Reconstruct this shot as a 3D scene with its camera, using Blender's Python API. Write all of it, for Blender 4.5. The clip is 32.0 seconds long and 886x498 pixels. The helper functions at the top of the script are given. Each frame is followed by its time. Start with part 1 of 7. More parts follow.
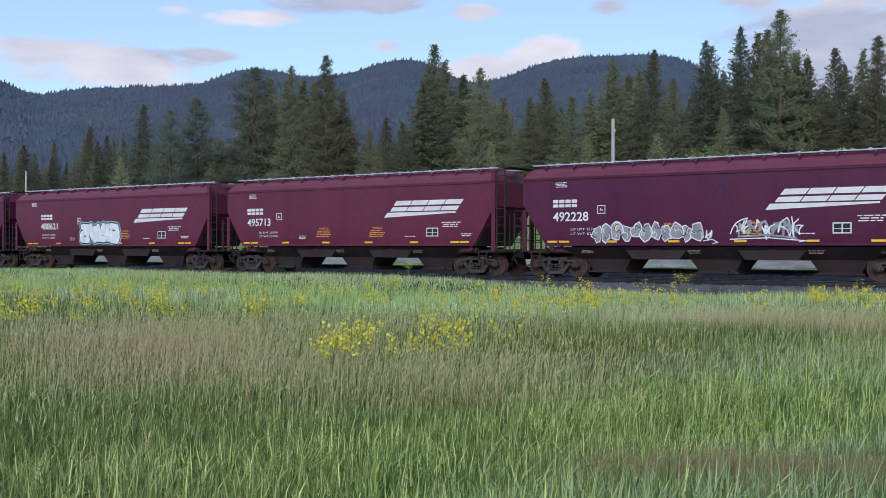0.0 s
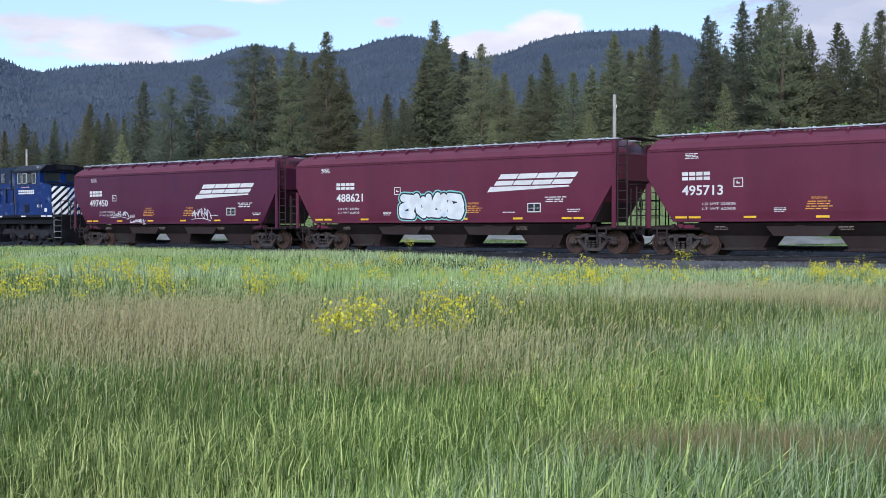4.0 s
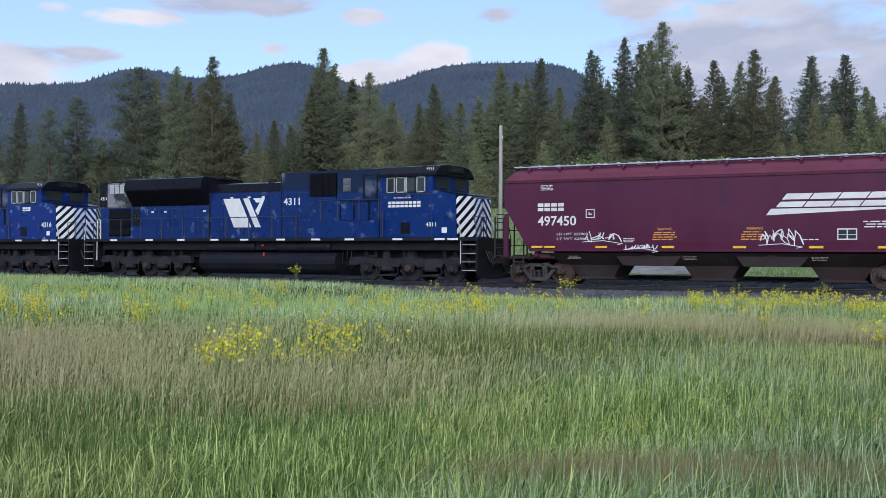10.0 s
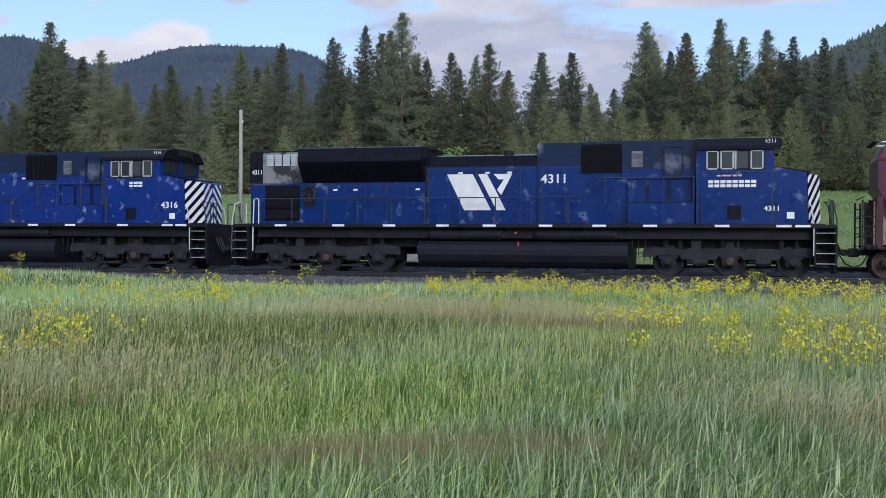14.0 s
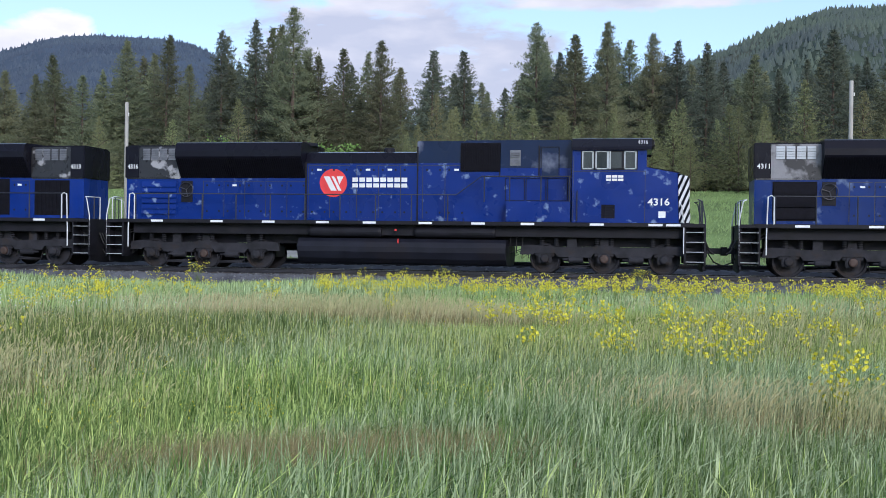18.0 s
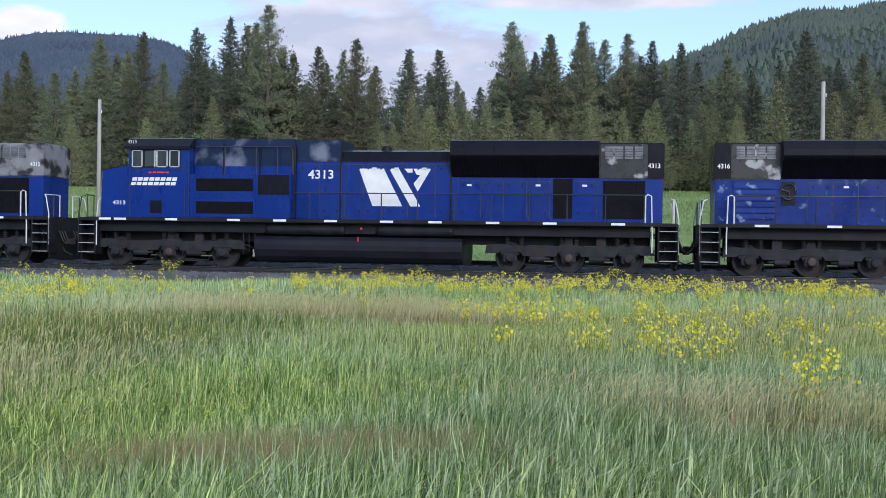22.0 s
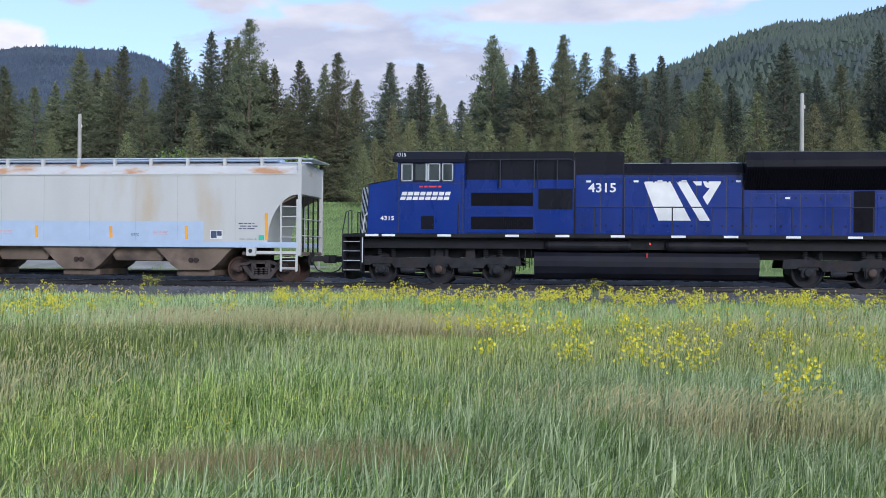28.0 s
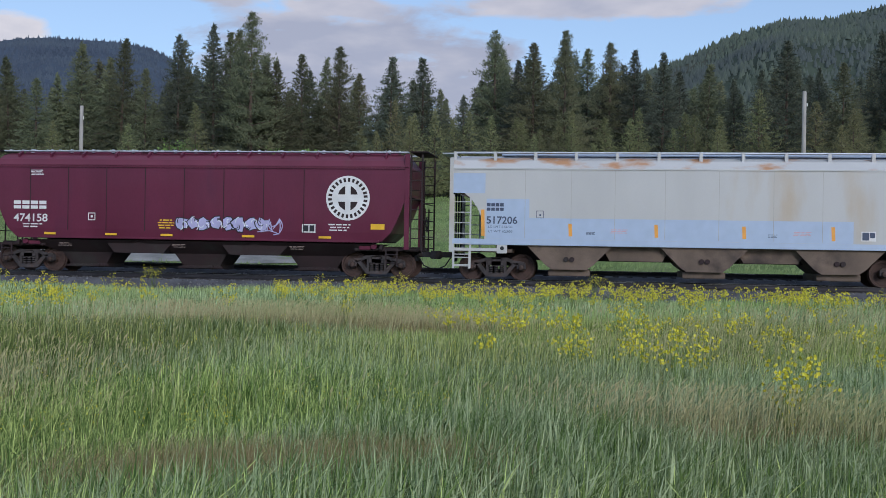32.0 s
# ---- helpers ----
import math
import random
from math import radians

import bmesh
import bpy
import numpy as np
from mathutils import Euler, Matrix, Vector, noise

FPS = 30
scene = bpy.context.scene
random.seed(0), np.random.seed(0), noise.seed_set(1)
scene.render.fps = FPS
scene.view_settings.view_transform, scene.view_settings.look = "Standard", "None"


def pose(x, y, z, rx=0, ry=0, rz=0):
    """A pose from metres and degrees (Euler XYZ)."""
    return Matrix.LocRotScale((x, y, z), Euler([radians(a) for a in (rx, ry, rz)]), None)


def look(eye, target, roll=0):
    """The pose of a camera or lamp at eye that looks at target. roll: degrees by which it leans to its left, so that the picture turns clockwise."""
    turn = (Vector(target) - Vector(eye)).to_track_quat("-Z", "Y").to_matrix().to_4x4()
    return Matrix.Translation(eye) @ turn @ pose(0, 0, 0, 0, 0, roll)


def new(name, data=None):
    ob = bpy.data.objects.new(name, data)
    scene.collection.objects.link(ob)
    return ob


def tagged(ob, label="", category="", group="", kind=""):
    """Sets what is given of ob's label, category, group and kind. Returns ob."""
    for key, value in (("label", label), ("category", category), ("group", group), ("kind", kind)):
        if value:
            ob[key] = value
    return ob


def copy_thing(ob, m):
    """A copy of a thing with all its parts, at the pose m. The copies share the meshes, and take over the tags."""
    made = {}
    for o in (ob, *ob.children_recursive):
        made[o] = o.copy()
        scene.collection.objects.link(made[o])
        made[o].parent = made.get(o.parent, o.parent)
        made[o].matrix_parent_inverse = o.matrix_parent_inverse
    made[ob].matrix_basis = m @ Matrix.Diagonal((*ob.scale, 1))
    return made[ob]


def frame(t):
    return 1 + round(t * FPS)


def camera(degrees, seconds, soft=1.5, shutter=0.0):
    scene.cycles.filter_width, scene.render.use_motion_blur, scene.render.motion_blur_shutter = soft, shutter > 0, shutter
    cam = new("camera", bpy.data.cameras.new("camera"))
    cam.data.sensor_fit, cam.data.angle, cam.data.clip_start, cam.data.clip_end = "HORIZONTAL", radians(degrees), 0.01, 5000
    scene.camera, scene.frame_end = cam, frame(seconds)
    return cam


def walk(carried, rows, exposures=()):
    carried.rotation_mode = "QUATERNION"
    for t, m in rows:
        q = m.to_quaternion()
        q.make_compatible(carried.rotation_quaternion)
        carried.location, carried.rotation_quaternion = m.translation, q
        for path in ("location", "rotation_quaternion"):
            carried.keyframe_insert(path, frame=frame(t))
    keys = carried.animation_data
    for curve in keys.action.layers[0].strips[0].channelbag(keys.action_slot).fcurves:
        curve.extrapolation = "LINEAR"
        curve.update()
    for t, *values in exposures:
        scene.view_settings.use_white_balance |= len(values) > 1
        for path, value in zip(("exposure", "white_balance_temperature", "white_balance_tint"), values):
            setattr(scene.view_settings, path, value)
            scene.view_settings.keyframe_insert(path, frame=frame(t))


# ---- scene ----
# ---- camera ----
EYE = (0.0, 0.0, 1.07)          # z = 0 is the top of the rails
cam = camera(44.29, 32.0, soft=0.8)
PATH = [  # seconds, yaw, pitch, roll
    (0.0, 35.53, 0.06, -0.10),
    (0.5, 35.46, 0.10, -0.05),
    (1.0, 35.33, 0.00, -0.08),
    (1.5, 35.22, -0.30, -0.26),
    (2.0, 35.09, -1.28, -0.26),
    (2.5, 34.94, -2.06, -0.34),
    (3.0, 35.65, -1.95, -0.18),
    (3.5, 35.75, -1.42, -0.03),
    (4.0, 35.60, -1.16, 0.07),
    (4.5, 35.54, -0.85, 0.14),
    (6.5, 35.28, -0.46, 0.27),
    (7.0, 35.21, -0.67, 0.43),
    (7.5, 34.70, -0.99, 0.56),
    (8.0, 33.94, -1.31, 0.45),
    (8.5, 32.88, -0.99, 0.29),
    (9.0, 31.89, -0.20, 0.00),
    (9.5, 30.83, 0.27, -0.16),
    (10.0, 29.67, 0.34, -0.30),
    (10.5, 28.12, 0.31, -0.48),
    (11.0, 26.91, 0.19, -0.67),
    (11.5, 25.66, 0.16, -0.73),
    (12.0, 23.73, 0.18, -0.70),
    (12.5, 21.97, 0.18, -0.64),
    (13.0, 20.21, 0.06, -0.49),
    (13.5, 18.13, -0.14, -0.45),
    (14.0, 16.11, -0.28, -0.37),
    (14.5, 14.85, -0.17, -0.35),
    (15.0, 13.83, -0.07, -0.29),
    (15.5, 12.87, -0.14, -0.29),
    (17.5, 10.69, -0.33, -0.60),
    (18.0, 10.40, -0.38, -0.70),
    (18.5, 10.24, -0.41, -0.77),
    (19.0, 9.99, -0.38, -0.78),
    (19.5, 9.85, -0.37, -0.80),
    (20.0, 9.71, -0.36, -0.80),
    (20.5, 9.60, -0.45, -0.79),
    (21.0, 9.45, -0.51, -0.84),
    (21.5, 9.28, -0.52, -0.81),
    (22.0, 9.08, -0.42, -0.81),
    (22.5, 8.92, -0.32, -0.84),
    (23.0, 8.78, -0.18, -0.79),
    (23.5, 8.66, -0.06, -0.73),
    (24.0, 8.51, 0.01, -0.75),
    (24.5, 8.39, 0.05, -0.72),
    (25.0, 8.36, 0.08, -0.73),
    (25.5, 8.35, 0.07, -0.70),
    (27.5, 8.21, 0.23, -0.48),
    (28.0, 8.15, 0.27, -0.46),
    (28.5, 8.08, 0.26, -0.48),
    (29.0, 7.98, 0.22, -0.52),
    (29.5, 7.96, 0.16, -0.49),
    (30.0, 7.94, 0.09, -0.53),
    (30.5, 7.95, 0.01, -0.50),
    (31.0, 7.97, -0.09, -0.61),
    (31.5, 8.04, -0.15, -0.80),
    (32.0, 8.19, 0.00, -0.96),
]
EXPOSURE = [(0.0, 0.85), (1.0, 0.75), (2.0, 0.65), (3.0, 1.03), (4.0, 1.1), (7.0, 0.75), (8.0, 0.78), (9.0, 1.25), (10.0, 0.9), (11.0, 0.76), (12.0, 0.78), (13.0, 0.97), (14.0, 0.88), (15.0, 1.2), (19.0, 1.2), (23.0, 1.15), (28.0, 1.1), (30.0, 0.9), (32.0, 0.6)]
walk(cam, [(t, pose(*EYE, 90 + p, r, y)) for t, y, p, r in PATH], exposures=[(t, e, 6110 if t < 13.0 else 6160, 13) for t, e in EXPOSURE])

# ---- world and light ----
world = bpy.data.worlds.new("evening_sky")
scene.world = world
world.use_nodes = True
wn, wl = world.node_tree.nodes, world.node_tree.links
wn.clear()
SUN_EL, SUN_AZ = 24.0, 152.0      # degrees; azimuth clockwise from +y


def wnode(kind, **props):
    n = wn.new(kind)
    for k, v in props.items():
        if k == "op":
            n.operation = v
        elif k == "clamp":
            n.use_clamp = v
    return n


def wmath(op, a, b=None, clamp=False):
    n = wnode("ShaderNodeMath", op=op, clamp=clamp)
    for i, v in enumerate((a, b)):
        if v is None:
            continue
        if isinstance(v, (int, float)):
            n.inputs[i].default_value = v
        else:
            wl.new(v, n.inputs[i])
    return n.outputs[0]


def wmix(fac, a, b):
    n = wn.new("ShaderNodeMix")
    n.data_type = "RGBA"
    for i, v in ((0, fac), (6, a), (7, b)):
        if isinstance(v, (int, float, tuple)):
            n.inputs[i].default_value = v
        else:
            wl.new(v, n.inputs[i])
    return n.outputs[2]


sky = wn.new("ShaderNodeTexSky")
sky.sky_type = "NISHITA"
sky.sun_disc = False
sky.sun_elevation = radians(SUN_EL)
sky.sun_rotation = radians(SUN_AZ)
sky.altitude = 1200
sky.air_density, sky.dust_density, sky.ozone_density = 1.0, 1.5, 1.5
coord = wn.new("ShaderNodeTexCoord")
sep = wn.new("ShaderNodeSeparateXYZ")
wl.new(coord.outputs["Generated"], sep.inputs[0])
azim = wmath("MULTIPLY", wmath("ARCTAN2", sep.outputs[0], sep.outputs[1]), 57.2958)   # degrees, right of +y
elev = wmath("MULTIPLY", wmath("ARCSINE", sep.outputs[2]), 57.2958)
comb = wn.new("ShaderNodeCombineXYZ")
wl.new(wmath("MULTIPLY", azim, 0.55), comb.inputs[0])
wl.new(wmath("MULTIPLY", elev, 1.5), comb.inputs[1])
n1 = wn.new("ShaderNodeTexNoise")
wl.new(comb.outputs[0], n1.inputs["Vector"])
n1.inputs["Scale"].default_value, n1.inputs["Detail"].default_value, n1.inputs["Roughness"].default_value = 0.62, 7.0, 0.56
n1.inputs["Distortion"].default_value = 0.35
puff = n1.outputs["Fac"]
# cloud banks: azimuth, elevation, half width, half height, weight, lightness
BANKS = [(-53.5, 9.4, 6.0, 1.2, 1.15, 0.50), (-52.0, 8.6, 6.5, 0.6, 1.0, 0.95), (-47.8, 9.95, 2.4, 0.45, 1.1, 0.15), (-45.4, 11.8, 2.6, 0.5, 1.15, 0.85), (-40.5, 12.9, 5.0, 0.9, 1.15, 0.10),
         (-38.4, 10.6, 1.2, 0.45, 0.9, 0.6), (-49.5, 12.0, 1.2, 0.35, 0.85, 0.7), (-33.8, 12.3, 1.4, 0.55, 1.05, 0.6), (-30.2, 10.0, 2.3, 1.3, 1.3, 1.0), (-33.0, 9.4, 3.0, 0.9, 1.2, 0.55), (-26.8, 12.5, 1.4, 0.5, 0.9, 0.2),
         (-14.0, 9.6, 8.0, 3.6, 1.3, 0.05), (-13.8, 12.3, 4.0, 0.7, 1.25, 0.65), (-19.5, 12.8, 3.0, 0.8, 1.1, 0.45), (-0.6, 12.6, 8.5, 0.8, 1.25, 0.48), (-7.0, 8.8, 3.6, 3.0, 1.15, 0.08), (7.0, 13.2, 3.0, 0.6, 1.0, 0.6), (12.0, 14.8, 8.0, 1.2, 1.0, 0.6), (30.0, 12.0, 12.0, 4.0, 1.0, 0.5)]
bank = total = lit = None
for a, e, w, h, k, light in BANKS:
    dx = wmath("MULTIPLY", wmath("SUBTRACT", azim, a), 1.0 / w)
    dy = wmath("MULTIPLY", wmath("SUBTRACT", elev, e), 1.0 / h)
    d = wmath("ADD", wmath("MULTIPLY", dx, dx), wmath("MULTIPLY", dy, dy))
    v = wmath("MULTIPLY", wmath("SUBTRACT", 1.0, wmath("MULTIPLY", d, 0.6), clamp=True), k)
    q = wmath("MULTIPLY", v, light)
    bank = v if bank is None else wmath("MAXIMUM", bank, v)
    total = v if total is None else wmath("ADD", total, v)
    lit = q if lit is None else wmath("ADD", lit, q)
high = wmath("MULTIPLY", wmath("MULTIPLY", wmath("SUBTRACT", elev, 15.0), 0.06, clamp=True), 0.62)     # broken cloud overhead
bank = wmath("MAXIMUM", bank, high)
lightness = wmath("DIVIDE", wmath("ADD", lit, wmath("MULTIPLY", high, 0.5)), wmath("ADD", wmath("ADD", total, high), 0.01))
cover = wmath("MULTIPLY", wmath("SUBTRACT", wmath("ADD", bank, wmath("MULTIPLY", puff, 1.5)), 1.28), 2.6, clamp=True)
n2 = wn.new("ShaderNodeTexNoise")
wl.new(comb.outputs[0], n2.inputs["Vector"])
n2.inputs["Scale"].default_value, n2.inputs["Detail"].default_value = 0.45, 5.0
shade = wmath("ADD", lightness, wmath("MULTIPLY", wmath("SUBTRACT", n2.outputs["Fac"], 0.5), 1.5), clamp=True)
cloud = wmix(shade, (2.60, 2.70, 3.25, 1), (4.75, 4.5, 4.55, 1))
skycol = wmix(0.45, sky.outputs[0], (2.5, 3.42, 4.75, 1))      # thin high haze
bg = wn.new("ShaderNodeBackground")
wl.new(wmix(wmath("MULTIPLY", cover, 0.92), skycol, cloud), bg.inputs[0])
bg.inputs[1].default_value = 0.10
wo = wn.new("ShaderNodeOutputWorld")
wl.new(bg.outputs[0], wo.inputs[0])

sun = new("sun", bpy.data.lights.new("sun", "SUN"))
sun.data.energy, sun.data.angle, sun.data.color = 1.05, radians(20), (1.0, 0.96, 0.92)
sun_dir = Vector((math.sin(radians(SUN_AZ)) * math.cos(radians(SUN_EL)), math.cos(radians(SUN_AZ)) * math.cos(radians(SUN_EL)), math.sin(radians(SUN_EL))))
sun.matrix_world = look(sun_dir * 100, (0, 0, 0))

# ---- materials ----
def surf(name, base, rough=0.7, metal=0.0, var=0.25, scale=3.0, fine=40.0, bump=0.0, tint=None, tint_at=0.55, tint_width=0.12, tint_scale=1.2, stretch=(1, 1, 1), piece=0.0, world_space=False, island=0.0, spec=0.5):
    """A surface with variation at two scales. tint: a second colour in patches (rust, dirt, dry grass)."""
    m = bpy.data.materials.new(name)
    m.use_nodes = True
    nt = m.node_tree
    b = nt.nodes["Principled BSDF"]
    b.inputs["Roughness"].default_value, b.inputs["Metallic"].default_value = rough, metal
    b.inputs["Specular IOR Level"].default_value = spec
    L = nt.links.new

    def mixc(fac, a, c, mode="MIX"):
        n = nt.nodes.new("ShaderNodeMix")
        n.data_type, n.blend_type = "RGBA", mode
        for i, v in ((0, fac), (6, a), (7, c)):
            if isinstance(v, float):
                n.inputs[i].default_value = v
            elif isinstance(v, tuple):
                n.inputs[i].default_value = (*v[:3], 1)
            else:
                L(v, n.inputs[i])
        return n.outputs[2]

    if world_space:
        geo = nt.nodes.new("ShaderNodeNewGeometry")
        src = geo.outputs["Position"]
    else:
        src = nt.nodes.new("ShaderNodeTexCoord").outputs["Object"]
    mp = nt.nodes.new("ShaderNodeMapping")
    mp.inputs["Scale"].default_value = stretch
    L(src, mp.inputs[0])

    def noise_tex(s, detail=4.0):
        n = nt.nodes.new("ShaderNodeTexNoise")
        n.inputs["Scale"].default_value, n.inputs["Detail"].default_value = s, detail
        L(mp.outputs[0], n.inputs["Vector"])
        return n.outputs["Fac"]

    def ramp(fac, lo, hi, a=0.0, c=1.0):
        n = nt.nodes.new("ShaderNodeMapRange")
        n.inputs[1].default_value, n.inputs[2].default_value, n.inputs[3].default_value, n.inputs[4].default_value = lo, hi, a, c
        L(fac, n.inputs[0])
        return n.outputs[0]

    big, small = noise_tex(scale), noise_tex(fine, 2.0)
    col = mixc(ramp(big, 0.3, 0.7), tuple(c * (1 - var) for c in base), tuple(min(1, c * (1 + var)) for c in base))
    if tint:
        col = mixc(ramp(noise_tex(tint_scale, 6.0), tint_at, tint_at + tint_width), col, tint)
    col = mixc(0.5, col, ramp(small, 0.25, 0.75, 1 - var, 1.0 + var * 0.4), "MULTIPLY")
    if piece:
        oi = nt.nodes.new("ShaderNodeObjectInfo")
        col = mixc(1.0, col, ramp(oi.outputs["Random"], 0, 1, 1 - piece, 1 + piece), "MULTIPLY")
    if island:
        g2 = nt.nodes.new("ShaderNodeNewGeometry")
        col = mixc(1.0, col, ramp(g2.outputs["Random Per Island"], 0, 1, 1 - island, 1 + island), "MULTIPLY")
    L(col, b.inputs["Base Color"])
    L(ramp(big, 0.2, 0.8, max(0.03, rough - 0.12), min(1, rough + 0.12)), b.inputs["Roughness"])
    if bump:
        bp = nt.nodes.new("ShaderNodeBump")
        bp.inputs["Strength"].default_value, bp.inputs["Distance"].default_value = min(1.0, bump * 10), 0.02
        L(small, bp.inputs["Height"])
        L(bp.outputs[0], b.inputs["Normal"])
    return m


def leafy(name, base, other, dry=None, patch=0.12, trans=0.25, amount=0.5, each=0.2, up=0.0):
    """Leaves and blades: two greens by island, a dry tone in patches of the ground plan."""
    m = bpy.data.materials.new(name)
    m.use_nodes = True
    nt = m.node_tree
    L = nt.links.new
    b = nt.nodes["Principled BSDF"]
    b.inputs["Roughness"].default_value = 0.6
    b.inputs["Specular IOR Level"].default_value = 0.25
    geo = nt.nodes.new("ShaderNodeNewGeometry")

    def mixc(fac, a, c):
        n = nt.nodes.new("ShaderNodeMix")
        n.data_type = "RGBA"
        for i, v in ((0, fac), (6, a), (7, c)):
            if isinstance(v, float):
                n.inputs[i].default_value = v
            elif isinstance(v, tuple):
                n.inputs[i].default_value = (*v[:3], 1)
            else:
                L(v, n.inputs[i])
        return n.outputs[2]

    def ramp(fac, lo, hi, a=0.0, c=1.0):
        n = nt.nodes.new("ShaderNodeMapRange")
        n.inputs[1].default_value, n.inputs[2].default_value, n.inputs[3].default_value, n.inputs[4].default_value = lo, hi, a, c
        L(fac, n.inputs[0])
        return n.outputs[0]

    col = mixc(geo.outputs["Random Per Island"], base, other)
    nz = nt.nodes.new("ShaderNodeTexNoise")
    nz.inputs["Scale"].default_value, nz.inputs["Detail"].default_value = patch, 3.0
    L(geo.outputs["Position"], nz.inputs["Vector"])
    if dry:
        n = nt.nodes.new("ShaderNodeMath")
        n.operation = "MULTIPLY"
        L(ramp(nz.outputs["Fac"], 0.45, 0.62), n.inputs[0])
        n.inputs[1].default_value = amount
        col = mixc(n.outputs[0], col, dry)
    oi = nt.nodes.new("ShaderNodeObjectInfo")
    hs = nt.nodes.new("ShaderNodeHueSaturation")
    L(ramp(oi.outputs["Random"], 0, 1, 0.488, 0.508), hs.inputs["Hue"])
    L(ramp(oi.outputs["Random"], 0, 1, 1 - each, 1 + each), hs.inputs["Value"])
    L(col, hs.inputs["Color"])
    L(hs.outputs[0], b.inputs["Base Color"])
    tr = nt.nodes.new("ShaderNodeBsdfTranslucent")
    L(hs.outputs[0], tr.inputs["Color"])
    if up:      # shading normals leaned up and towards the viewer to soften the foliage's shading
        lean = nt.nodes.new("ShaderNodeMix")
        lean.data_type = "VECTOR"
        lean.inputs[0].default_value = up
        L(geo.outputs["Normal"], lean.inputs[4])
        lean.inputs[5].default_value = (0.0, -0.45, 0.9)
        L(lean.outputs[1], b.inputs["Normal"])
    mx = nt.nodes.new("ShaderNodeMixShader")
    mx.inputs[0].default_value = trans
    L(b.outputs[0], mx.inputs[1])
    L(tr.outputs[0], mx.inputs[2])
    L(mx.outputs[0], nt.nodes["Material Output"].inputs["Surface"])
    return m


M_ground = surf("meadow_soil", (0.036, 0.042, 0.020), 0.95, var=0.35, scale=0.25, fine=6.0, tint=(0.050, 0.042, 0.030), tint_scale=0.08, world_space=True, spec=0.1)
M_ballast = surf("ballast_stone", (0.105, 0.108, 0.122), 0.95, var=0.4, scale=1.2, fine=30.0, bump=0.06, world_space=True, spec=0.2)
M_road = surf("pale_gravel", (0.28, 0.275, 0.255), 0.95, var=0.3, scale=0.8, fine=9.0, bump=0.04, tint=(0.22, 0.24, 0.15), tint_scale=0.35, tint_at=0.6, world_space=True, spec=0.2)
M_stone = surf("ballast_pieces", (0.16, 0.16, 0.165), 0.9, var=0.2, island=0.45, scale=2.0, spec=0.2)
M_rail = surf("rail_steel", (0.045, 0.043, 0.050), 0.5, 0.6, var=0.3, scale=2.0)
M_railtop = surf("polished_rail_head", (0.42, 0.42, 0.44), 0.28, 0.95, var=0.1)
M_tie = surf("weathered_tie_wood", (0.05, 0.044, 0.042), 0.9, var=0.35, scale=3, piece=0.25)
M_grass = leafy("meadow_grass", (0.115, 0.205, 0.036), (0.720, 0.830, 0.295), (0.62, 0.53, 0.27), 0.13, 0.25, 0.28)
M_grass_blue = leafy("bluish_meadow_grass", (0.105, 0.195, 0.066), (0.700, 0.840, 0.480), (0.60, 0.57, 0.32), 0.17, 0.25, 0.25)
# darkened blades stand in for dark soil and shade showing between tufts
M_grass_gap_dark = leafy("gap_dark_meadow_grass", (0.036, 0.088, 0.016), (0.200, 0.300, 0.080), (0.22, 0.21, 0.10), 0.15, 0.25, 0.25)
M_grass_back = leafy("fine_meadow_grass", (0.24, 0.36, 0.100), (0.440, 0.570, 0.215), (0.44, 0.46, 0.23), 0.10, 0.30, 0.35, up=0.4)
M_redgrass = leafy("reddish_dry_grass", (0.26, 0.225, 0.095), (0.50, 0.42, 0.21), trans=0.3)
M_seed = leafy("grass_seed_heads", (0.36, 0.37, 0.18), (0.56, 0.52, 0.29), (0.54, 0.42, 0.27), 0.2, 0.35, 0.5)
M_fargrass = leafy("far_meadow_grass", (0.25, 0.36, 0.13), (0.31, 0.43, 0.165), (0.34, 0.41, 0.20), 0.05, 0.3, up=0.7)
M_turf = surf("light_green_turf", (0.17, 0.245, 0.085), 0.95, var=0.3, scale=0.3, fine=4.0, tint=(0.21, 0.24, 0.11), tint_scale=0.15, world_space=True, spec=0.1)
M_petal = surf("mustard_petals", (0.66, 0.61, 0.045), 0.6, var=0.15, island=0.2)
M_stalk = leafy("mustard_stalks", (0.16, 0.24, 0.07), (0.24, 0.32, 0.11))
M_white = surf("white_flowers", (0.75, 0.76, 0.74), 0.6, var=0.1, island=0.2)
M_needle = leafy("conifer_needles", (0.098, 0.118, 0.070), (0.164, 0.186, 0.102), (0.190, 0.178, 0.098), 0.07, 0.30, each=0.32, up=0.5)
M_needle_dark = leafy("dark_fir_needles", (0.074, 0.094, 0.070), (0.126, 0.148, 0.102), trans=0.3, each=0.3, up=0.5)
M_needle_fresh = leafy("young_fir_needles", (0.142, 0.172, 0.080), (0.252, 0.278, 0.128), (0.240, 0.212, 0.108), 0.09, 0.3, each=0.3, up=0.5)
M_leaf = leafy("aspen_leaves", (0.14, 0.25, 0.06), (0.22, 0.33, 0.10), trans=0.3)
M_bark = surf("conifer_bark", (0.115, 0.085, 0.065), 0.95, var=0.35, scale=2.0, fine=14.0, stretch=(2, 2, 0.4))
M_pole = surf("grey_pole_wood", (0.36, 0.345, 0.32), 0.9, var=0.2, scale=2.0, stretch=(3, 3, 0.3))
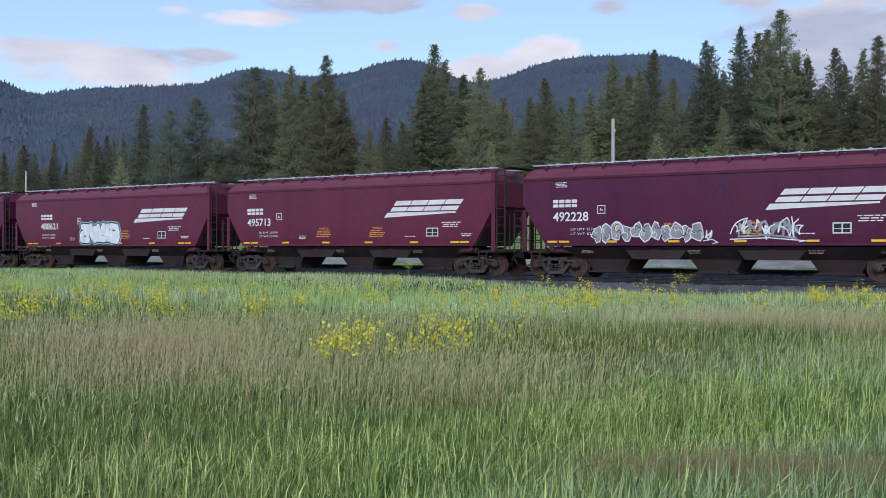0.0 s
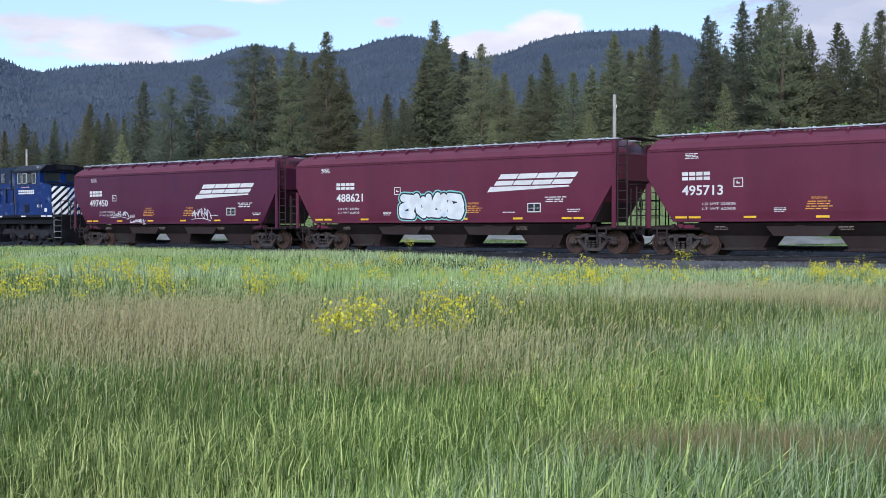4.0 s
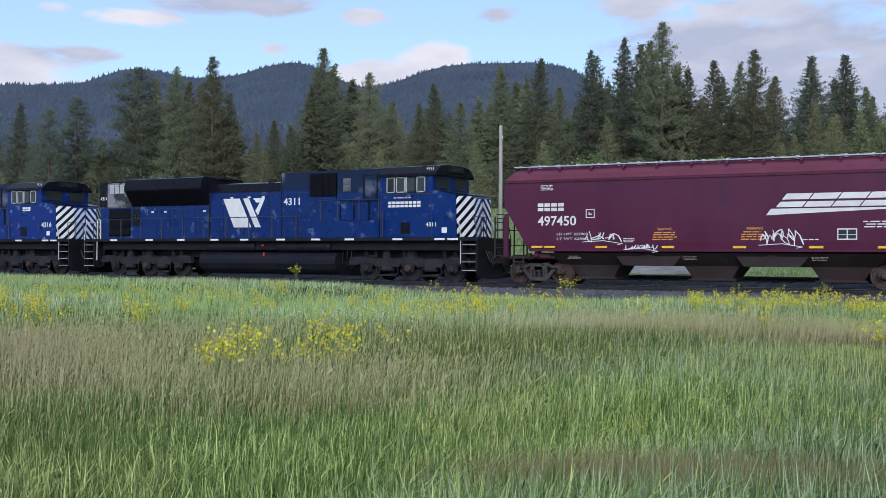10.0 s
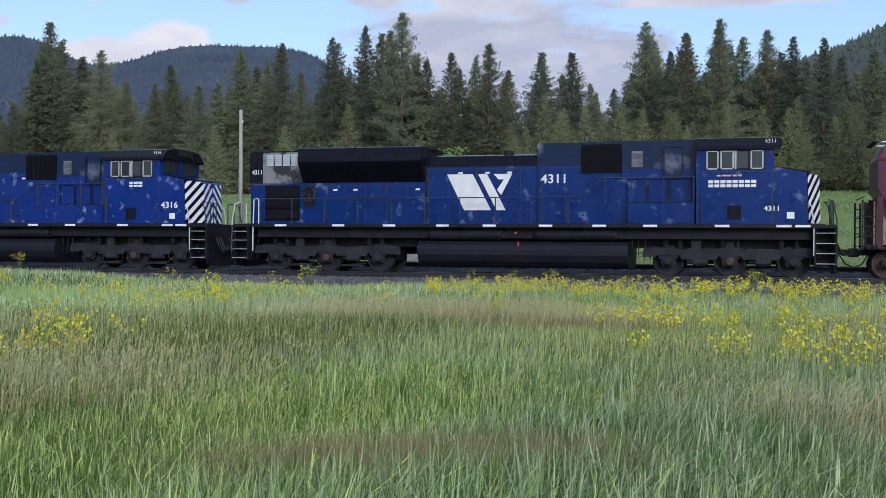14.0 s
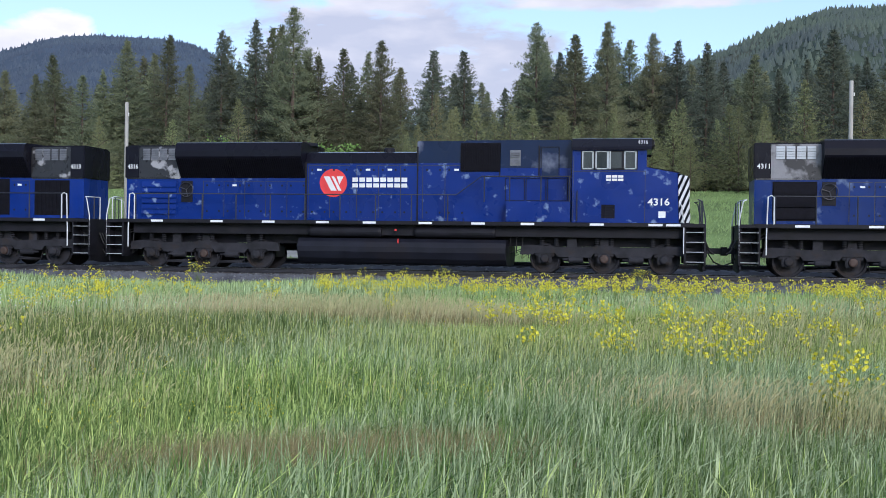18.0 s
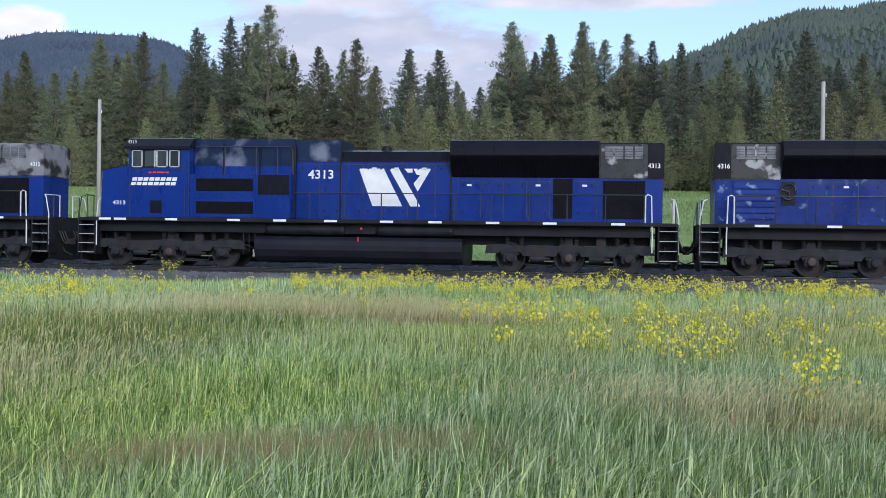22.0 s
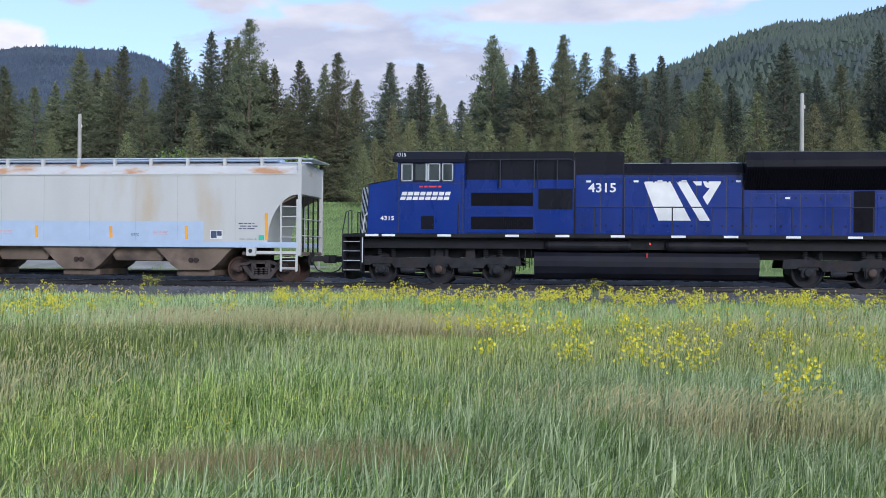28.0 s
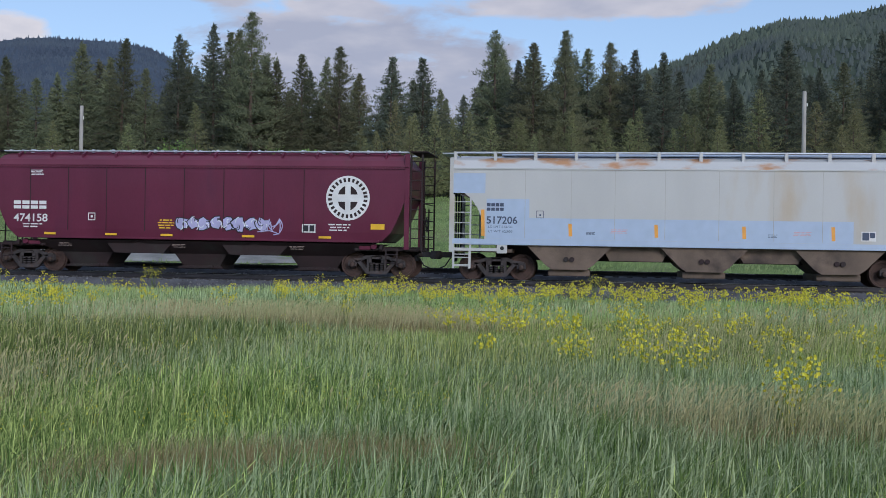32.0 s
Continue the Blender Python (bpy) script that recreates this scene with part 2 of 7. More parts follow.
# the blue of distant haze is put into the far ridge's colour
M_hill = surf("haze_blue_hillside", (0.074, 0.098, 0.134), 0.95, var=0.25, scale=0.012, fine=0.2, world_space=True, spec=0.05, tint=(0.115, 0.130, 0.145), tint_scale=0.006, tint_at=0.6)
M_hillside = surf("near_hillside_undergrowth", (0.066, 0.086, 0.064), 0.95, var=0.3, scale=0.02, fine=0.3, world_space=True, spec=0.05, tint=(0.10, 0.108, 0.082), tint_scale=0.01, tint_at=0.58)
M_hillwood = leafy("hillside_conifers", (0.076, 0.100, 0.076), (0.100, 0.125, 0.088), (0.070, 0.086, 0.086), 0.012, trans=0.0, amount=0.8, up=0.72)
# aerial haze tinted into the far trees' blue-grey
M_farwood = leafy("haze_blue_conifers", (0.068, 0.090, 0.124), (0.094, 0.122, 0.156), (0.064, 0.082, 0.120), 0.008, trans=0.0, amount=0.7, up=0.72)


# ---- mesh helpers ----
def part(name, bm, material, parent=None, label="", smooth=False):
    """Links a bmesh as one mesh object under a thing or a part."""
    me = bpy.data.meshes.new(name)
    bm.to_mesh(me)
    bm.free()
    if smooth:
        me.polygons.foreach_set("use_smooth", [True] * len(me.polygons))
    me.materials.append(material)
    ob = new(name, me)
    if parent is not None:
        ob.parent = parent
    if label:
        ob["label"] = label
    return ob


def sheet(name, verts, faces, material, parent=None, smooth=False):
    """A mesh object from arrays; faces all of one size."""
    me = bpy.data.meshes.new(name)
    verts, faces = np.asarray(verts, dtype=np.float32), np.asarray(faces, dtype=np.int32)
    n, k = faces.shape
    me.vertices.add(len(verts))
    me.vertices.foreach_set("co", verts.ravel())
    me.loops.add(n * k)
    me.loops.foreach_set("vertex_index", faces.ravel())
    me.polygons.add(n)
    me.polygons.foreach_set("loop_start", np.arange(n, dtype=np.int32) * k)
    me.update(calc_edges=True)
    if smooth:
        me.polygons.foreach_set("use_smooth", np.ones(n, dtype=bool))
    me.materials.append(material)
    ob = new(name, me)
    if parent is not None:
        ob.parent = parent
    return ob


def box(bm, x0, x1, y0, y1, z0, z1, bevel=0.0):
    m = Matrix.Translation(((x0 + x1) / 2, (y0 + y1) / 2, (z0 + z1) / 2)) @ Matrix.Diagonal((abs(x1 - x0), abs(y1 - y0), abs(z1 - z0), 1))
    r = bmesh.ops.create_cube(bm, size=1.0, matrix=m)
    if bevel:
        bmesh.ops.bevel(bm, geom=list({e for v in r["verts"] for e in v.link_edges}), offset=bevel, segments=2, affect="EDGES")
    return bm


def tube(bm, pts, r, seg=6):
    """A round bar through points."""
    pts = [Vector(p) for p in pts]
    rings = []
    for i, p in enumerate(pts):
        d = (pts[min(i + 1, len(pts) - 1)] - pts[max(i - 1, 0)]).normalized()
        u = d.orthogonal().normalized()
        w = d.cross(u)
        if rings:
            u = (u0 - d * u0.dot(d)).normalized()
            w = d.cross(u)
        u0 = u
        rings.append([bm.verts.new(p + (u * math.cos(a) + w * math.sin(a)) * r) for a in (2 * math.pi * k / seg for k in range(seg))])
    for a, c in zip(rings, rings[1:]):
        for k in range(seg):
            bm.faces.new((a[k], a[(k + 1) % seg], c[(k + 1) % seg], c[k]))
    bm.faces.new(rings[0][::-1])
    bm.faces.new(rings[-1])
    return bm


def lathe(bm, profile, seg=24, axis="y", at=(0, 0, 0)):
    """A turned body: profile of (along, radius) about an axis."""
    rings = []
    for a, r in profile:
        ring = []
        for k in range(seg):
            c, s = r * math.cos(2 * math.pi * k / seg), r * math.sin(2 * math.pi * k / seg)
            p = {"x": (a, c, s), "y": (c, a, s), "z": (c, s, a)}[axis]
            ring.append(bm.verts.new(Vector(p) + Vector(at)))
        rings.append(ring)
    for a, c in zip(rings, rings[1:]):
        for k in range(seg):
            bm.faces.new((a[k], a[(k + 1) % seg], c[(k + 1) % seg], c[k]))
    bm.faces.new(rings[0][::-1])
    bm.faces.new(rings[-1])
    bmesh.ops.recalc_face_normals(bm, faces=bm.faces)
    return bm


def prism(bm, outline, a0, a1, axis="y"):
    """A solid from an outline of (u, w): axis y: u = x, w = z; axis x: u = y, w = z."""
    def v(u, w, a):
        return bm.verts.new({"y": (u, a, w), "x": (a, u, w), "z": (u, w, a)}[axis])
    lo, hi = [v(u, w, a0) for u, w in outline], [v(u, w, a1) for u, w in outline]
    n = len(outline)
    faces = [bm.faces.new(lo), bm.faces.new(hi[::-1])]
    for k in range(n):
        faces.append(bm.faces.new((lo[k], hi[k], hi[(k + 1) % n], lo[(k + 1) % n])))
    bmesh.ops.recalc_face_normals(bm, faces=faces)
    return bm


def thing(name, label, category, group="", kind="", at=None):
    ob = new(name)
    ob.empty_display_size = 0.2
    if at is not None:
        ob.matrix_basis = at
    return tagged(ob, label, category, group, kind)


# ---- ground ----
rng = np.random.default_rng(7)
TRACK_Y, TRACK2_Y = 39.55, 43.9


def smoothstep(a, b, v):
    t = np.clip((v - a) / (b - a), 0, 1)
    return t * t * (3 - 2 * t)


def ground_z(x, y):
    """Height of the meadow, the track bed's hollow and the slope behind it."""
    x, y = np.asarray(x, float), np.asarray(y, float)
    z = -0.58 + 0.07 * np.sin(0.31 * x + 0.9) * np.sin(0.27 * y + 0.4) + 0.035 * np.sin(0.83 * x - 0.6 * y)
    z = z - 0.10 * smoothstep(28, 31, y) * (1 - smoothstep(32, 35, y))
    z = z + 5.6 * np.clip((y - 47.5) / 38.0, 0, 1) ** 1.15 + 0.06 * np.clip(y - 85, 0, 300)
    z = z + 0.40 * smoothstep(-14, -30, x) * smoothstep(29, 35, y) * (1 - smoothstep(36.7, 37.6, y))     # bank beside the track
    return z


def axis_steps(stops):
    out = []
    for a, b, n in stops:
        out += list(np.linspace(a, b, n, endpoint=False))
    return np.array(out + [stops[-1][1]])


gx = axis_steps([(-4500, -400, 14), (-400, -120, 28), (-120, 60, 150), (60, 300, 24), (300, 4500, 14)])
gy = axis_steps([(-4500, -100, 12), (-100, 0, 14), (0, 60, 90), (60, 140, 40), (140, 600, 16), (600, 4500, 12)])
GX, GY = np.meshgrid(gx, gy)
GZ = ground_z(GX, GY)
nx, ny = len(gx), len(gy)
idx = np.arange(nx * ny).reshape(ny, nx)
quads = np.stack([idx[:-1, :-1], idx[:-1, 1:], idx[1:, 1:], idx[1:, :-1]], -1).reshape(-1, 4)
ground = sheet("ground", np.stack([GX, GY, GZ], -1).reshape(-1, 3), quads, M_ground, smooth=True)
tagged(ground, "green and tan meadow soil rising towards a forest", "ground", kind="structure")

# track bed: one raised bank of crushed stone under both tracks
bm = bmesh.new()
prism(bm, [(36.3, -0.75), (37.75, -0.20), (41.0, -0.19), (41.6, -0.26), (42.2, 0.08), (45.7, 0.10), (47.8, -0.75)], -420, 260, "x")
ballast = tagged(part("ballast_bed", bm, M_ballast), "grey crushed stone bed under the railway tracks", "track bed", kind="structure")

# ---- tracks ----
RAIL = [(-0.075, -0.170), (0.075, -0.170), (0.075, -0.155), (0.012, -0.135), (0.012, -0.045), (0.036, -0.035), (0.036, -0.004), (-0.036, -0.004), (-0.036, -0.035), (-0.012, -0.045), (-0.012, -0.135), (-0.075, -0.155)]


def railway_track(y, z, label):
    track = thing("railway_track", label, "track", "railway tracks", "structure", pose(0, y, z))
    for side in (-1, 1):
        bm = bmesh.new()
        prism(bm, [(side * 0.755 + u, w) for u, w in RAIL], -420, 260, "x")
        rail = part("rail", bm, M_rail, track)
        bm = bmesh.new()
        box(bm, -420, 260, side * 0.755 - 0.034, side * 0.755 + 0.034, -0.0035, 0.0)
        part("rail_head", bm, M_railtop, rail, "polished steel running surface")
    return track


track_main = railway_track(TRACK_Y, 0.0, "main line of rusty steel rails on wooden ties")
track_far = railway_track(TRACK2_Y, 0.29, "empty second track of rusty steel rails beyond the train")
bm = bmesh.new()
box(bm, -0.115, 0.115, -1.3, 1.3, -0.32, -0.172, 0.012)
tie0 = part("tie", bm, M_tie, track_main)
tie0.location = (-100, 0, 0)
for k in range(1, 230):
    for tr, dx in ((track_main, 0.0), (track_far, 0.2)):
        o = tie0.copy()
        scene.collection.objects.link(o)
        o.parent = tr
        o.location = (-100 + k * 0.54 + dx, 0.03 * math.sin(k * 2.3), 0.006 * math.sin(k * 1.7))

# loose crushed stone on the near shoulder and between the tracks
N = 10000
sx = rng.uniform(-78, 24, N)
sy = np.where(rng.random(N) < 0.75, rng.uniform(36.3, 38.6, N), rng.uniform(40.6, 44.6, N))
sz = np.interp(sy, [36.3, 37.75, 41.0, 41.6, 42.2, 45.7], [-0.70, -0.20, -0.19, -0.26, 0.08, 0.10])
sr = rng.uniform(0.02, 0.055, N)
octa = np.array([(1, 0, 0), (-1, 0, 0), (0, 1, 0), (0, -1, 0), (0, 0, 1), (0, 0, -1)], float)
oct_f = np.array([(0, 2, 4), (2, 1, 4), (1, 3, 4), (3, 0, 4), (2, 0, 5), (1, 2, 5), (3, 1, 5), (0, 3, 5)])
V = octa[None] * sr[:, None, None] * rng.uniform(0.6, 1.3, (N, 6, 1)) + rng.normal(0, 0.2, (N, 6, 3)) * sr[:, None, None] + np.stack([sx, sy, sz], 1)[:, None]
F = oct_f[None] + (np.arange(N) * 6)[:, None, None]
stones = sheet("ballast_stones", V.reshape(-1, 3), F.reshape(-1, 3), M_stone)
tagged(stones, "loose grey crushed stones on the track shoulder", "gravel", kind="stuff")


# a pale gravel service road on the slope beyond the second track
us, vs = np.linspace(-110, -13, 110), np.linspace(0, 1, 6)
gx, gv = np.meshgrid(us, vs)
taper = np.clip((-13 - gx) / 5, 0.05, 1)
gy = 55.4 + 0.5 * np.sin(gx * 0.13) + (gv - 0.5) * (3.2 + 0.4 * np.sin(gx * 0.6)) * taper
gz = ground_z(gx, gy) + 0.06 + 0.05 * np.sin(gv * math.pi)
ids = np.arange(gx.size).reshape(gx.shape)
quad = np.stack([ids[:-1, :-1], ids[:-1, 1:], ids[1:, 1:], ids[1:, :-1]], -1).reshape(-1, 4)
tagged(sheet("service_road", np.stack([gx, gy, gz], -1).reshape(-1, 3), quad, M_road, smooth=True), "pale gravel service road beyond the tracks", "road", kind="structure")


# short turf on the slope between the tracks and the forest
us, vs = np.linspace(-150, 45, 160), np.linspace(48.0, 92, 60)
gx, gy = np.meshgrid(us, vs)
gz = ground_z(gx, gy) + 0.03 + 0.02 * np.sin(gx * 1.7) * np.sin(gy * 1.3)
ids = np.arange(gx.size).reshape(gx.shape)
quad = np.stack([ids[:-1, :-1], ids[:-1, 1:], ids[1:, 1:], ids[1:, :-1]], -1).reshape(-1, 4)
tagged(sheet("slope_turf", np.stack([gx, gy, gz], -1).reshape(-1, 3), quad, M_turf, smooth=True), "light green turf on the slope below the forest", "turf", kind="structure")


# ---- hills ----
def polar(az, dist):
    return -np.sin(np.radians(az)) * dist, np.cos(np.radians(az)) * dist


def hill(name, label, ridge, dist, foot, foot_el, rough, seed, mat):
    """A forested ridge: elevation angles along the azimuth, at a distance."""
    az = np.linspace(ridge[0][0], ridge[-1][0], 260)
    pts = sorted(ridge)
    base = np.interp(az, [p[0] for p in pts], [p[1] for p in pts])
    ker = np.hanning(9)
    pad = np.pad(base, 4, mode="edge")
    base = np.convolve(pad, ker / ker.sum(), "valid")
    rows, hz = 46, np.tan(np.radians(base)) * dist + EYE[2]
    fz = math.tan(radians(foot_el)) * foot + EYE[2]
    pos = np.zeros((rows + 8, len(az), 3))
    for k in range(rows + 8):
        u = k / (rows - 1)
        d = foot + (dist - foot) * u
        x, y = polar(az, d)
        lump = np.array([noise.fractal(Vector((px * 0.004, py * 0.004, seed)), 1.0, 2.0, 4) for px, py in zip(x, y)])
        if u <= 1:
            z = fz + (hz - fz) * (0.75 * u + 0.25 * u * u) + lump * rough * math.sin(math.pi * min(u, 1)) 
            cap = np.tan(np.radians(base - 0.25 * (1 - u) * 10 * (1 - u))) * d + EYE[2]
            z = np.minimum(z, cap)
        else:
            z = hz - (d - dist) * 0.5
        pos[k] = np.stack([x, y, z], -1)
    n = len(az)
    ids = np.arange((rows + 8) * n).reshape(-1, n)
    q = np.stack([ids[:-1, :-1], ids[:-1, 1:], ids[1:, 1:], ids[1:, :-1]], -1).reshape(-1, 4)
    ob = sheet(name, pos.reshape(-1, 3), q, mat, smooth=True)
    tagged(ob, label, "hill", kind="structure")
    return pos


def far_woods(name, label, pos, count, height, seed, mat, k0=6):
    r = np.random.default_rng(seed)
    rows, n = pos.shape[0] - 8, pos.shape[1]
    u = r.uniform(k0, rows + 0.6, count)
    w = r.uniform(0, n - 1.001, count)
    ku, kw = u.astype(int), w.astype(int)
    fu, fw = (u - ku)[:, None], (w - kw)[:, None]
    p = pos[ku, kw] * (1 - fu) * (1 - fw) + pos[ku + 1, kw] * fu * (1 - fw) + pos[ku, kw + 1] * (1 - fu) * fw + pos[ku + 1, kw + 1] * fu * fw
    h = height * r.uniform(0.55, 1.35, count)
    rad = h * r.uniform(0.20, 0.34, count)
    a = r.uniform(0, 6.28, count)[:, None] + np.arange(5)[None] * 2 * math.pi / 5
    lo = np.stack([np.cos(a), np.sin(a), np.zeros_like(a)], -1) * rad[:, None, None] * r.uniform(0.7, 1.3, (count, 5, 1))
    lo[..., 2] += (h * 0.12)[:, None] * r.uniform(0.2, 1.5, (count, 5))
    mid = lo * 0.55
    mid[..., 2] = (h * 0.55)[:, None] * r.uniform(0.85, 1.15, (count, 5))
    tip = np.zeros((count, 1, 3))
    tip[:, 0, 2] = h
    tip[:, 0, :2] = r.normal(0, 0.03, (count, 2)) * h[:, None]
    V = np.concatenate([lo, mid, tip], 1) + (p - [0, 0, 1.0])[:, None]
    V = np.concatenate([V[:, :5], V[:, 10:]], 1)
    F = np.array([(k, (k + 1) % 5, 5) for k in range(5)])[None] + (np.arange(count) * 6)[:, None, None]
    return tagged(sheet(name, V.reshape(-1, 3), F.reshape(-1, 3), mat), label, "forest", kind="stuff")


RIDGE_FAR = [(80, 8.0), (66, 8.8), (57.7, 8.2), (56.1, 7.5), (53.8, 8.0), (48.2, 8.4), (46.0, 9.3), (44.8, 9.3), (43.0, 8.95), (40.7, 9.1), (38.9, 9.7), (37.4, 10.0), (36.3, 9.7),
             (34.2, 8.7), (32.7, 8.85), (30.3, 9.75), (28.6, 10.0), (24.9, 10.05), (23.2, 9.8), (22.4, 9.4), (21.2, 8.5), (19.0, 7.4), (12.0, 6.0), (4.0, 5.0)]
RIDGE_NEAR = [(9.0, 6.0), (3.0, 7.4), (-1.3, 9.0), (-3.9, 9.75), (-6.7, 11.0), (-9.4, 11.65), (-11.0, 11.5), (-12.4, 11.75), (-14.1, 12.15), (-18, 13.4), (-26, 14.2), (-40, 11.0), (-60, 9.0)]
far_pos = hill("hill_far", "distant forested mountain ridge, aerial haze put into its blue-green colour", RIDGE_FAR, 1900, 420, 0.4, 34, 3.1, M_hill)
near_pos = hill("hill_near", "steep forested hillside, dark green", RIDGE_NEAR, 950, 260, 1.5, 26, 8.7, M_hillside)
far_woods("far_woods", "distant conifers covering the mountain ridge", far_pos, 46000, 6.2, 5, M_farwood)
far_woods("hillside_woods", "conifers covering the steep hillside", near_pos, 40000, 4.6, 6, M_hillwood)


# ---- trees ----
def spray_mesh(name, P, D, length, width, material, parent, r):
    """Small pointed sprays at P along D."""
    n = len(P)
    side = np.cross(D, r.normal(0, 1, (n, 3)))
    side /= np.linalg.norm(side, axis=1)[:, None] + 1e-9
    l, w = length[:, None], width[:, None]
    bend = l * r.normal(0, 0.12, (n, 1))
    V = np.stack([P + side * w + D * l * 0.1, P + D * l + side * bend, P - side * w], 1)
    return sheet(name, V.reshape(-1, 3), np.arange(n * 3).reshape(n, 3), material, parent)


def conifer(kind, H, seed, material, sprays, lite=False):
    """pine: open limbs in clumps and a bare lower trunk; fir: dense tapering skirt; young: a small dense cone."""
    r = np.random.default_rng(seed)
    label = {"pine": "tall ponderosa pine with clumped dark needles", "broad": "broad dark pine with heavy spreading limbs",
             "fir": "dense green conifer with a tapering crown", "dark": "very dark slender fir", "young": "young light green fir at the forest edge"}[kind]
    tree = thing("conifer", label, "tree", "forest trees")
    bm = bmesh.new()
    base_r = H * {"pine": 0.018, "broad": 0.02, "fir": 0.015, "dark": 0.014, "young": 0.012}[kind]
    lean = r.normal(0, 0.008, 2) * H
    tube_pts = [(lean[0] * u ** 2, lean[1] * u ** 2, H * u - 0.4) for u in np.linspace(0, 0.985, 7)]
    rings = []
    for i, p in enumerate(tube_pts):
        rad = base_r * (1 - 0.92 * i / 6)
        rings.append([bm.verts.new((p[0] + rad * math.cos(a), p[1] + rad * math.sin(a), p[2])) for a in np.linspace(0, 2 * math.pi, 7)[:-1]])
    for a, c in zip(rings, rings[1:]):
        for k in range(6):
            bm.faces.new((a[k], a[(k + 1) % 6], c[(k + 1) % 6], c[k]))
    bmesh.ops.contextual_create(bm, geom=rings[-1])
    low, wide, clump = {"pine": (0.07, 0.20, 7), "broad": (0.03, 0.28, 8), "fir": (0.02, 0.33, 3), "dark": (0.02, 0.31, 3), "young": (0.02, 0.36, 2)}[kind]
    R = H * wide
    nb = {"pine": 120, "broad": 105, "fir": 290, "dark": 280, "young": 150}[kind]
    hs = low + (1 - low) * (np.arange(nb) + r.random(nb)) / nb
    per = max(4, sprays // nb)
    P, D, Ln, Wd = [], [], [], []
    limbs = bmesh.new()
    lobe = r.uniform(0, 6.28)
    for i, h in enumerate(hs):
        u = (h - low) / (1 - low)
        if kind in ("pine", "broad"):
            prof = (1 - u) ** (0.5 if kind == "broad" else 0.62) * min(1, 0.6 + 2.2 * u) * r.uniform(0.5, 1.2)
        else:
            prof = (1 - u) ** 0.92 * min(1, 0.82 + 2.0 * u) * r.uniform(0.62 + 0.22 * u, 1.18 - 0.10 * u)
        L = R * prof + 0.004 * H
        az = i * 2.39996 + r.normal(0, 0.3)
        L *= 1 + 0.16 * math.sin(2 * az + lobe + 7 * u)
        tilt = {"pine": 0.18, "broad": 0.05, "fir": 0.02, "dark": -0.02, "young": 0.30}[kind] + 0.85 * u ** 2 + r.normal(0, 0.1)
        d = np.array([math.cos(az) * math.cos(tilt), math.sin(az) * math.cos(tilt), math.sin(tilt)])
        o = np.array([lean[0] * h ** 2, lean[1] * h ** 2, H * h])
        if ((kind in ("pine", "broad") and i % 2 == 0) or i % 6 == 0) and not (lite and i % 12):
            tip = o + d * L * 0.8
            tube(limbs, [o, (o + tip) / 2 + (0, 0, 0.03 * L), tip], base_r * 0.16 * (1 - u) + 0.012, 3)
        m = max(3, int(per * (0.4 + 1.2 * prof)))
        if kind in ("pine", "broad"):
            centres = r.uniform(0.25, 1.0, clump) ** 0.55
            t = np.clip(r.choice(centres, m) + r.normal(0, 0.06, m), 0.12, 1.08)
            off = r.normal(0, 1, (m, 3)) * np.array([1, 1, 0.55]) * (0.105 * L + 0.10)
        else:
            t = r.uniform(0.15, 1.05, m) ** 0.75
            off = r.normal(0, 1, (m, 3)) * np.array([1, 1, 0.5]) * (0.04 + 0.11 * L) * (1.1 - 0.6 * t[:, None])
        p = o + d * (t * L)[:, None] + off
        p[:, 2] -= (0.10 if kind in ("fir", "dark") else 0.04) * L * t ** 2
        dd = d + r.normal(0, 0.55, (m, 3)) + np.array([0, 0, 0.45 if kind in ("pine", "broad", "young") else 0.30])
        dd /= np.linalg.norm(dd, axis=1)[:, None]
        P.append(p), D.append(dd)
        s = {"pine": 0.34, "broad": 0.37, "fir": 0.32, "dark": 0.32, "young": 0.20}[kind] * (H / 16) ** 0.4 * (1.9 if lite else 1.0) * (1.0 - (0.74 if lite else 0.55) * u)
        Ln.append(r.uniform(0.7, 1.5, m) * s)
        Wd.append(r.uniform(0.12, 0.26, m) * s)
        m = 3        # shaded inner foliage
        t = r.uniform(0.08, 0.55, m)
        P.append(o + d * (t * L)[:, None] + r.normal(0, 0.10, (m, 3)))
        dd = d + r.normal(0, 0.6, (m, 3)) + np.array([0, 0, -0.5])
        D.append(dd / np.linalg.norm(dd, axis=1)[:, None])
        Ln.append(r.uniform(1.2, 2.0, m) * s * 1.5)
        Wd.append(r.uniform(0.35, 0.6, m) * s * 1.3)
    part("trunk", bm, M_bark, tree)
    tagged(part("limb_set", limbs, M_bark, tree), kind="stuff")
    crown = spray_mesh("crown", np.concatenate(P), np.concatenate(D), np.concatenate(Ln), np.concatenate(Wd), material, tree, r)
    return tree


SPEC = {"pine": ("pine", 16.0, M_needle), "broad": ("broad", 15.0, M_needle_dark), "fir": ("fir", 15.0, M_needle), "dark": ("dark", 15.0, M_needle_dark), "young": ("young", 6.0, M_needle_fresh)}
COUNT = {"pine": 13000, "broad": 15000, "fir": 13500, "dark": 12500, "young": 4200}
TREES = {}
for i, (k, sp) in enumerate(list(SPEC.items())):
    TREES[k] = [conifer(sp[0], sp[1], 11 * i + 3 * j + 1, sp[2], COUNT[k]) for j in range(3)]
    if k in ("pine", "fir", "dark"):      # plainer trees for the depth of the stand
        SPEC[k + "_back"] = sp
        TREES[k + "_back"] = [conifer(sp[0], sp[1], 11 * i + 3 * j + 90, sp[2], 3400, True) for j in range(3)]
used = set()
turns = {k: 0 for k in SPEC}


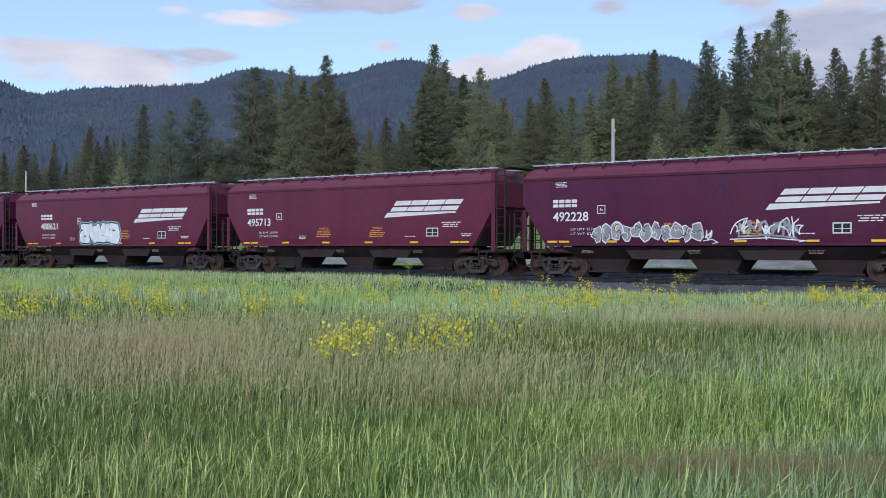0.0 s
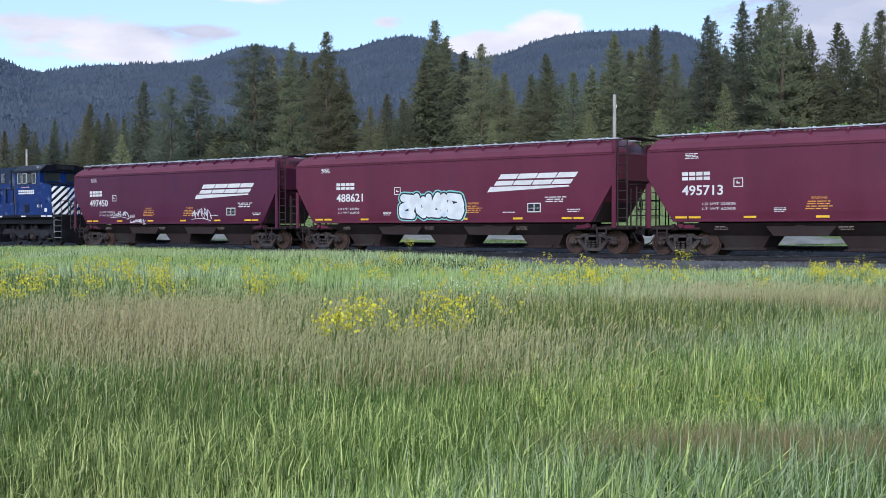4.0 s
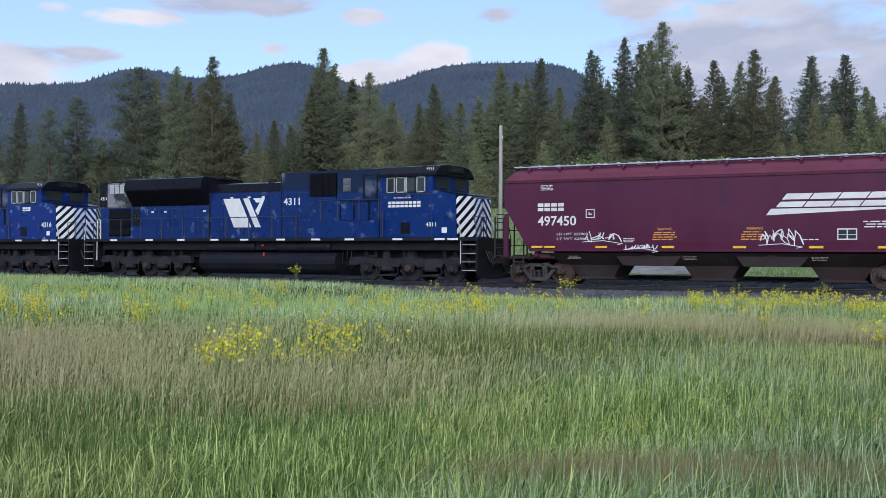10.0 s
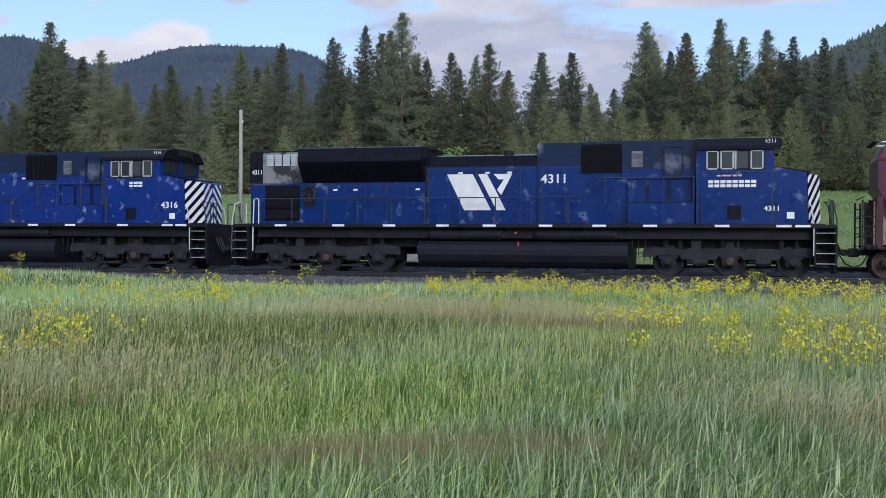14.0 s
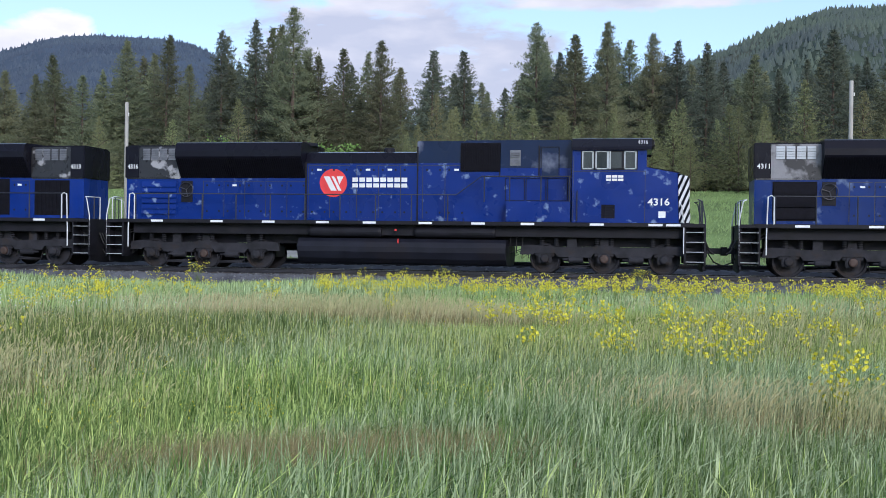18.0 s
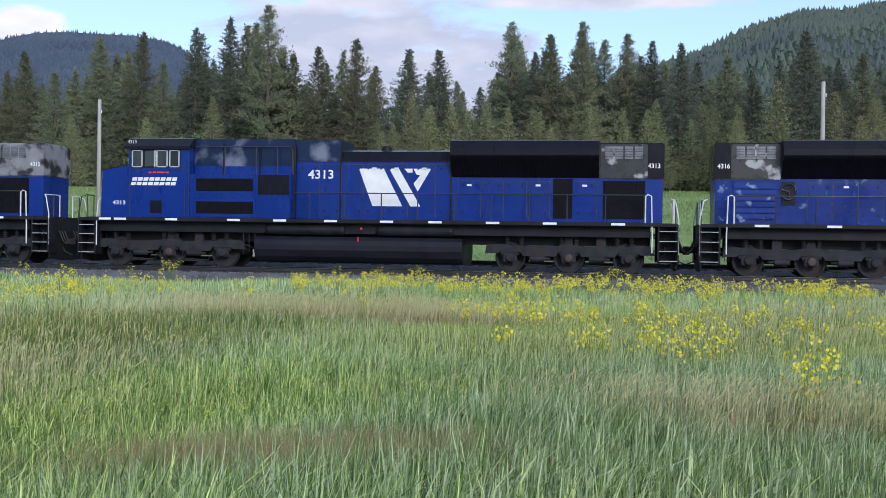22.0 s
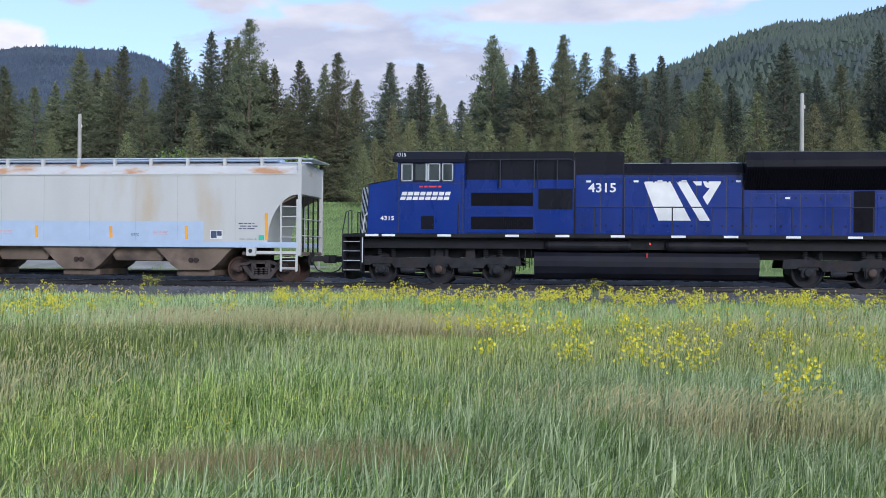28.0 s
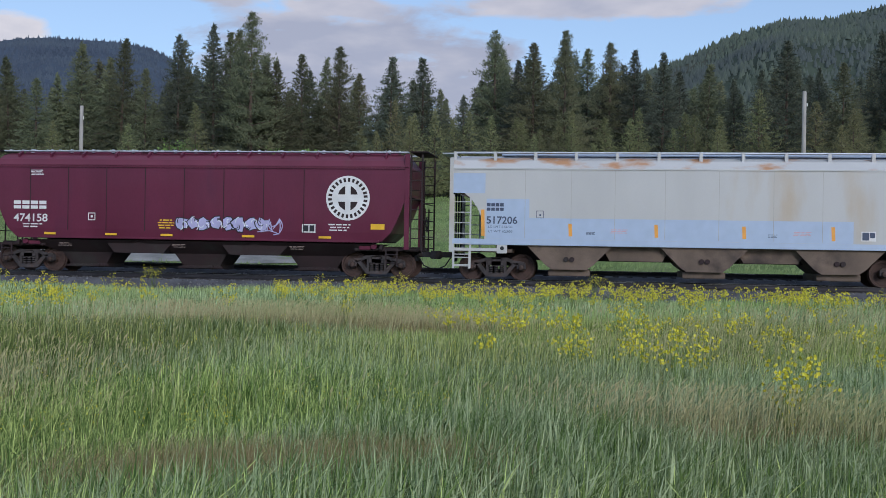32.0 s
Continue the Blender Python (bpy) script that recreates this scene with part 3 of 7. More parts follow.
def plant(kind, x, y, height, turn):
    """One tree of that kind and height, standing on the slope."""
    k = turns[kind] % 3
    turns[kind] += 1
    src = TREES[kind][k]
    s = height / SPEC[kind][1]
    sw = s * (rng.uniform(0.85, 1.05) if kind == "pine" else rng.uniform(0.96, 1.34))
    m = pose(x, y, float(ground_z(x, y)), 0, 0, turn) 
    if (kind, k) in used:
        return copy_thing(src, m @ Matrix.Diagonal((sw / src.scale.x, sw / src.scale.y, s / src.scale.z, 1)))
    used.add((kind, k))
    src.matrix_basis = m @ Matrix.Diagonal((sw, sw, s, 1))
    return src


# the row that makes the skyline: azimuth, elevation of the top, kind
SKYLINE = [(56.6, 5.1, "fir"), (55.2, 5.3, "dark"), (53.6, 6.1, "fir"), (52.7, 5.7, "dark"), (51.0, 7.3, "dark"), (49.6, 7.0, "broad"), (48.3, 7.6, "broad"), (45.4, 9.2, "broad"), (43.5, 9.4, "pine"),
           (41.7, 10.0, "pine"), (39.4, 6.3, "fir"), (38.5, 6.9, "fir"), (37.6, 6.7, "fir"), (36.0, 10.6, "pine"), (33.6, 9.4, "pine"), (32.4, 8.0, "fir"), (31.0, 7.9, "fir"), (30.0, 8.9, "fir"), (28.8, 8.0, "fir"),
           (26.7, 9.8, "fir"), (24.8, 10.2, "fir"), (23.6, 8.8, "fir"), (22.0, 10.55, "dark"), (20.2, 11.15, "dark"), (19.4, 10.8, "fir"), (18.35, 11.85, "pine"), (17.0, 9.45, "fir"), (15.7, 9.9, "fir"), (13.75, 10.3, "pine"),
           (12.7, 9.0, "fir"), (11.1, 9.9, "dark"), (9.35, 9.85, "dark"), (8.3, 8.3, "fir"), (7.2, 8.0, "dark"), (5.6, 11.25, "pine"), (4.4, 9.8, "dark"), (3.6, 10.7, "fir"), (1.95, 11.3, "pine"), (0.75, 10.4, "fir"), (-0.4, 10.65, "pine"),
           (-1.6, 10.3, "dark"), (-3.1, 10.15, "dark"), (-4.0, 9.2, "dark"), (-5.3, 9.5, "fir"), (-6.7, 8.8, "dark"), (-8.0, 9.2, "dark"), (-9.2, 10.6, "dark"), (-10.7, 9.2, "dark"), (-11.9, 9.4, "fir"), (-13.6, 10.8, "dark"), (-15.6, 10.6, "dark"), (-18, 10.5, "fir")]
for az, el, kind in SKYLINE:
    y = 96 + rng.uniform(-3, 7)
    d = y / math.cos(radians(az))
    x = -d * math.sin(radians(az))
    top = EYE[2] + d * math.tan(radians(el))
    plant(kind, x, y, max(4.0, top - float(ground_z(x, y))), rng.uniform(0, 360))
# the lower, lighter row at the edge of the meadow
EDGE = [(24.4, 6.0), (21.1, 7.2), (17.3, 5.6), (12.6, 6.2), (11.8, 6.1), (10.8, 7.7), (8.7, 7.3), (6.9, 7.2), (4.4, 6.9), (3.2, 6.3), (1.6, 7.3), (-0.2, 6.9), (-1.9, 7.4), (-4.3, 7.1), (-6.0, 7.0), (-7.9, 8.2), (-10.6, 7.6), (-12.4, 7.2), (28.0, 6.0), (33.0, 5.6), (39.0, 5.4), (52.0, 4.6)]
for az, el in EDGE:
    y = 87 + rng.uniform(-2, 3)
    d = y / math.cos(radians(az))
    x = -d * math.sin(radians(az))
    plant("young", x, y, max(2.5, EYE[2] + d * math.tan(radians(el)) - float(ground_z(x, y))), rng.uniform(0, 360))
for k in range(30):
    az = -17 + 30 * (k + rng.random()) / 30
    y = rng.uniform(83, 91)
    d = y / math.cos(radians(az))
    x = -d * math.sin(radians(az))
    plant("young", x, y, max(2.5, EYE[2] + d * math.tan(radians(rng.uniform(4.6, 7.4))) - float(ground_z(x, y))), rng.uniform(0, 360))
# trees that fill the stand below the skyline
for k in range(210):
    az = -20 + 80 * (k + rng.random()) / 210
    y = rng.uniform(98, 132)
    cap = np.interp(az, [s[0] for s in sorted(SKYLINE)], [s[1] for s in sorted(SKYLINE)]) - rng.uniform(0.4, 2.6)
    if az > 46:
        cap = min(cap, 5.6)
    d = y / math.cos(radians(az))
    x = -d * math.sin(radians(az))
    plant((["fir_back", "dark_back"] if az < 3 else ["fir_back", "fir_back", "dark_back", "fir_back", "pine_back"])[k % (2 if az < 3 else 5)], x, y, max(3.0, EYE[2] + d * math.tan(radians(cap)) - float(ground_z(x, y))), rng.uniform(0, 360))

# the stand on the other side of the meadow, which the glossy paint mirrors
for k in range(26):
    x = -95 + 6.8 * k + rng.uniform(-2, 2)
    plant(["fir_back", "pine_back", "dark_back"][k % 3], x, -62 - rng.uniform(0, 14), rng.uniform(9, 16), rng.uniform(0, 360))

# light green broadleaf bushes at the forest edge
for az, el, y in ((20.6, 4.6, 86.0), (22.0, 5.4, 88.0), (16.2, 5.0, 87.0)):
    d = y / math.cos(radians(az))
    x = -d * math.sin(radians(az))
    g = float(ground_z(x, y))
    H = EYE[2] + d * math.tan(radians(el)) - g
    bush = thing("aspen_bush", "fresh light green aspen bush at the forest edge", "bush", "aspen bushes", at=pose(x, y, g))
    for a in range(5):
        bm = bmesh.new()
        tube(bm, [(0, 0, -0.2), (0.3 * math.cos(a * 1.3), 0.3 * math.sin(a * 1.3), H * 0.5), (0.7 * math.cos(a * 1.3), 0.7 * math.sin(a * 1.3), H * 0.85)], 0.05, 4)
        part("stem", bm, M_bark, bush)
    r = np.random.default_rng(int(az * 10))
    n = 1500
    c = r.normal(0, 1, (14, 3)) * (0.22 * H, 0.22 * H, 0.22 * H) + (0, 0, 0.55 * H)
    P = c[r.integers(0, 14, n)] + r.normal(0, 0.13 * H, (n, 3))
    P[:, 2] = np.clip(P[:, 2], 0.1, H)
    D = r.normal(0, 1, (n, 3))
    D /= np.linalg.norm(D, axis=1)[:, None]
    spray_mesh("crown", P, D, r.uniform(0.15, 0.35, n), r.uniform(0.06, 0.13, n), M_leaf, bush, r)

# ---- line poles ----
for az, el, y in ((26.66, 6.82, 66.0), (-10.06, 8.13, 66.0), (56.5, 3.85, 76.0)):
    d = y / math.cos(radians(az))
    x = -d * math.sin(radians(az))
    g = float(ground_z(x, y))
    H = EYE[2] + d * math.tan(radians(el)) - g
    pole = thing("line_pole", "bare weathered grey wooden line pole", "pole", "line poles", at=pose(x, y, g))
    bm = bmesh.new()
    lathe(bm, [(-0.5, 0.15), (H * 0.5, 0.13), (H - 0.03, 0.115), (H, 0.08)], 10, "z")
    part("post", bm, M_pole, pole, smooth=True)
    bm = bmesh.new()
    lathe(bm, [(H - 0.9, 0.0), (H - 0.88, 0.03), (H - 0.7, 0.03), (H - 0.68, 0.0)], 8, "z", (0.15, -0.02, 0))
    part("insulator", bm, M_white, pole)

# ---- train: materials ----
def paint(name, base, rough=0.22, wave=0.0, var=0.12, blotch=None, blotch_at=0.6, streak=True, coat=0.3, blotch_width=0.10, blotch_scale=0.8, spec=0.18):
    """Vehicle paint: gloss, slow sheet-metal waves, dust, vertical streaks, patches of fading and of painted sky
    reflection.
    """
    m = surf(name, base, rough, var=var, scale=0.9, fine=25.0, tint=blotch, tint_at=blotch_at, tint_width=blotch_width, tint_scale=blotch_scale, stretch=(1, 1, 0.35) if streak else (1, 1, 1))
    nt = m.node_tree
    b = nt.nodes["Principled BSDF"]
    b.inputs["Specular IOR Level"].default_value = spec
    b.inputs["Coat Weight"].default_value = coat
    b.inputs["Coat Roughness"].default_value = 0.05
    if wave:
        tc = nt.nodes.new("ShaderNodeTexCoord")
        nz = nt.nodes.new("ShaderNodeTexNoise")
        nz.inputs["Scale"].default_value, nz.inputs["Detail"].default_value = 1.6, 1.0
        nt.links.new(tc.outputs["Object"], nz.inputs["Vector"])
        bp = nt.nodes.new("ShaderNodeBump")
        bp.inputs["Strength"].default_value, bp.inputs["Distance"].default_value = 1.0, wave
        nt.links.new(nz.outputs["Fac"], bp.inputs["Height"])
        nt.links.new(bp.outputs[0], b.inputs["Normal"])
        nt.links.new(bp.outputs[0], b.inputs["Coat Normal"])
    return m


M_maroon = paint("maroon_car_paint", (0.122, 0.025, 0.052), 0.40, 0.01, blotch=(0.108, 0.026, 0.054), coat=0.12)
M_maroon_b = paint("purple_maroon_car_paint", (0.084, 0.018, 0.048), 0.40, 0.01, blotch=(0.070, 0.019, 0.054), coat=0.12)
# far darker maroon for the bays, slope sheets and end gear
M_maroon_dark = surf("dark_maroon_steel", (0.026, 0.014, 0.016), 0.8, var=0.35, scale=1.5, tint=(0.030, 0.025, 0.024), tint_scale=1.0)
# roof paint is lighter and pinker than the sides
M_rooftan = paint("lighter_maroon_roof", (0.150, 0.038, 0.064), 0.45, 0.0, blotch=(0.140, 0.052, 0.066), coat=0.1)
M_cream = surf("dirty_white_car_paint", (0.50, 0.51, 0.51), 0.5, var=0.06, scale=0.7, tint=(0.47, 0.41, 0.33), tint_at=0.60, tint_scale=0.5, stretch=(1, 1, 0.3))
M_cream_rust = surf("rust_stained_white_roof", (0.52, 0.53, 0.53), 0.55, var=0.06, scale=0.7, tint=(0.46, 0.25, 0.13), tint_at=0.53, tint_width=0.10, tint_scale=0.6, stretch=(1, 1, 2.5))
M_newwhite = surf("fresh_blue_white_paint", (0.40, 0.50, 0.66), 0.45, var=0.04)
M_brown = surf("dust_brown_hopper_steel", (0.150, 0.112, 0.088), 0.85, var=0.3, scale=1.2, tint=(0.06, 0.046, 0.042), tint_scale=0.7)
M_galv = surf("galvanised_walkway", (0.55, 0.60, 0.66), 0.45, 0.4, var=0.15, scale=3)
M_black = surf("grimy_black_steel", (0.012, 0.012, 0.017), 0.6, var=0.4, scale=2.0, tint=(0.020, 0.019, 0.023), tint_scale=1.1, spec=0.2)
M_tank = surf("dusty_black_tank_paint", (0.011, 0.012, 0.020), 0.55, var=0.35, scale=1.5, tint=(0.014, 0.013, 0.018), tint_scale=0.9, spec=0.2)
M_truck = surf("dusty_cast_steel", (0.026, 0.026, 0.032), 0.75, var=0.4, scale=3.0, tint=(0.034, 0.027, 0.025), tint_scale=1.8, spec=0.2)
M_truck_b = surf("dusty_brown_cast_steel", (0.052, 0.044, 0.046), 0.78, var=0.4, scale=3.0, tint=(0.070, 0.048, 0.042), tint_scale=1.8)
M_wheel = surf("rusty_wheel_steel", (0.075, 0.045, 0.038), 0.7, 0.3, var=0.35, scale=5.0)
M_tread = surf("bright_wheel_rim", (0.30, 0.29, 0.29), 0.35, 0.9, var=0.2)
M_decal = surf("white_lettering", (0.72, 0.73, 0.74), 0.55, var=0.10, scale=2.0, tint=(0.55, 0.50, 0.52), tint_at=0.66)
M_yellow = surf("yellow_reflective_tape", (0.80, 0.48, 0.03), 0.45, var=0.12)
M_orange = surf("orange_reflective_tape", (0.80, 0.36, 0.06), 0.45, var=0.1)
M_tape = surf("white_reflective_tape", (0.74, 0.76, 0.80), 0.4, var=0.1)
M_red = surf("red_decal", (0.70, 0.045, 0.045), 0.4, var=0.1)
M_green = surf("green_decal", (0.05, 0.42, 0.30), 0.5, var=0.1)
M_navy = surf("navy_lettering", (0.05, 0.07, 0.13), 0.5, var=0.1)
M_outline = surf("black_spray_paint", (0.015, 0.018, 0.025), 0.7, var=0.2)
M_teal = surf("pale_teal_spray_paint", (0.22, 0.55, 0.55), 0.6, var=0.15)
M_spray = surf("white_spray_paint", (0.72, 0.76, 0.80), 0.65, var=0.12, tint=(0.45, 0.58, 0.74), tint_at=0.6, tint_scale=1.0)
M_silver = surf("silver_spray_paint", (0.30, 0.30, 0.33), 0.5, 0.2, var=0.2, tint=(0.60, 0.56, 0.38), tint_at=0.62)
M_lilac = surf("lilac_spray_paint", (0.42, 0.42, 0.66), 0.6, var=0.15)
M_blue = paint("royal_blue_locomotive_paint", (0.003, 0.025, 0.190), 0.30, 0.012, blotch=(0.004, 0.022, 0.140), coat=0.12)
# pale patches on the worn blues paint in mirrored sky as well as scuffs
M_blue_worn_dapple = paint("worn_blue_paint_with_sky_dapples", (0.002, 0.023, 0.138), 0.30, 0.012, blotch=(0.115, 0.165, 0.29), blotch_at=0.60, blotch_width=0.14, blotch_scale=2.4, streak=False, coat=0.10)
M_blue_worn_dapple_b = paint("scuffed_blue_paint_with_sky_dapples", (0.003, 0.023, 0.172), 0.30, 0.012, blotch=(0.17, 0.24, 0.40), blotch_at=0.62, blotch_width=0.10, blotch_scale=2.8, streak=False, coat=0.10)
M_black_gloss = paint("gloss_black_locomotive_paint", (0.007, 0.007, 0.013), 0.30, 0.012, coat=0.08, spec=0.12)
# silvery patches stand in for bright sky mirrored in the upper panels
M_hazed_dapple = paint("hazed_blue_paint_with_mirrored_sky", (0.003, 0.013, 0.050), 0.35, 0.012, blotch=(0.15, 0.17, 0.24), blotch_at=0.54, blotch_width=0.14, blotch_scale=0.9, streak=False, coat=0.2)
# grey mixes bare patches with the sky's gloss reflection, set into the base
M_patchy = surf("peeling_black_and_sky_grey", (0.21, 0.21, 0.23), 0.32, var=0.2, scale=2.0, tint=(0.02, 0.02, 0.024), tint_at=0.50, tint_width=0.10, tint_scale=1.5)
M_louvre = surf("dull_louvre_steel", (0.17, 0.175, 0.19), 0.35, 0.4, var=0.25, scale=4)
M_grille = surf("black_radiator_mesh", (0.008, 0.008, 0.012), 0.7, var=0.3, scale=6, spec=0.08)
M_frame = surf("pale_grey_window_frame", (0.42, 0.45, 0.48), 0.4, var=0.06)
M_handrail = surf("dark_handrail_paint", (0.025, 0.028, 0.04), 0.5, var=0.2)
M_handwhite = surf("white_handrail_paint", (0.62, 0.64, 0.66), 0.5, var=0.12)
M_rubber = surf("black_rubber_hose", (0.015, 0.015, 0.016), 0.6, var=0.2)
M_copper = surf("brown_axle_cap", (0.060, 0.038, 0.032), 0.6, 0.3, var=0.3)
M_glass = bpy.data.materials.new("cab_window_glass")
M_glass.use_nodes = True
_b = M_glass.node_tree.nodes["Principled BSDF"]
_b.inputs["Base Color"].default_value = (0.04, 0.05, 0.055, 1)
_b.inputs["Roughness"].default_value = 0.04
_b.inputs["Transmission Weight"].default_value = 0.35
_b.inputs["IOR"].default_value = 1.45


# ---- train: shared parts ----
def decal(parent, name, polys, material, y=-1.556, label=""):
    """Flat paint or tape on a side wall: outlines of (x, z) at one depth."""
    bm = bmesh.new()
    for poly in polys:
        bm.faces.new([bm.verts.new((x, y, z)) for x, z in poly])
    return part(name, bm, material, parent, label)


def rect(x0, x1, z0, z1, slant=0.0):
    return [(x0, z0), (x1, z0), (x1 + slant, z1), (x0 + slant, z1)]


def lettering(parent, name, text, x0, z0, w, h, material, y=-1.556, bold=0.016, label=""):
    """Words that can be read, scaled to their width and height; faces -y, or +y when y is positive."""
    cu = bpy.data.curves.new(name, "FONT")
    cu.body = text
    cu.offset = bold
    cu.resolution_u = 3
    tmp = bpy.data.objects.new(name, cu)
    scene.collection.objects.link(tmp)
    me = bpy.data.meshes.new_from_object(tmp.evaluated_get(bpy.context.evaluated_depsgraph_get()))
    bpy.data.objects.remove(tmp)
    bpy.data.curves.remove(cu)
    co = np.zeros(len(me.vertices) * 3)
    me.vertices.foreach_get("co", co)
    co = co.reshape(-1, 3)
    lo, hi = co.min(0), co.max(0)
    u = (co[:, 0] - lo[0]) / (hi[0] - lo[0]) * w
    v = (co[:, 1] - lo[1]) / (hi[1] - lo[1]) * h
    out = np.stack([(x0 + u) if y < 0 else (x0 - u), np.full(len(u), y), z0 + v], 1)
    me.vertices.foreach_set("co", out.ravel())
    me.update()
    me.name = name
    me.materials.clear()
    me.materials.append(material)
    ob = new(name, me)
    ob.parent = parent
    if label:
        ob["label"] = label
    return ob


def bars(parent, name, x0, z0, w, h, rows, material, y=-1.556, seed=0, gap=0.55):
    """Writing too small to read: short bars in rows."""
    r = random.Random(seed)
    polys, dz = [], h / rows
    for k in range(rows):
        x, end = x0 + r.uniform(0, 0.12) * w, x0 + w * r.uniform(0.75, 1.0)
        while x < end - 0.02:
            n = min(end - x, r.uniform(0.12, 0.35) * w)
            polys.append(rect(x, x + n, z0 + h - dz * (k + 1) + dz * gap, z0 + h - dz * k))
            x += n + 0.05 * w
    return tagged(decal(parent, name, polys, material, y), kind="stuff")


def word_blocks(parent, name, x0, z0, w, h, n, material, y=-1.556, slant=0.0, gap=0.16):
    """A brand word drawn as plain slanted blocks, one for each letter."""
    cw = w / n
    for k in range(n):
        a, b = x0 + k * cw, x0 + (k + 1 - gap) * cw
        bands = ((0.0, 0.40), (0.56, 1.0))
        for lo, up in bands:
            decal(parent, name, [[(x + slant * v, z0 + h * v) for x, v in ((a, lo), (b, lo), (b, up), (a, up))]], material, y)


WHEELSETS = []     # (object, radius, direction of roll in its own space, place)


def wheel_mesh(r, material):
    """One wheelset mesh: both wheels, with flange, rim, dished plate, hub and a few marks, and the axle."""
    bm = bmesh.new()
    for s in (-1, 1):
        prof = [(s * 0.685, 0.10), (s * 0.685, r + 0.028), (s * 0.715, r + 0.028), (s * 0.725, r), (s * 0.82, r - 0.006), (s * 0.82, r - 0.07), (s * 0.775, r - 0.085), (s * 0.765, 0.17), (s * 0.84, 0.15), (s * 0.84, 0.0)]
        lathe(bm, prof, 28)
        for k in range(3):      # lightening marks that show the turning
            a = k * 2.094
            box(bm, 0.24 * math.cos(a) - 0.03, 0.24 * math.cos(a) + 0.03, s * 0.772 - 0.006, s * 0.772 + 0.006, 0.24 * math.sin(a) - 0.03, 0.24 * math.sin(a) + 0.03)
    lathe(bm, [(-1.02, 0.06), (-0.68, 0.085), (0.68, 0.085), (1.02, 0.06)], 10)
    me = bpy.data.meshes.new("wheelset")
    bm.to_mesh(me)
    bm.free()
    me.materials.append(material)
    return me


WHEEL_CAR, WHEEL_LOCO = wheel_mesh(0.46, M_wheel), wheel_mesh(0.53, M_truck)

def add_wheelset(truck, x, r, sign, mesh):
    ob = new("wheelset", mesh)
    ob.parent = truck
    ob.location = (x, 0, r)
    WHEELSETS.append((ob, r, sign, (x, 0, r)))
    return ob


def cast_side_frame(y):
    """A three-piece truck's side frame: arched bow with two windows, spring nest and bearing pockets."""
    bm = bmesh.new()
    t = 0.07
    prism(bm, [(-0.98, 0.52), (-0.98, 0.66), (-0.62, 0.70), (-0.38, 0.80), (0.38, 0.80), (0.62, 0.70), (0.98, 0.66), (0.98, 0.52), (0.66, 0.56), (0.36, 0.68), (-0.36, 0.68), (-0.66, 0.56)], y - t, y + t)
    prism(bm, [(-0.74, 0.58), (-0.60, 0.62), (-0.27, 0.24), (0.27, 0.24), (0.60, 0.62), (0.74, 0.58), (0.36, 0.12), (-0.36, 0.12)], y - t, y + t)
    for s in (-1, 1):
        prism(bm, [(s * 0.27, 0.2), (s * 0.36, 0.2), (s * 0.36, 0.72), (s * 0.27, 0.72)], y - t * 0.9, y + t * 0.9)
        lathe(bm, [(y - 0.11, 0.0), (y - 0.11, 0.10), (y - 0.02, 0.125), (y + 0.10, 0.125), (y + 0.10, 0.0)], 14, "y", (s * 0.89, 0, 0.46))
        prism(bm, [(s * 0.74, 0.40), (s * 0.78, 0.40), (s * 0.78, 0.62), (s * 0.70, 0.62)], y - t, y + t)
        prism(bm, [(s * 1.00, 0.40), (s * 1.05, 0.42), (s * 1.03, 0.62), (s * 0.96, 0.62)], y - t, y + t)
    return bm


def spring_nest(y):
    bm = bmesh.new()
    for x in (-0.19, 0.0, 0.19):
        for k in range(4):
            lathe(bm, [(0.25 + k * 0.07, 0.0), (0.25 + k * 0.07, 0.075), (0.29 + k * 0.07, 0.075), (0.29 + k * 0.07, 0.0)], 8, "z", (x, y, 0))
    box(bm, -0.30, 0.30, y - 0.09, y + 0.09, 0.52, 0.68, 0.015)
    return bm


def car_truck(parent, x, material, colour_cap=None):
    truck = new("truck")
    truck.parent = parent
    truck.location = (x, 0, 0)
    truck.empty_display_size = 0.2
    bm = bmesh.new()
    box(bm, -0.20, 0.20, -1.10, 1.10, 0.50, 0.78, 0.03)
    part("bolster", bm, material, truck)
    for y in (-1.0, 1.0):
        part("side_frame", cast_side_frame(y), material, truck)
        part("spring_nest", spring_nest(y * 1.01), material, truck)
        for s in (-1, 1):
            bm = bmesh.new()
            sy = math.copysign(1, y)
            lathe(bm, [(y + sy * 0.10, 0.0), (y + sy * 0.10, 0.095), (y + sy * 0.15, 0.085), (y + sy * 0.17, 0.0)], 12, "y", (s * 0.89, 0, 0.46))
            part("bearing_cap", bm, colour_cap if (colour_cap and s > 0) else M_copper, truck)
    bm = bmesh.new()
    for s in (-1, 1):
        box(bm, s * 0.36 - 0.04, s * 0.36 + 0.04, -0.9, 0.9, 0.33, 0.45, 0.01)
    part("brake_beam", bm, M_truck, truck)
    for s in (-1, 1):
        ob = add_wheelset(truck, s * 0.89, 0.46, 1, WHEEL_CAR)
    return truck


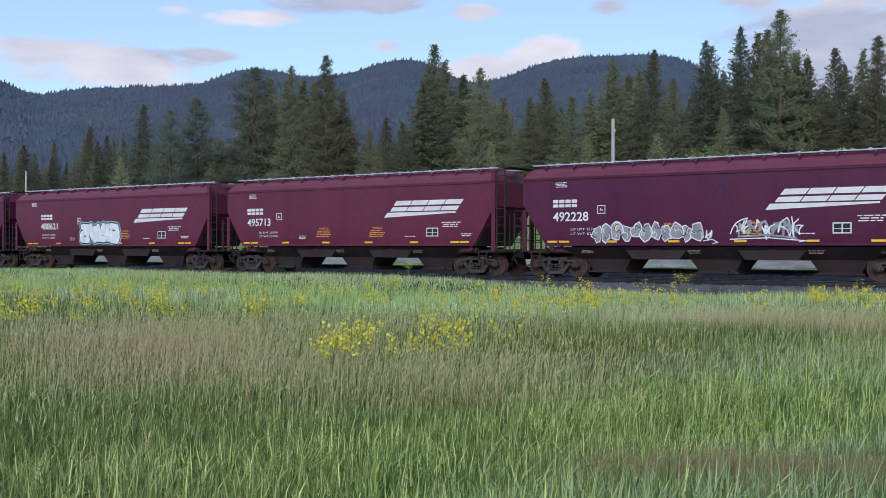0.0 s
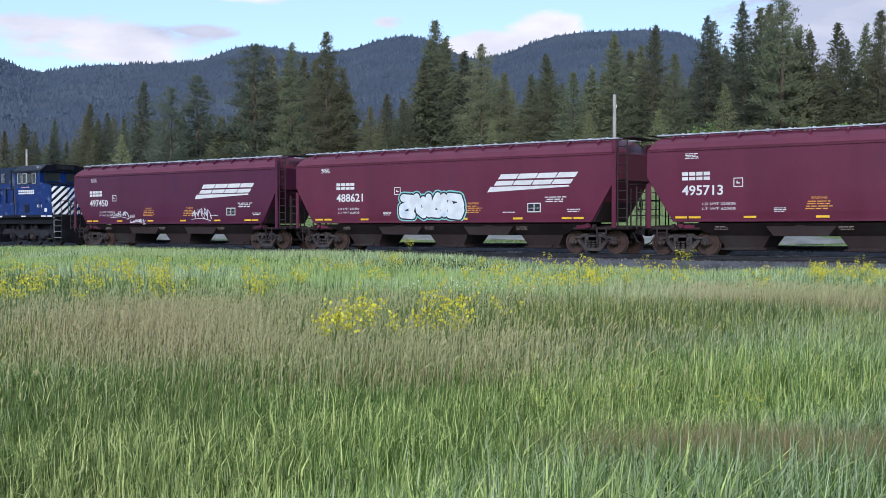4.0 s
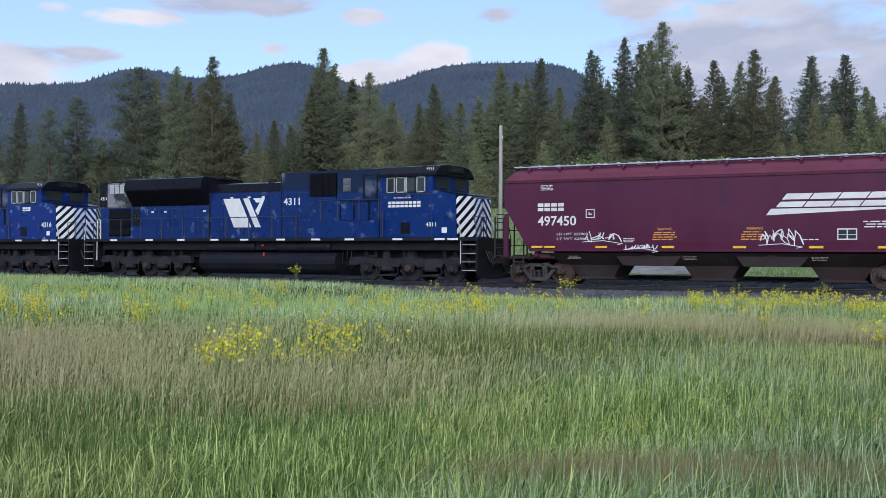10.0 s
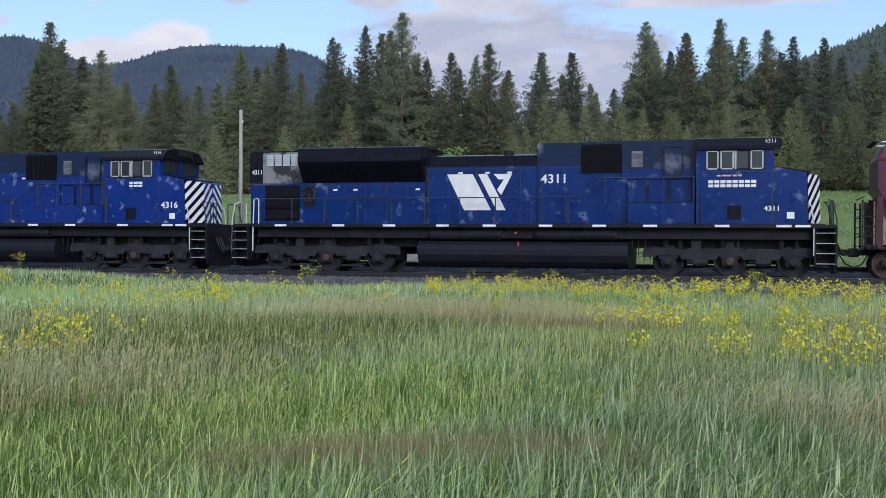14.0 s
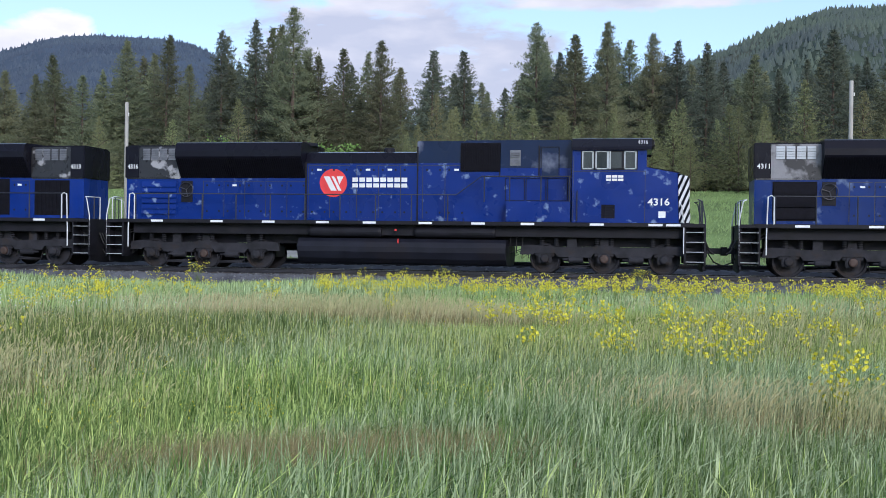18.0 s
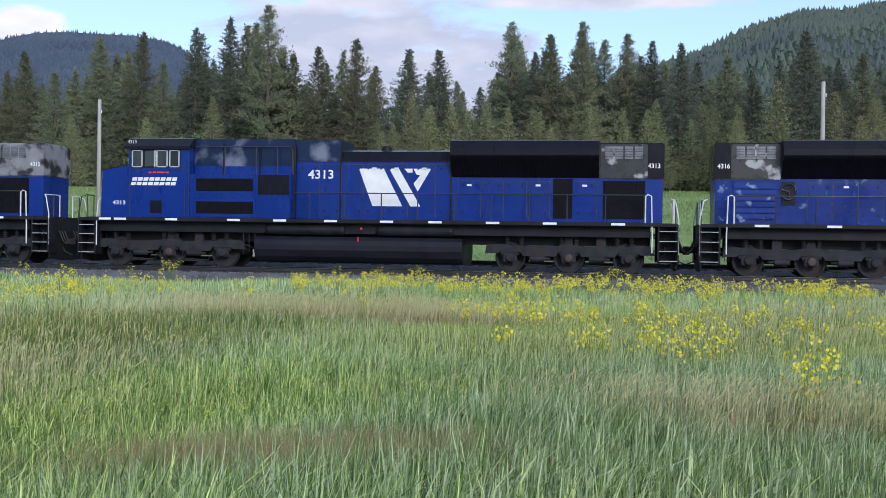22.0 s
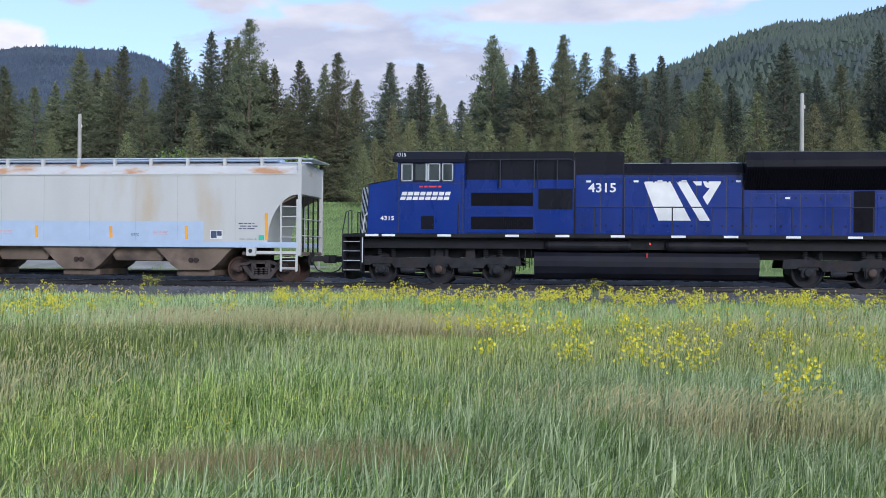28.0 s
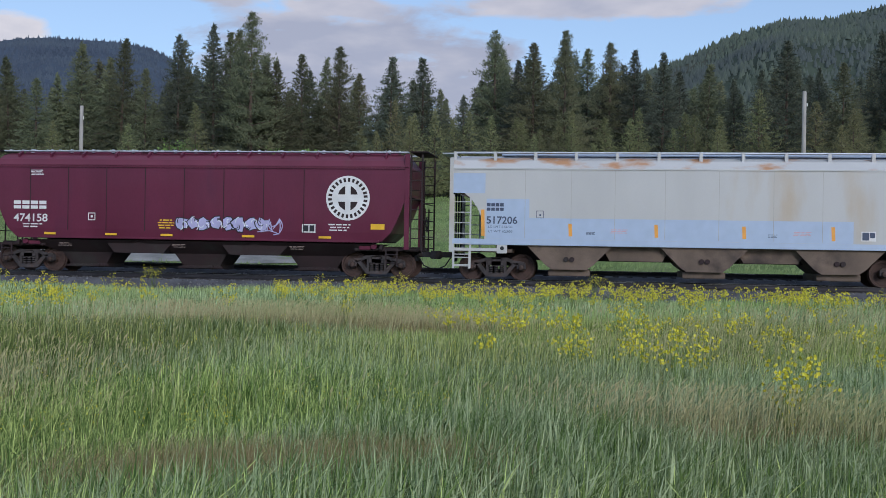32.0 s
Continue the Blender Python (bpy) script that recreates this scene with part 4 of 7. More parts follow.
def coupler(parent, x, sgn, z=0.86):
    bm = bmesh.new()
    box(bm, min(x, x - sgn * 0.95), max(x, x - sgn * 0.95), -0.09, 0.09, z - 0.10, z + 0.10, 0.02)
    box(bm, x - 0.13, x + 0.13, -0.17, 0.15, z - 0.16, z + 0.14, 0.04)
    box(bm, x - sgn * 0.62 - 0.05, x - sgn * 0.62 + 0.05, -0.28, 0.28, z - 0.24, z + 0.24, 0.02)
    c = part("coupler", bm, M_truck, parent)
    bm = bmesh.new()
    p = [(x - sgn * 0.55, -0.34, z - 0.02), (x - sgn * 0.30, -0.36, z - 0.40), (x - sgn * 0.02, -0.34, z - 0.52)]
    tube(bm, p, 0.025, 6)
    part("brake_hose", bm, M_rubber, c)
    return c


def ladder(parent, x0, x1, y, z0, z1, rungs, material, r=0.018, name="ladder"):
    bm = bmesh.new()
    for x in (x0, x1):
        box(bm, x - 0.03, x + 0.03, y - 0.012, y + 0.012, z0, z1)
    for k in range(rungs):
        z = z0 + (z1 - z0) * (k + 0.3) / rungs
        tube(bm, [(x0, y - 0.01, z), (x1, y - 0.01, z)], r, 5)
    return part(name, bm, material, parent)


def rail_bar(parent, pts, r, material, name="handrail"):
    bm = bmesh.new()
    tube(bm, pts, r, 6)
    return part(name, bm, material, parent)


# ---- train: covered hopper cars ----
def loft_body(profile, limit, zsplit):
    """A car body lofted along x: profile of (y, z) from the near bottom over the roof to the far bottom; limit(z): half length there."""
    bm = bmesh.new()
    cols = np.linspace(-1, 1, 9)
    grid = [[bm.verts.new((limit(z) * c, y, z)) for c in cols] for y, z in profile]
    for a, b in zip(grid, grid[1:]):
        for k in range(len(cols) - 1):
            bm.faces.new((a[k], a[k + 1], b[k + 1], b[k]))
    n = len(profile)
    for k in (0, len(cols) - 1):
        for i in range(n // 2):
            a, b, c, d = grid[i][k], grid[i + 1][k], grid[n - 2 - i][k], grid[n - 1 - i][k]
            vs = []
            for v in (a, b, c, d):
                if v not in vs:
                    vs.append(v)
            if len(vs) > 2:
                bm.faces.new(vs)
    bm.faces.new([grid[0][0], *grid[0][1:], *grid[-1][::-1]])
    bmesh.ops.recalc_face_normals(bm, faces=bm.faces)
    return bm


def hopper_bays(car, centres, material, top=1.20, lab=""):
    """Sloped pockets under the body, each ending in an outlet gate."""
    for c in centres:
        bm = bmesh.new()
        tops = [bm.verts.new(p) for p in ((c - 2.25, -1.45, top), (c + 2.25, -1.45, top), (c + 2.25, 1.45, top), (c - 2.25, 1.45, top))]
        mids = [bm.verts.new(p) for p in ((c - 1.0, -0.84, 0.74), (c + 1.0, -0.84, 0.74), (c + 1.0, 0.84, 0.74), (c - 1.0, 0.84, 0.74))]
        lows = [bm.verts.new(p) for p in ((c - 0.72, -0.72, 0.32), (c + 0.72, -0.72, 0.32), (c + 0.72, 0.72, 0.32), (c - 0.72, 0.72, 0.32))]
        for a, b in ((tops, mids), (mids, lows)):
            for k in range(4):
                bm.faces.new((a[k], a[(k + 1) % 4], b[(k + 1) % 4], b[k]))
        bm.faces.new(tops)
        bm.faces.new(lows[::-1])
        bmesh.ops.recalc_face_normals(bm, faces=bm.faces)
        bay = part("hopper_bay", bm, material, car)
        bm = bmesh.new()
        box(bm, c - 0.75, c + 0.75, -0.76, 0.76, 0.18, 0.32, 0.02)
        box(bm, c - 0.86, c + 0.86, -0.84, -0.76, 0.21, 0.27)
        lathe(bm, [(-0.90, 0.0), (-0.90, 0.05), (-0.72, 0.05)], 8, "y", (c + 0.45, 0, 0.27))
        part("outlet_gate", bm, material, bay)
        bars(bay, "stencil", c - 0.9, 0.94, 0.6, 0.14, 3, M_decal_dim, y=-1.40, seed=int(c * 9) + 3)


M_decal_dim = surf("worn_stencil_paint", (0.26, 0.20, 0.18), 0.7, var=0.2)


def roof_gear(car, half, z, material, hatch_material):
    """Two grating walkways on brackets, and the row of round-edged trough hatches."""
    for s in (-1, 1):
        bm = bmesh.new()
        box(bm, -half, half, s * 0.62, s * 1.02, z + 0.02, z + 0.06)
        for k in range(int(half * 4)):
            x = -half + 0.25 + k * 0.5
            box(bm, x - 0.015, x + 0.015, s * 0.60, s * 1.04, z + 0.055, z + 0.085)
        part("roof_walk", bm, material, car, "pale galvanised roof walkway")
    n = 12
    for k in range(n):
        x = -half + 0.75 + (2 * half - 1.5) * k / (n - 1)
        bm = bmesh.new()
        prism(bm, [(-1.26, z - 0.36), (-1.19, z - 0.33), (-1.00, z - 0.02), (-0.96, z + 0.02), (-1.06, z + 0.02), (-1.28, z - 0.10)], x - 0.04, x + 0.04, "x")
        part("bracket", bm, hatch_material, car)
    for k in range(6):
        x = -half + 1.6 + (2 * half - 3.2) * k / 5
        bm = bmesh.new()
        prism(bm, [(-0.34, z - 0.02), (-0.30, z + 0.09), (-0.15, z + 0.14), (0.15, z + 0.14), (0.30, z + 0.09), (0.34, z - 0.02)], x - 1.1, x + 1.1, "x")
        h = part("hatch_cover", bm, hatch_material, car)
        for d in (-0.8, 0.0, 0.8):
            bm = bmesh.new()
            box(bm, x + d - 0.05, x + d + 0.05, -0.42, -0.30, z + 0.02, z + 0.15, 0.01)
            part("hatch_latch", bm, material, h)


def maroon_hopper(label, number, half, style, paint_mat, mark=-6.52, logo=2.42, badge=-4.55):
    """A three-bay covered hopper with sloped ends."""
    car = thing("hopper_car", label, "railway car", "train cars")
    k = half / 7.93
    near = [(1.50, 1.30), (1.535, 1.60), (1.55, 2.10), (1.55, 3.30), (1.54, 3.70), (1.52, 3.92)]
    if style == "round":
        def limit(z):
            return half if z > 3.2 else half - 0.72 * (1 - max(0.0, 1 - ((3.2 - z) / 1.9) ** 1.0) ** 0.5) - 0.25 * (3.2 - z) / 1.9
    else:
        def limit(z):
            return half if z > 2.95 else half - (2.95 - z) * 0.62
    zs = [1.30, 1.6, 1.95, 2.3, 2.62, 2.95, 2.97, 3.2, 3.45, 3.70, 3.92]
    near = [(float(np.interp(z, [p[1] for p in near], [p[0] for p in near])), z) for z in zs]
    bm = loft_body([(-y, z) for y, z in near] + [(y, z) for y, z in near[::-1]], limit, 2.6)
    part("body", bm, paint_mat, car, smooth=False)
    # curved roof
    prof = [(1.56, 3.90), (1.56, 3.95), (1.51, 4.02), (1.38, 4.18), (1.16, 4.34), (0.85, 4.44), (0.4, 4.48)]
    bm = loft_body([(-y, z) for y, z in prof] + [(y, z) for y, z in prof[::-1]], lambda z: half - 0.02 - 0.35 * max(0, z - 3.97) / 0.55, 0)
    part("roof", bm, M_rooftan, car)
    for s in (-1, 1):
        bm = bmesh.new()
        box(bm, -half + 0.02, half - 0.02, s * 1.548 - 0.022, s * 1.548 + 0.022, 3.88, 3.915)
        box(bm, -half + 0.02, half - 0.02, s * 1.562 - 0.02, s * 1.562 + 0.02, 3.945, 3.975)
        part("eave_moulding", bm, paint_mat, car)
        bm = bmesh.new()
        box(bm, -half + 1.06, half - 1.06, s * 1.50 - 0.06, s * 1.50 + 0.06, 1.25, 1.335, 0.012)
        part("side_sill", bm, paint_mat, car)
        # end sheet, platform, ladders and posts
        bm = bmesh.new()
        e = s * half
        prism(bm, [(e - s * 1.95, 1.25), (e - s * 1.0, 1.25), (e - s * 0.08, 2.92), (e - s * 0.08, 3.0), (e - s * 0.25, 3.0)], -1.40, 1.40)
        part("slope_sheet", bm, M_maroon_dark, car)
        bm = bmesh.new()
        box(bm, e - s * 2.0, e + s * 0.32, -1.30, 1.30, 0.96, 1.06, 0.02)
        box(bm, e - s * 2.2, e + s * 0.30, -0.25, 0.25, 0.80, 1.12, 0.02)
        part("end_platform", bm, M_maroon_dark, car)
        bm = bmesh.new()
        box(bm, e - s * 0.05, e + s * (0.62 if s > 0 else 0.15), -1.15, 1.15, 4.51, 4.55, 0.008)
        part("end_walkway", bm, M_maroon_dark, car)
        bm = bmesh.new()
        top = 4.42 if s > 0 else 2.70
        box(bm, e - s * 0.16, e + s * 0.02, -1.56, -1.50, 1.02, top, 0.01)
        box(bm, e - s * 0.16, e + s * 0.02, 1.50, 1.56, 1.02, top, 0.01)
        box(bm, e - s * 0.16, e + s * 0.02, -1.5, 1.5, 2.90, 2.98)
        part("corner_post", bm, paint_mat, car)
        for y in (-1.5, 1.5):
            ladder(car, e + s * 0.06, e + s * 0.46, y * 0.98, 0.98, 4.40 if s > 0 else 2.6, 10 if s > 0 else 5, M_maroon_dark)
            ladder(car, e - s * 0.80, e - s * 0.40, y * 1.02, 0.45, 1.05, 2, M_maroon_dark, name="sill_step")
        for z in (1.5, 2.1, 2.7):
            rail_bar(car, [(e + s * 0.42, -1.45, z), (e + s * 0.42, 1.45, z)], 0.018, M_maroon_dark, "grab_iron")
        for y in (-0.9, 0.0, 0.9):
            rail_bar(car, [(e + s * 0.34, y, 1.0), (e + s * 0.34, y, 2.55)], 0.03, M_maroon_dark, "end_post")
        bm = bmesh.new()
        lathe(bm, [(e - s * 1.00 - 0.05, 0.0), (e - s * 1.00 - 0.05, 0.13), (e - s * 1.00 + 0.05, 0.13), (e - s * 1.00 + 0.05, 0.0)], 14, "x", (0, -1.36, 1.05))
        part("jacking_pad", bm, M_maroon_dark, car)
        bm = bmesh.new()
        box(bm, e - s * 1.6 - 0.22, e - s * 1.6 + 0.22, -1.36, -1.20, 1.00, 1.20, 0.02)
        lathe(bm, [(-1.42, 0.0), (-1.42, 0.10), (-1.33, 0.12)], 14, "y", (e - s * 1.28, 0, 1.12))
        part("roping_eye", bm, paint_mat, car)
        car_truck(car, s * (half - 1.23), M_truck_b, None)
        coupler(car, s * (half + 0.69), s)
    # brake wheel at the leading end
    bm = bmesh.new()
    for a in range(12):
        p, q = a * math.pi / 6, (a + 1) * math.pi / 6
        tube(bm, [(half + 0.5, -0.45 + 0.28 * math.cos(p), 1.95 + 0.28 * math.sin(p)), (half + 0.5, -0.45 + 0.28 * math.cos(q), 1.95 + 0.28 * math.sin(q))], 0.018, 5)
    for a in range(3):
        p = a * math.pi / 3
        tube(bm, [(half + 0.5, -0.45 + 0.28 * math.cos(p), 1.95 + 0.28 * math.sin(p)), (half + 0.5, -0.45 - 0.28 * math.cos(p), 1.95 - 0.28 * math.sin(p))], 0.014, 5)
    part("brake_wheel", bm, M_black, car)
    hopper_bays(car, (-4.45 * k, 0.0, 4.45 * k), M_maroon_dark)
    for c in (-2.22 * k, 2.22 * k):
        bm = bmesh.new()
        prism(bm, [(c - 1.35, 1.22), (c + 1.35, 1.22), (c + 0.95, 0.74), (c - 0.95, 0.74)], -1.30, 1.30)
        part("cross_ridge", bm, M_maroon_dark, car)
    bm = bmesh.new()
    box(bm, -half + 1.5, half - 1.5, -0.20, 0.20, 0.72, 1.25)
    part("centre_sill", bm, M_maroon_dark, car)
    roof_gear(car, half - 0.15, 4.49, M_galv, paint_mat)
    # tape and lettering
    for x in ([-6.55, -6.02, -3.94, -1.38, 1.18, 3.75, 5.92, 6.42] if style == "slope" else [-5.6, -3.2, -1.05, 2.05, 4.9]):
        decal(car, "reflective_tape", [rect(x * k - 0.23, x * k + 0.23, 1.375, 1.455)], M_yellow)
    bars(car, "stencil", -6.42 * k, 3.55, 0.6, 0.22, 4, M_decal, seed=3, gap=0.5)
    if style == "slope":
        word_blocks(car, "reporting_mark", mark, 2.78, 1.12, 0.30, 4, M_decal)
        lettering(car, "car_number", number, mark, 2.22, 1.58, 0.37, M_decal)
        word_blocks(car, "wordmark", logo, 2.78, 3.65, 0.46, 4, M_decal, slant=0.36, gap=0.05)
        decal(car, "underline", [[(logo + x, z) for x, z in ((-0.33, 2.51), (-0.17, 2.73), (3.53, 2.73), (3.56, 2.67))]], M_decal)
        lettering(car, "stencil", "LD LMT 223800", -5.72, 1.86, 1.25, 0.09, M_decal, bold=0.0)
        lettering(car, "stencil", "LT WT 62900", -5.72, 1.68, 1.25, 0.09, M_decal, bold=0.0)
        decal(car, "badge", [rect(badge + a, badge + b, c, d) for a, b, c, d in ((0, 0.35, 2.50, 2.53), (0, 0.35, 2.80, 2.83), (0, 0.03, 2.53, 2.80), (0.32, 0.35, 2.53, 2.80), (0.11, 0.24, 2.62, 2.66), (0.11, 0.15, 2.66, 2.72))], M_decal)
        for x in (-2.0, 1.2):
            lettering(car, "warning", "WARNING", x * k + 0.22, 2.02, 0.55, 0.09, M_orange, bold=0.0)
            bars(car, "warning_text", x * k, 1.62, 0.95, 0.34, 4, M_orange, seed=int(x * 10) + 40, gap=0.62)
        decal(car, "inspection_box", [rect(4.42, 5.05, 1.66, 2.04)], M_decal)
        decal(car, "inspection_panel", [rect(4.46, 4.72, 1.84, 2.00), rect(4.46, 4.72, 1.70, 1.82), rect(4.76, 5.01, 1.84, 2.00), rect(4.76, 5.01, 1.70, 1.82)], M_outline, y=-1.560)
        bars(car, "stencil", 5.2, 2.02, 1.1, 0.26, 3, M_decal, seed=8)
        bars(car, "stencil", 6.2, 1.62, 0.75, 0.16, 2, M_decal, seed=9)
        bars(car, "stencil", 3.2, 1.62, 0.7, 0.07, 1, M_decal, seed=11)
        bars(car, "stencil", -3.1, 1.56, 0.5, 0.18, 3, M_decal, seed=12)
    else:
        word_blocks(car, "reporting_mark", -7.05, 2.32, 1.35, 0.30, 4, M_decal)
        lettering(car, "car_number", number, -7.05, 1.84, 1.35, 0.30, M_decal)
        bars(car, "stencil", -6.75, 1.58, 0.9, 0.2, 2, M_decal, seed=5)
        decal(car, "badge", [rect(-4.1, -3.82, 1.92, 1.95), rect(-4.1, -3.82, 2.17, 2.20), rect(-4.1, -4.07, 1.95, 2.17), rect(-3.85, -3.82, 1.95, 2.17), rect(-4.0, -3.92, 2.02, 2.10)], M_decal)
        ring = [(5.72 + 0.80 * math.cos(a), 2.83 + 0.80 * math.sin(a)) for a in np.linspace(0, 2 * math.pi, 40)[:-1]]
        decal(car, "round_emblem", [ring], M_decal, label="round white emblem")
        quads = []
        for a in range(4):
            p = [(0.10, 0.13), (0.36, 0.13), (0.30, 0.28), (0.17, 0.40), (0.10, 0.43)]
            sx_, sz_ = (1 if a in (0, 3) else -1), (1 if a < 2 else -1)
            quads.append([(5.72 + u * sx_, 2.83 + w * sz_) for u, w in p])
        for a in np.linspace(0.3, 2 * math.pi + 0.1, 26):
            c, s_ = math.cos(a), math.sin(a)
            quads.append([(5.72 + c * r0 - s_ * d, 2.83 + s_ * r0 + c * d) for r0, d in ((0.58, -0.04), (0.72, -0.045), (0.72, 0.045), (0.58, 0.04))])
        decal(car, "emblem_device", quads, M_maroon_dark, y=-1.560)
        decal(car, "yellow_placard", [rect(7.02 - 0.45, 7.02 + 0.05, 1.72, 1.92)], M_yellow)
        decal(car, "inspection_box", [rect(4.05, 4.55, 1.58, 1.88)], M_decal)
        decal(car, "inspection_panel", [rect(4.09, 4.29, 1.62, 1.84), rect(4.33, 4.51, 1.62, 1.84)], M_outline, y=-1.560)
        bars(car, "stencil", 5.0, 1.6, 0.9, 0.3, 3, M_decal, seed=21)
        bars(car, "warning_text", -1.4, 1.60, 0.7, 0.38, 4, M_yellow, seed=22)
        for x in (-6.4, -4.9, -3.4, -1.9, -0.4, 1.1, 2.6, 4.1):
            bm = bmesh.new()
            box(bm, x - 0.012, x + 0.012, -1.558, -1.545, 1.55, 3.87)
            part("panel_seam", bm, M_maroon_dark, car)
    return car


def stroke(pts, w):
    """A painted stroke of even width through points, as quads."""
    out = []
    for (x0, z0), (x1, z1) in zip(pts, pts[1:]):
        d = math.hypot(x1 - x0, z1 - z0) or 1e-6
        nx_, nz_ = -(z1 - z0) / d * w / 2, (x1 - x0) / d * w / 2
        ex, ez = (x1 - x0) / d * w * 0.3, (z1 - z0) / d * w * 0.3
        out.append([(x0 - ex + nx_, z0 - ez + nz_), (x1 + ex + nx_, z1 + ez + nz_), (x1 + ex - nx_, z1 + ez - nz_), (x0 - ex - nx_, z0 - ez - nz_)])
    return out


def blob(x, z, rx, rz, seed, n=22, wob=0.16):
    r = random.Random(seed)
    ph = [r.uniform(0, 6.28) for _ in range(3)]
    return [(x + rx * (1 + wob * math.sin(2 * a + ph[0]) + wob * 0.7 * math.sin(3 * a + ph[1])) * math.cos(a), z + rz * (1 + wob * math.sin(2 * a + ph[2])) * math.sin(a)) for a in np.linspace(0, 2 * math.pi, n + 1)[:-1]]


SWEEPS = [[[(0.42, -0.70), (-0.30, -0.62), (-0.36, -0.1), (0.05, 0.15), (0.30, 0.70), (-0.34, 0.72)], [(0.30, -0.25), (0.34, 0.15)]],
          [[(-0.40, 0.72), (-0.30, -0.45), (0.0, -0.74), (0.18, -0.1), (0.04, 0.5)], [(0.38, -0.7), (0.42, 0.7)]],
          [[(-0.40, -0.1), (-0.16, 0.72), (0.02, -0.1), (0.24, 0.66), (0.40, -0.72)], [(-0.36, -0.72), (0.05, -0.66)]],
          [[(-0.40, 0.75), (0.25, 0.66), (0.36, 0.1), (-0.05, -0.05), (0.36, -0.3), (0.2, -0.72), (-0.42, -0.66)], [(-0.36, 0.2), (-0.34, -0.2)]],
          [[(-0.35, 0.7), (0.30, 0.62), (0.36, 0.2), (-0.3, 0.0), (-0.34, -0.7), (0.38, -0.72)]],
          [[(-0.1, 0.75), (-0.38, 0.2), (-0.3, -0.6), (0.2, -0.72), (0.4, -0.1), (0.25, 0.6), (-0.1, 0.75)]]]


def fat_run(pts, width, wobble=1.0):
    """A thick brush run with round joints: quads and discs."""
    out, r = [], width / 2
    for (x0, z0), (x1, z1) in zip(pts, pts[1:]):
        l = math.hypot(x1 - x0, z1 - z0) + 1e-6
        nx, nz = -(z1 - z0) / l * r, (x1 - x0) / l * r
        out.append([(x0 - nx, z0 - nz), (x1 - nx * wobble, z1 - nz * wobble), (x1 + nx * wobble, z1 + nz * wobble), (x0 + nx, z0 + nz)])
    for x, z in pts:
        out.append([(x + r * math.cos(a), z + r * math.sin(a)) for a in np.linspace(0, 2 * math.pi, 13)[:-1]])
    return out


def layered(car, name, polys, material, y):
    """Paint pieces of one coat, each a hair proud of the one before."""
    bm = bmesh.new()
    for i, poly in enumerate(polys):
        bm.faces.new([bm.verts.new((x, y - 0.00004 * i, z)) for x, z in poly])
    return part(name, bm, material, car)


def graffiti(car, x0, x1, z0, z1, shapes, fill, edge, halo, seed, fat=0.5, ink=None):
    """A sprayed piece of fat rounded abstract shapes with outline, halo and inner strokes."""
    r = random.Random(seed)
    w = (x1 - x0) / len(shapes)
    cz, h = (z0 + z1) / 2, (z1 - z0) / 2
    runs = []
    for k, kind in enumerate(shapes):
        x, dz, lean = x0 + (k + 0.5) * w, r.uniform(-0.08, 0.08) * h, r.uniform(-0.08, 0.12)
        runs.append([[(x + u * w * 0.92 + lean * v * w, cz + dz + v * h * r.uniform(0.8, 0.95)) for u, v in run] for run in SWEEPS[kind]])
    t = fat * w * 0.62
    for k, glyph in enumerate(runs):
        for width, name, mat, y in ((t + 0.24, "sprayed_halo", halo, -1.557), (t + 0.13, "sprayed_outline", edge, -1.560), (t, "sprayed_fill", fill, -1.564)):
            if mat is not None:
                layered(car, name, [p for run in glyph for p in fat_run(run, width)], mat, y - 0.0008 * (k % 2))
        if ink:
            layered(car, "sprayed_stroke", [p for run in glyph for p in fat_run([(x + 0.03, z - 0.03) for x, z in run], 0.035)], ink, -1.569)


def tag(car, x0, x1, z0, z1, n, mat, seed, w=0.03):
    """A quick scribbled tag: crossing strokes with no letters in them, then a flourish below."""
    r = random.Random(seed)
    dx, h = (x1 - x0) / n, z1 - z0
    polys = []
    for k in range(n):
        x = x0 + (k + 0.5) * dx
        z, up = z0 + r.uniform(0.1, 0.5) * h, 1
        pts = [(x - 0.7 * dx, z)]
        for j in range(r.randrange(3, 6)):
            pts.append((x + r.uniform(-0.75, 0.75) * dx, z0 + h * (r.uniform(0.6, 1.1) if up > 0 else r.uniform(-0.1, 0.4))))
            up = -up
        fine = []
        for (ax, az), (bx, bz) in zip(pts, pts[1:]):
            bow = r.uniform(-0.25, 0.25)
            for u in np.linspace(0, 1, 5)[:-1]:
                q = bow * math.sin(math.pi * u)
                fine.append((ax + (bx - ax) * u - (bz - az) * q, az + (bz - az) * u + (bx - ax) * q))
        polys += stroke(fine + [pts[-1]], w * r.uniform(0.8, 1.2))
    polys += stroke([(x0 - 0.1, z0 - 0.02), ((x0 + x1) / 2, z0 + 0.03), (x1, z0 - 0.08), (x1 - 0.2, z0 - 0.12)], w * 0.8)
    layered(car, "sprayed_tag", polys, mat, -1.561)


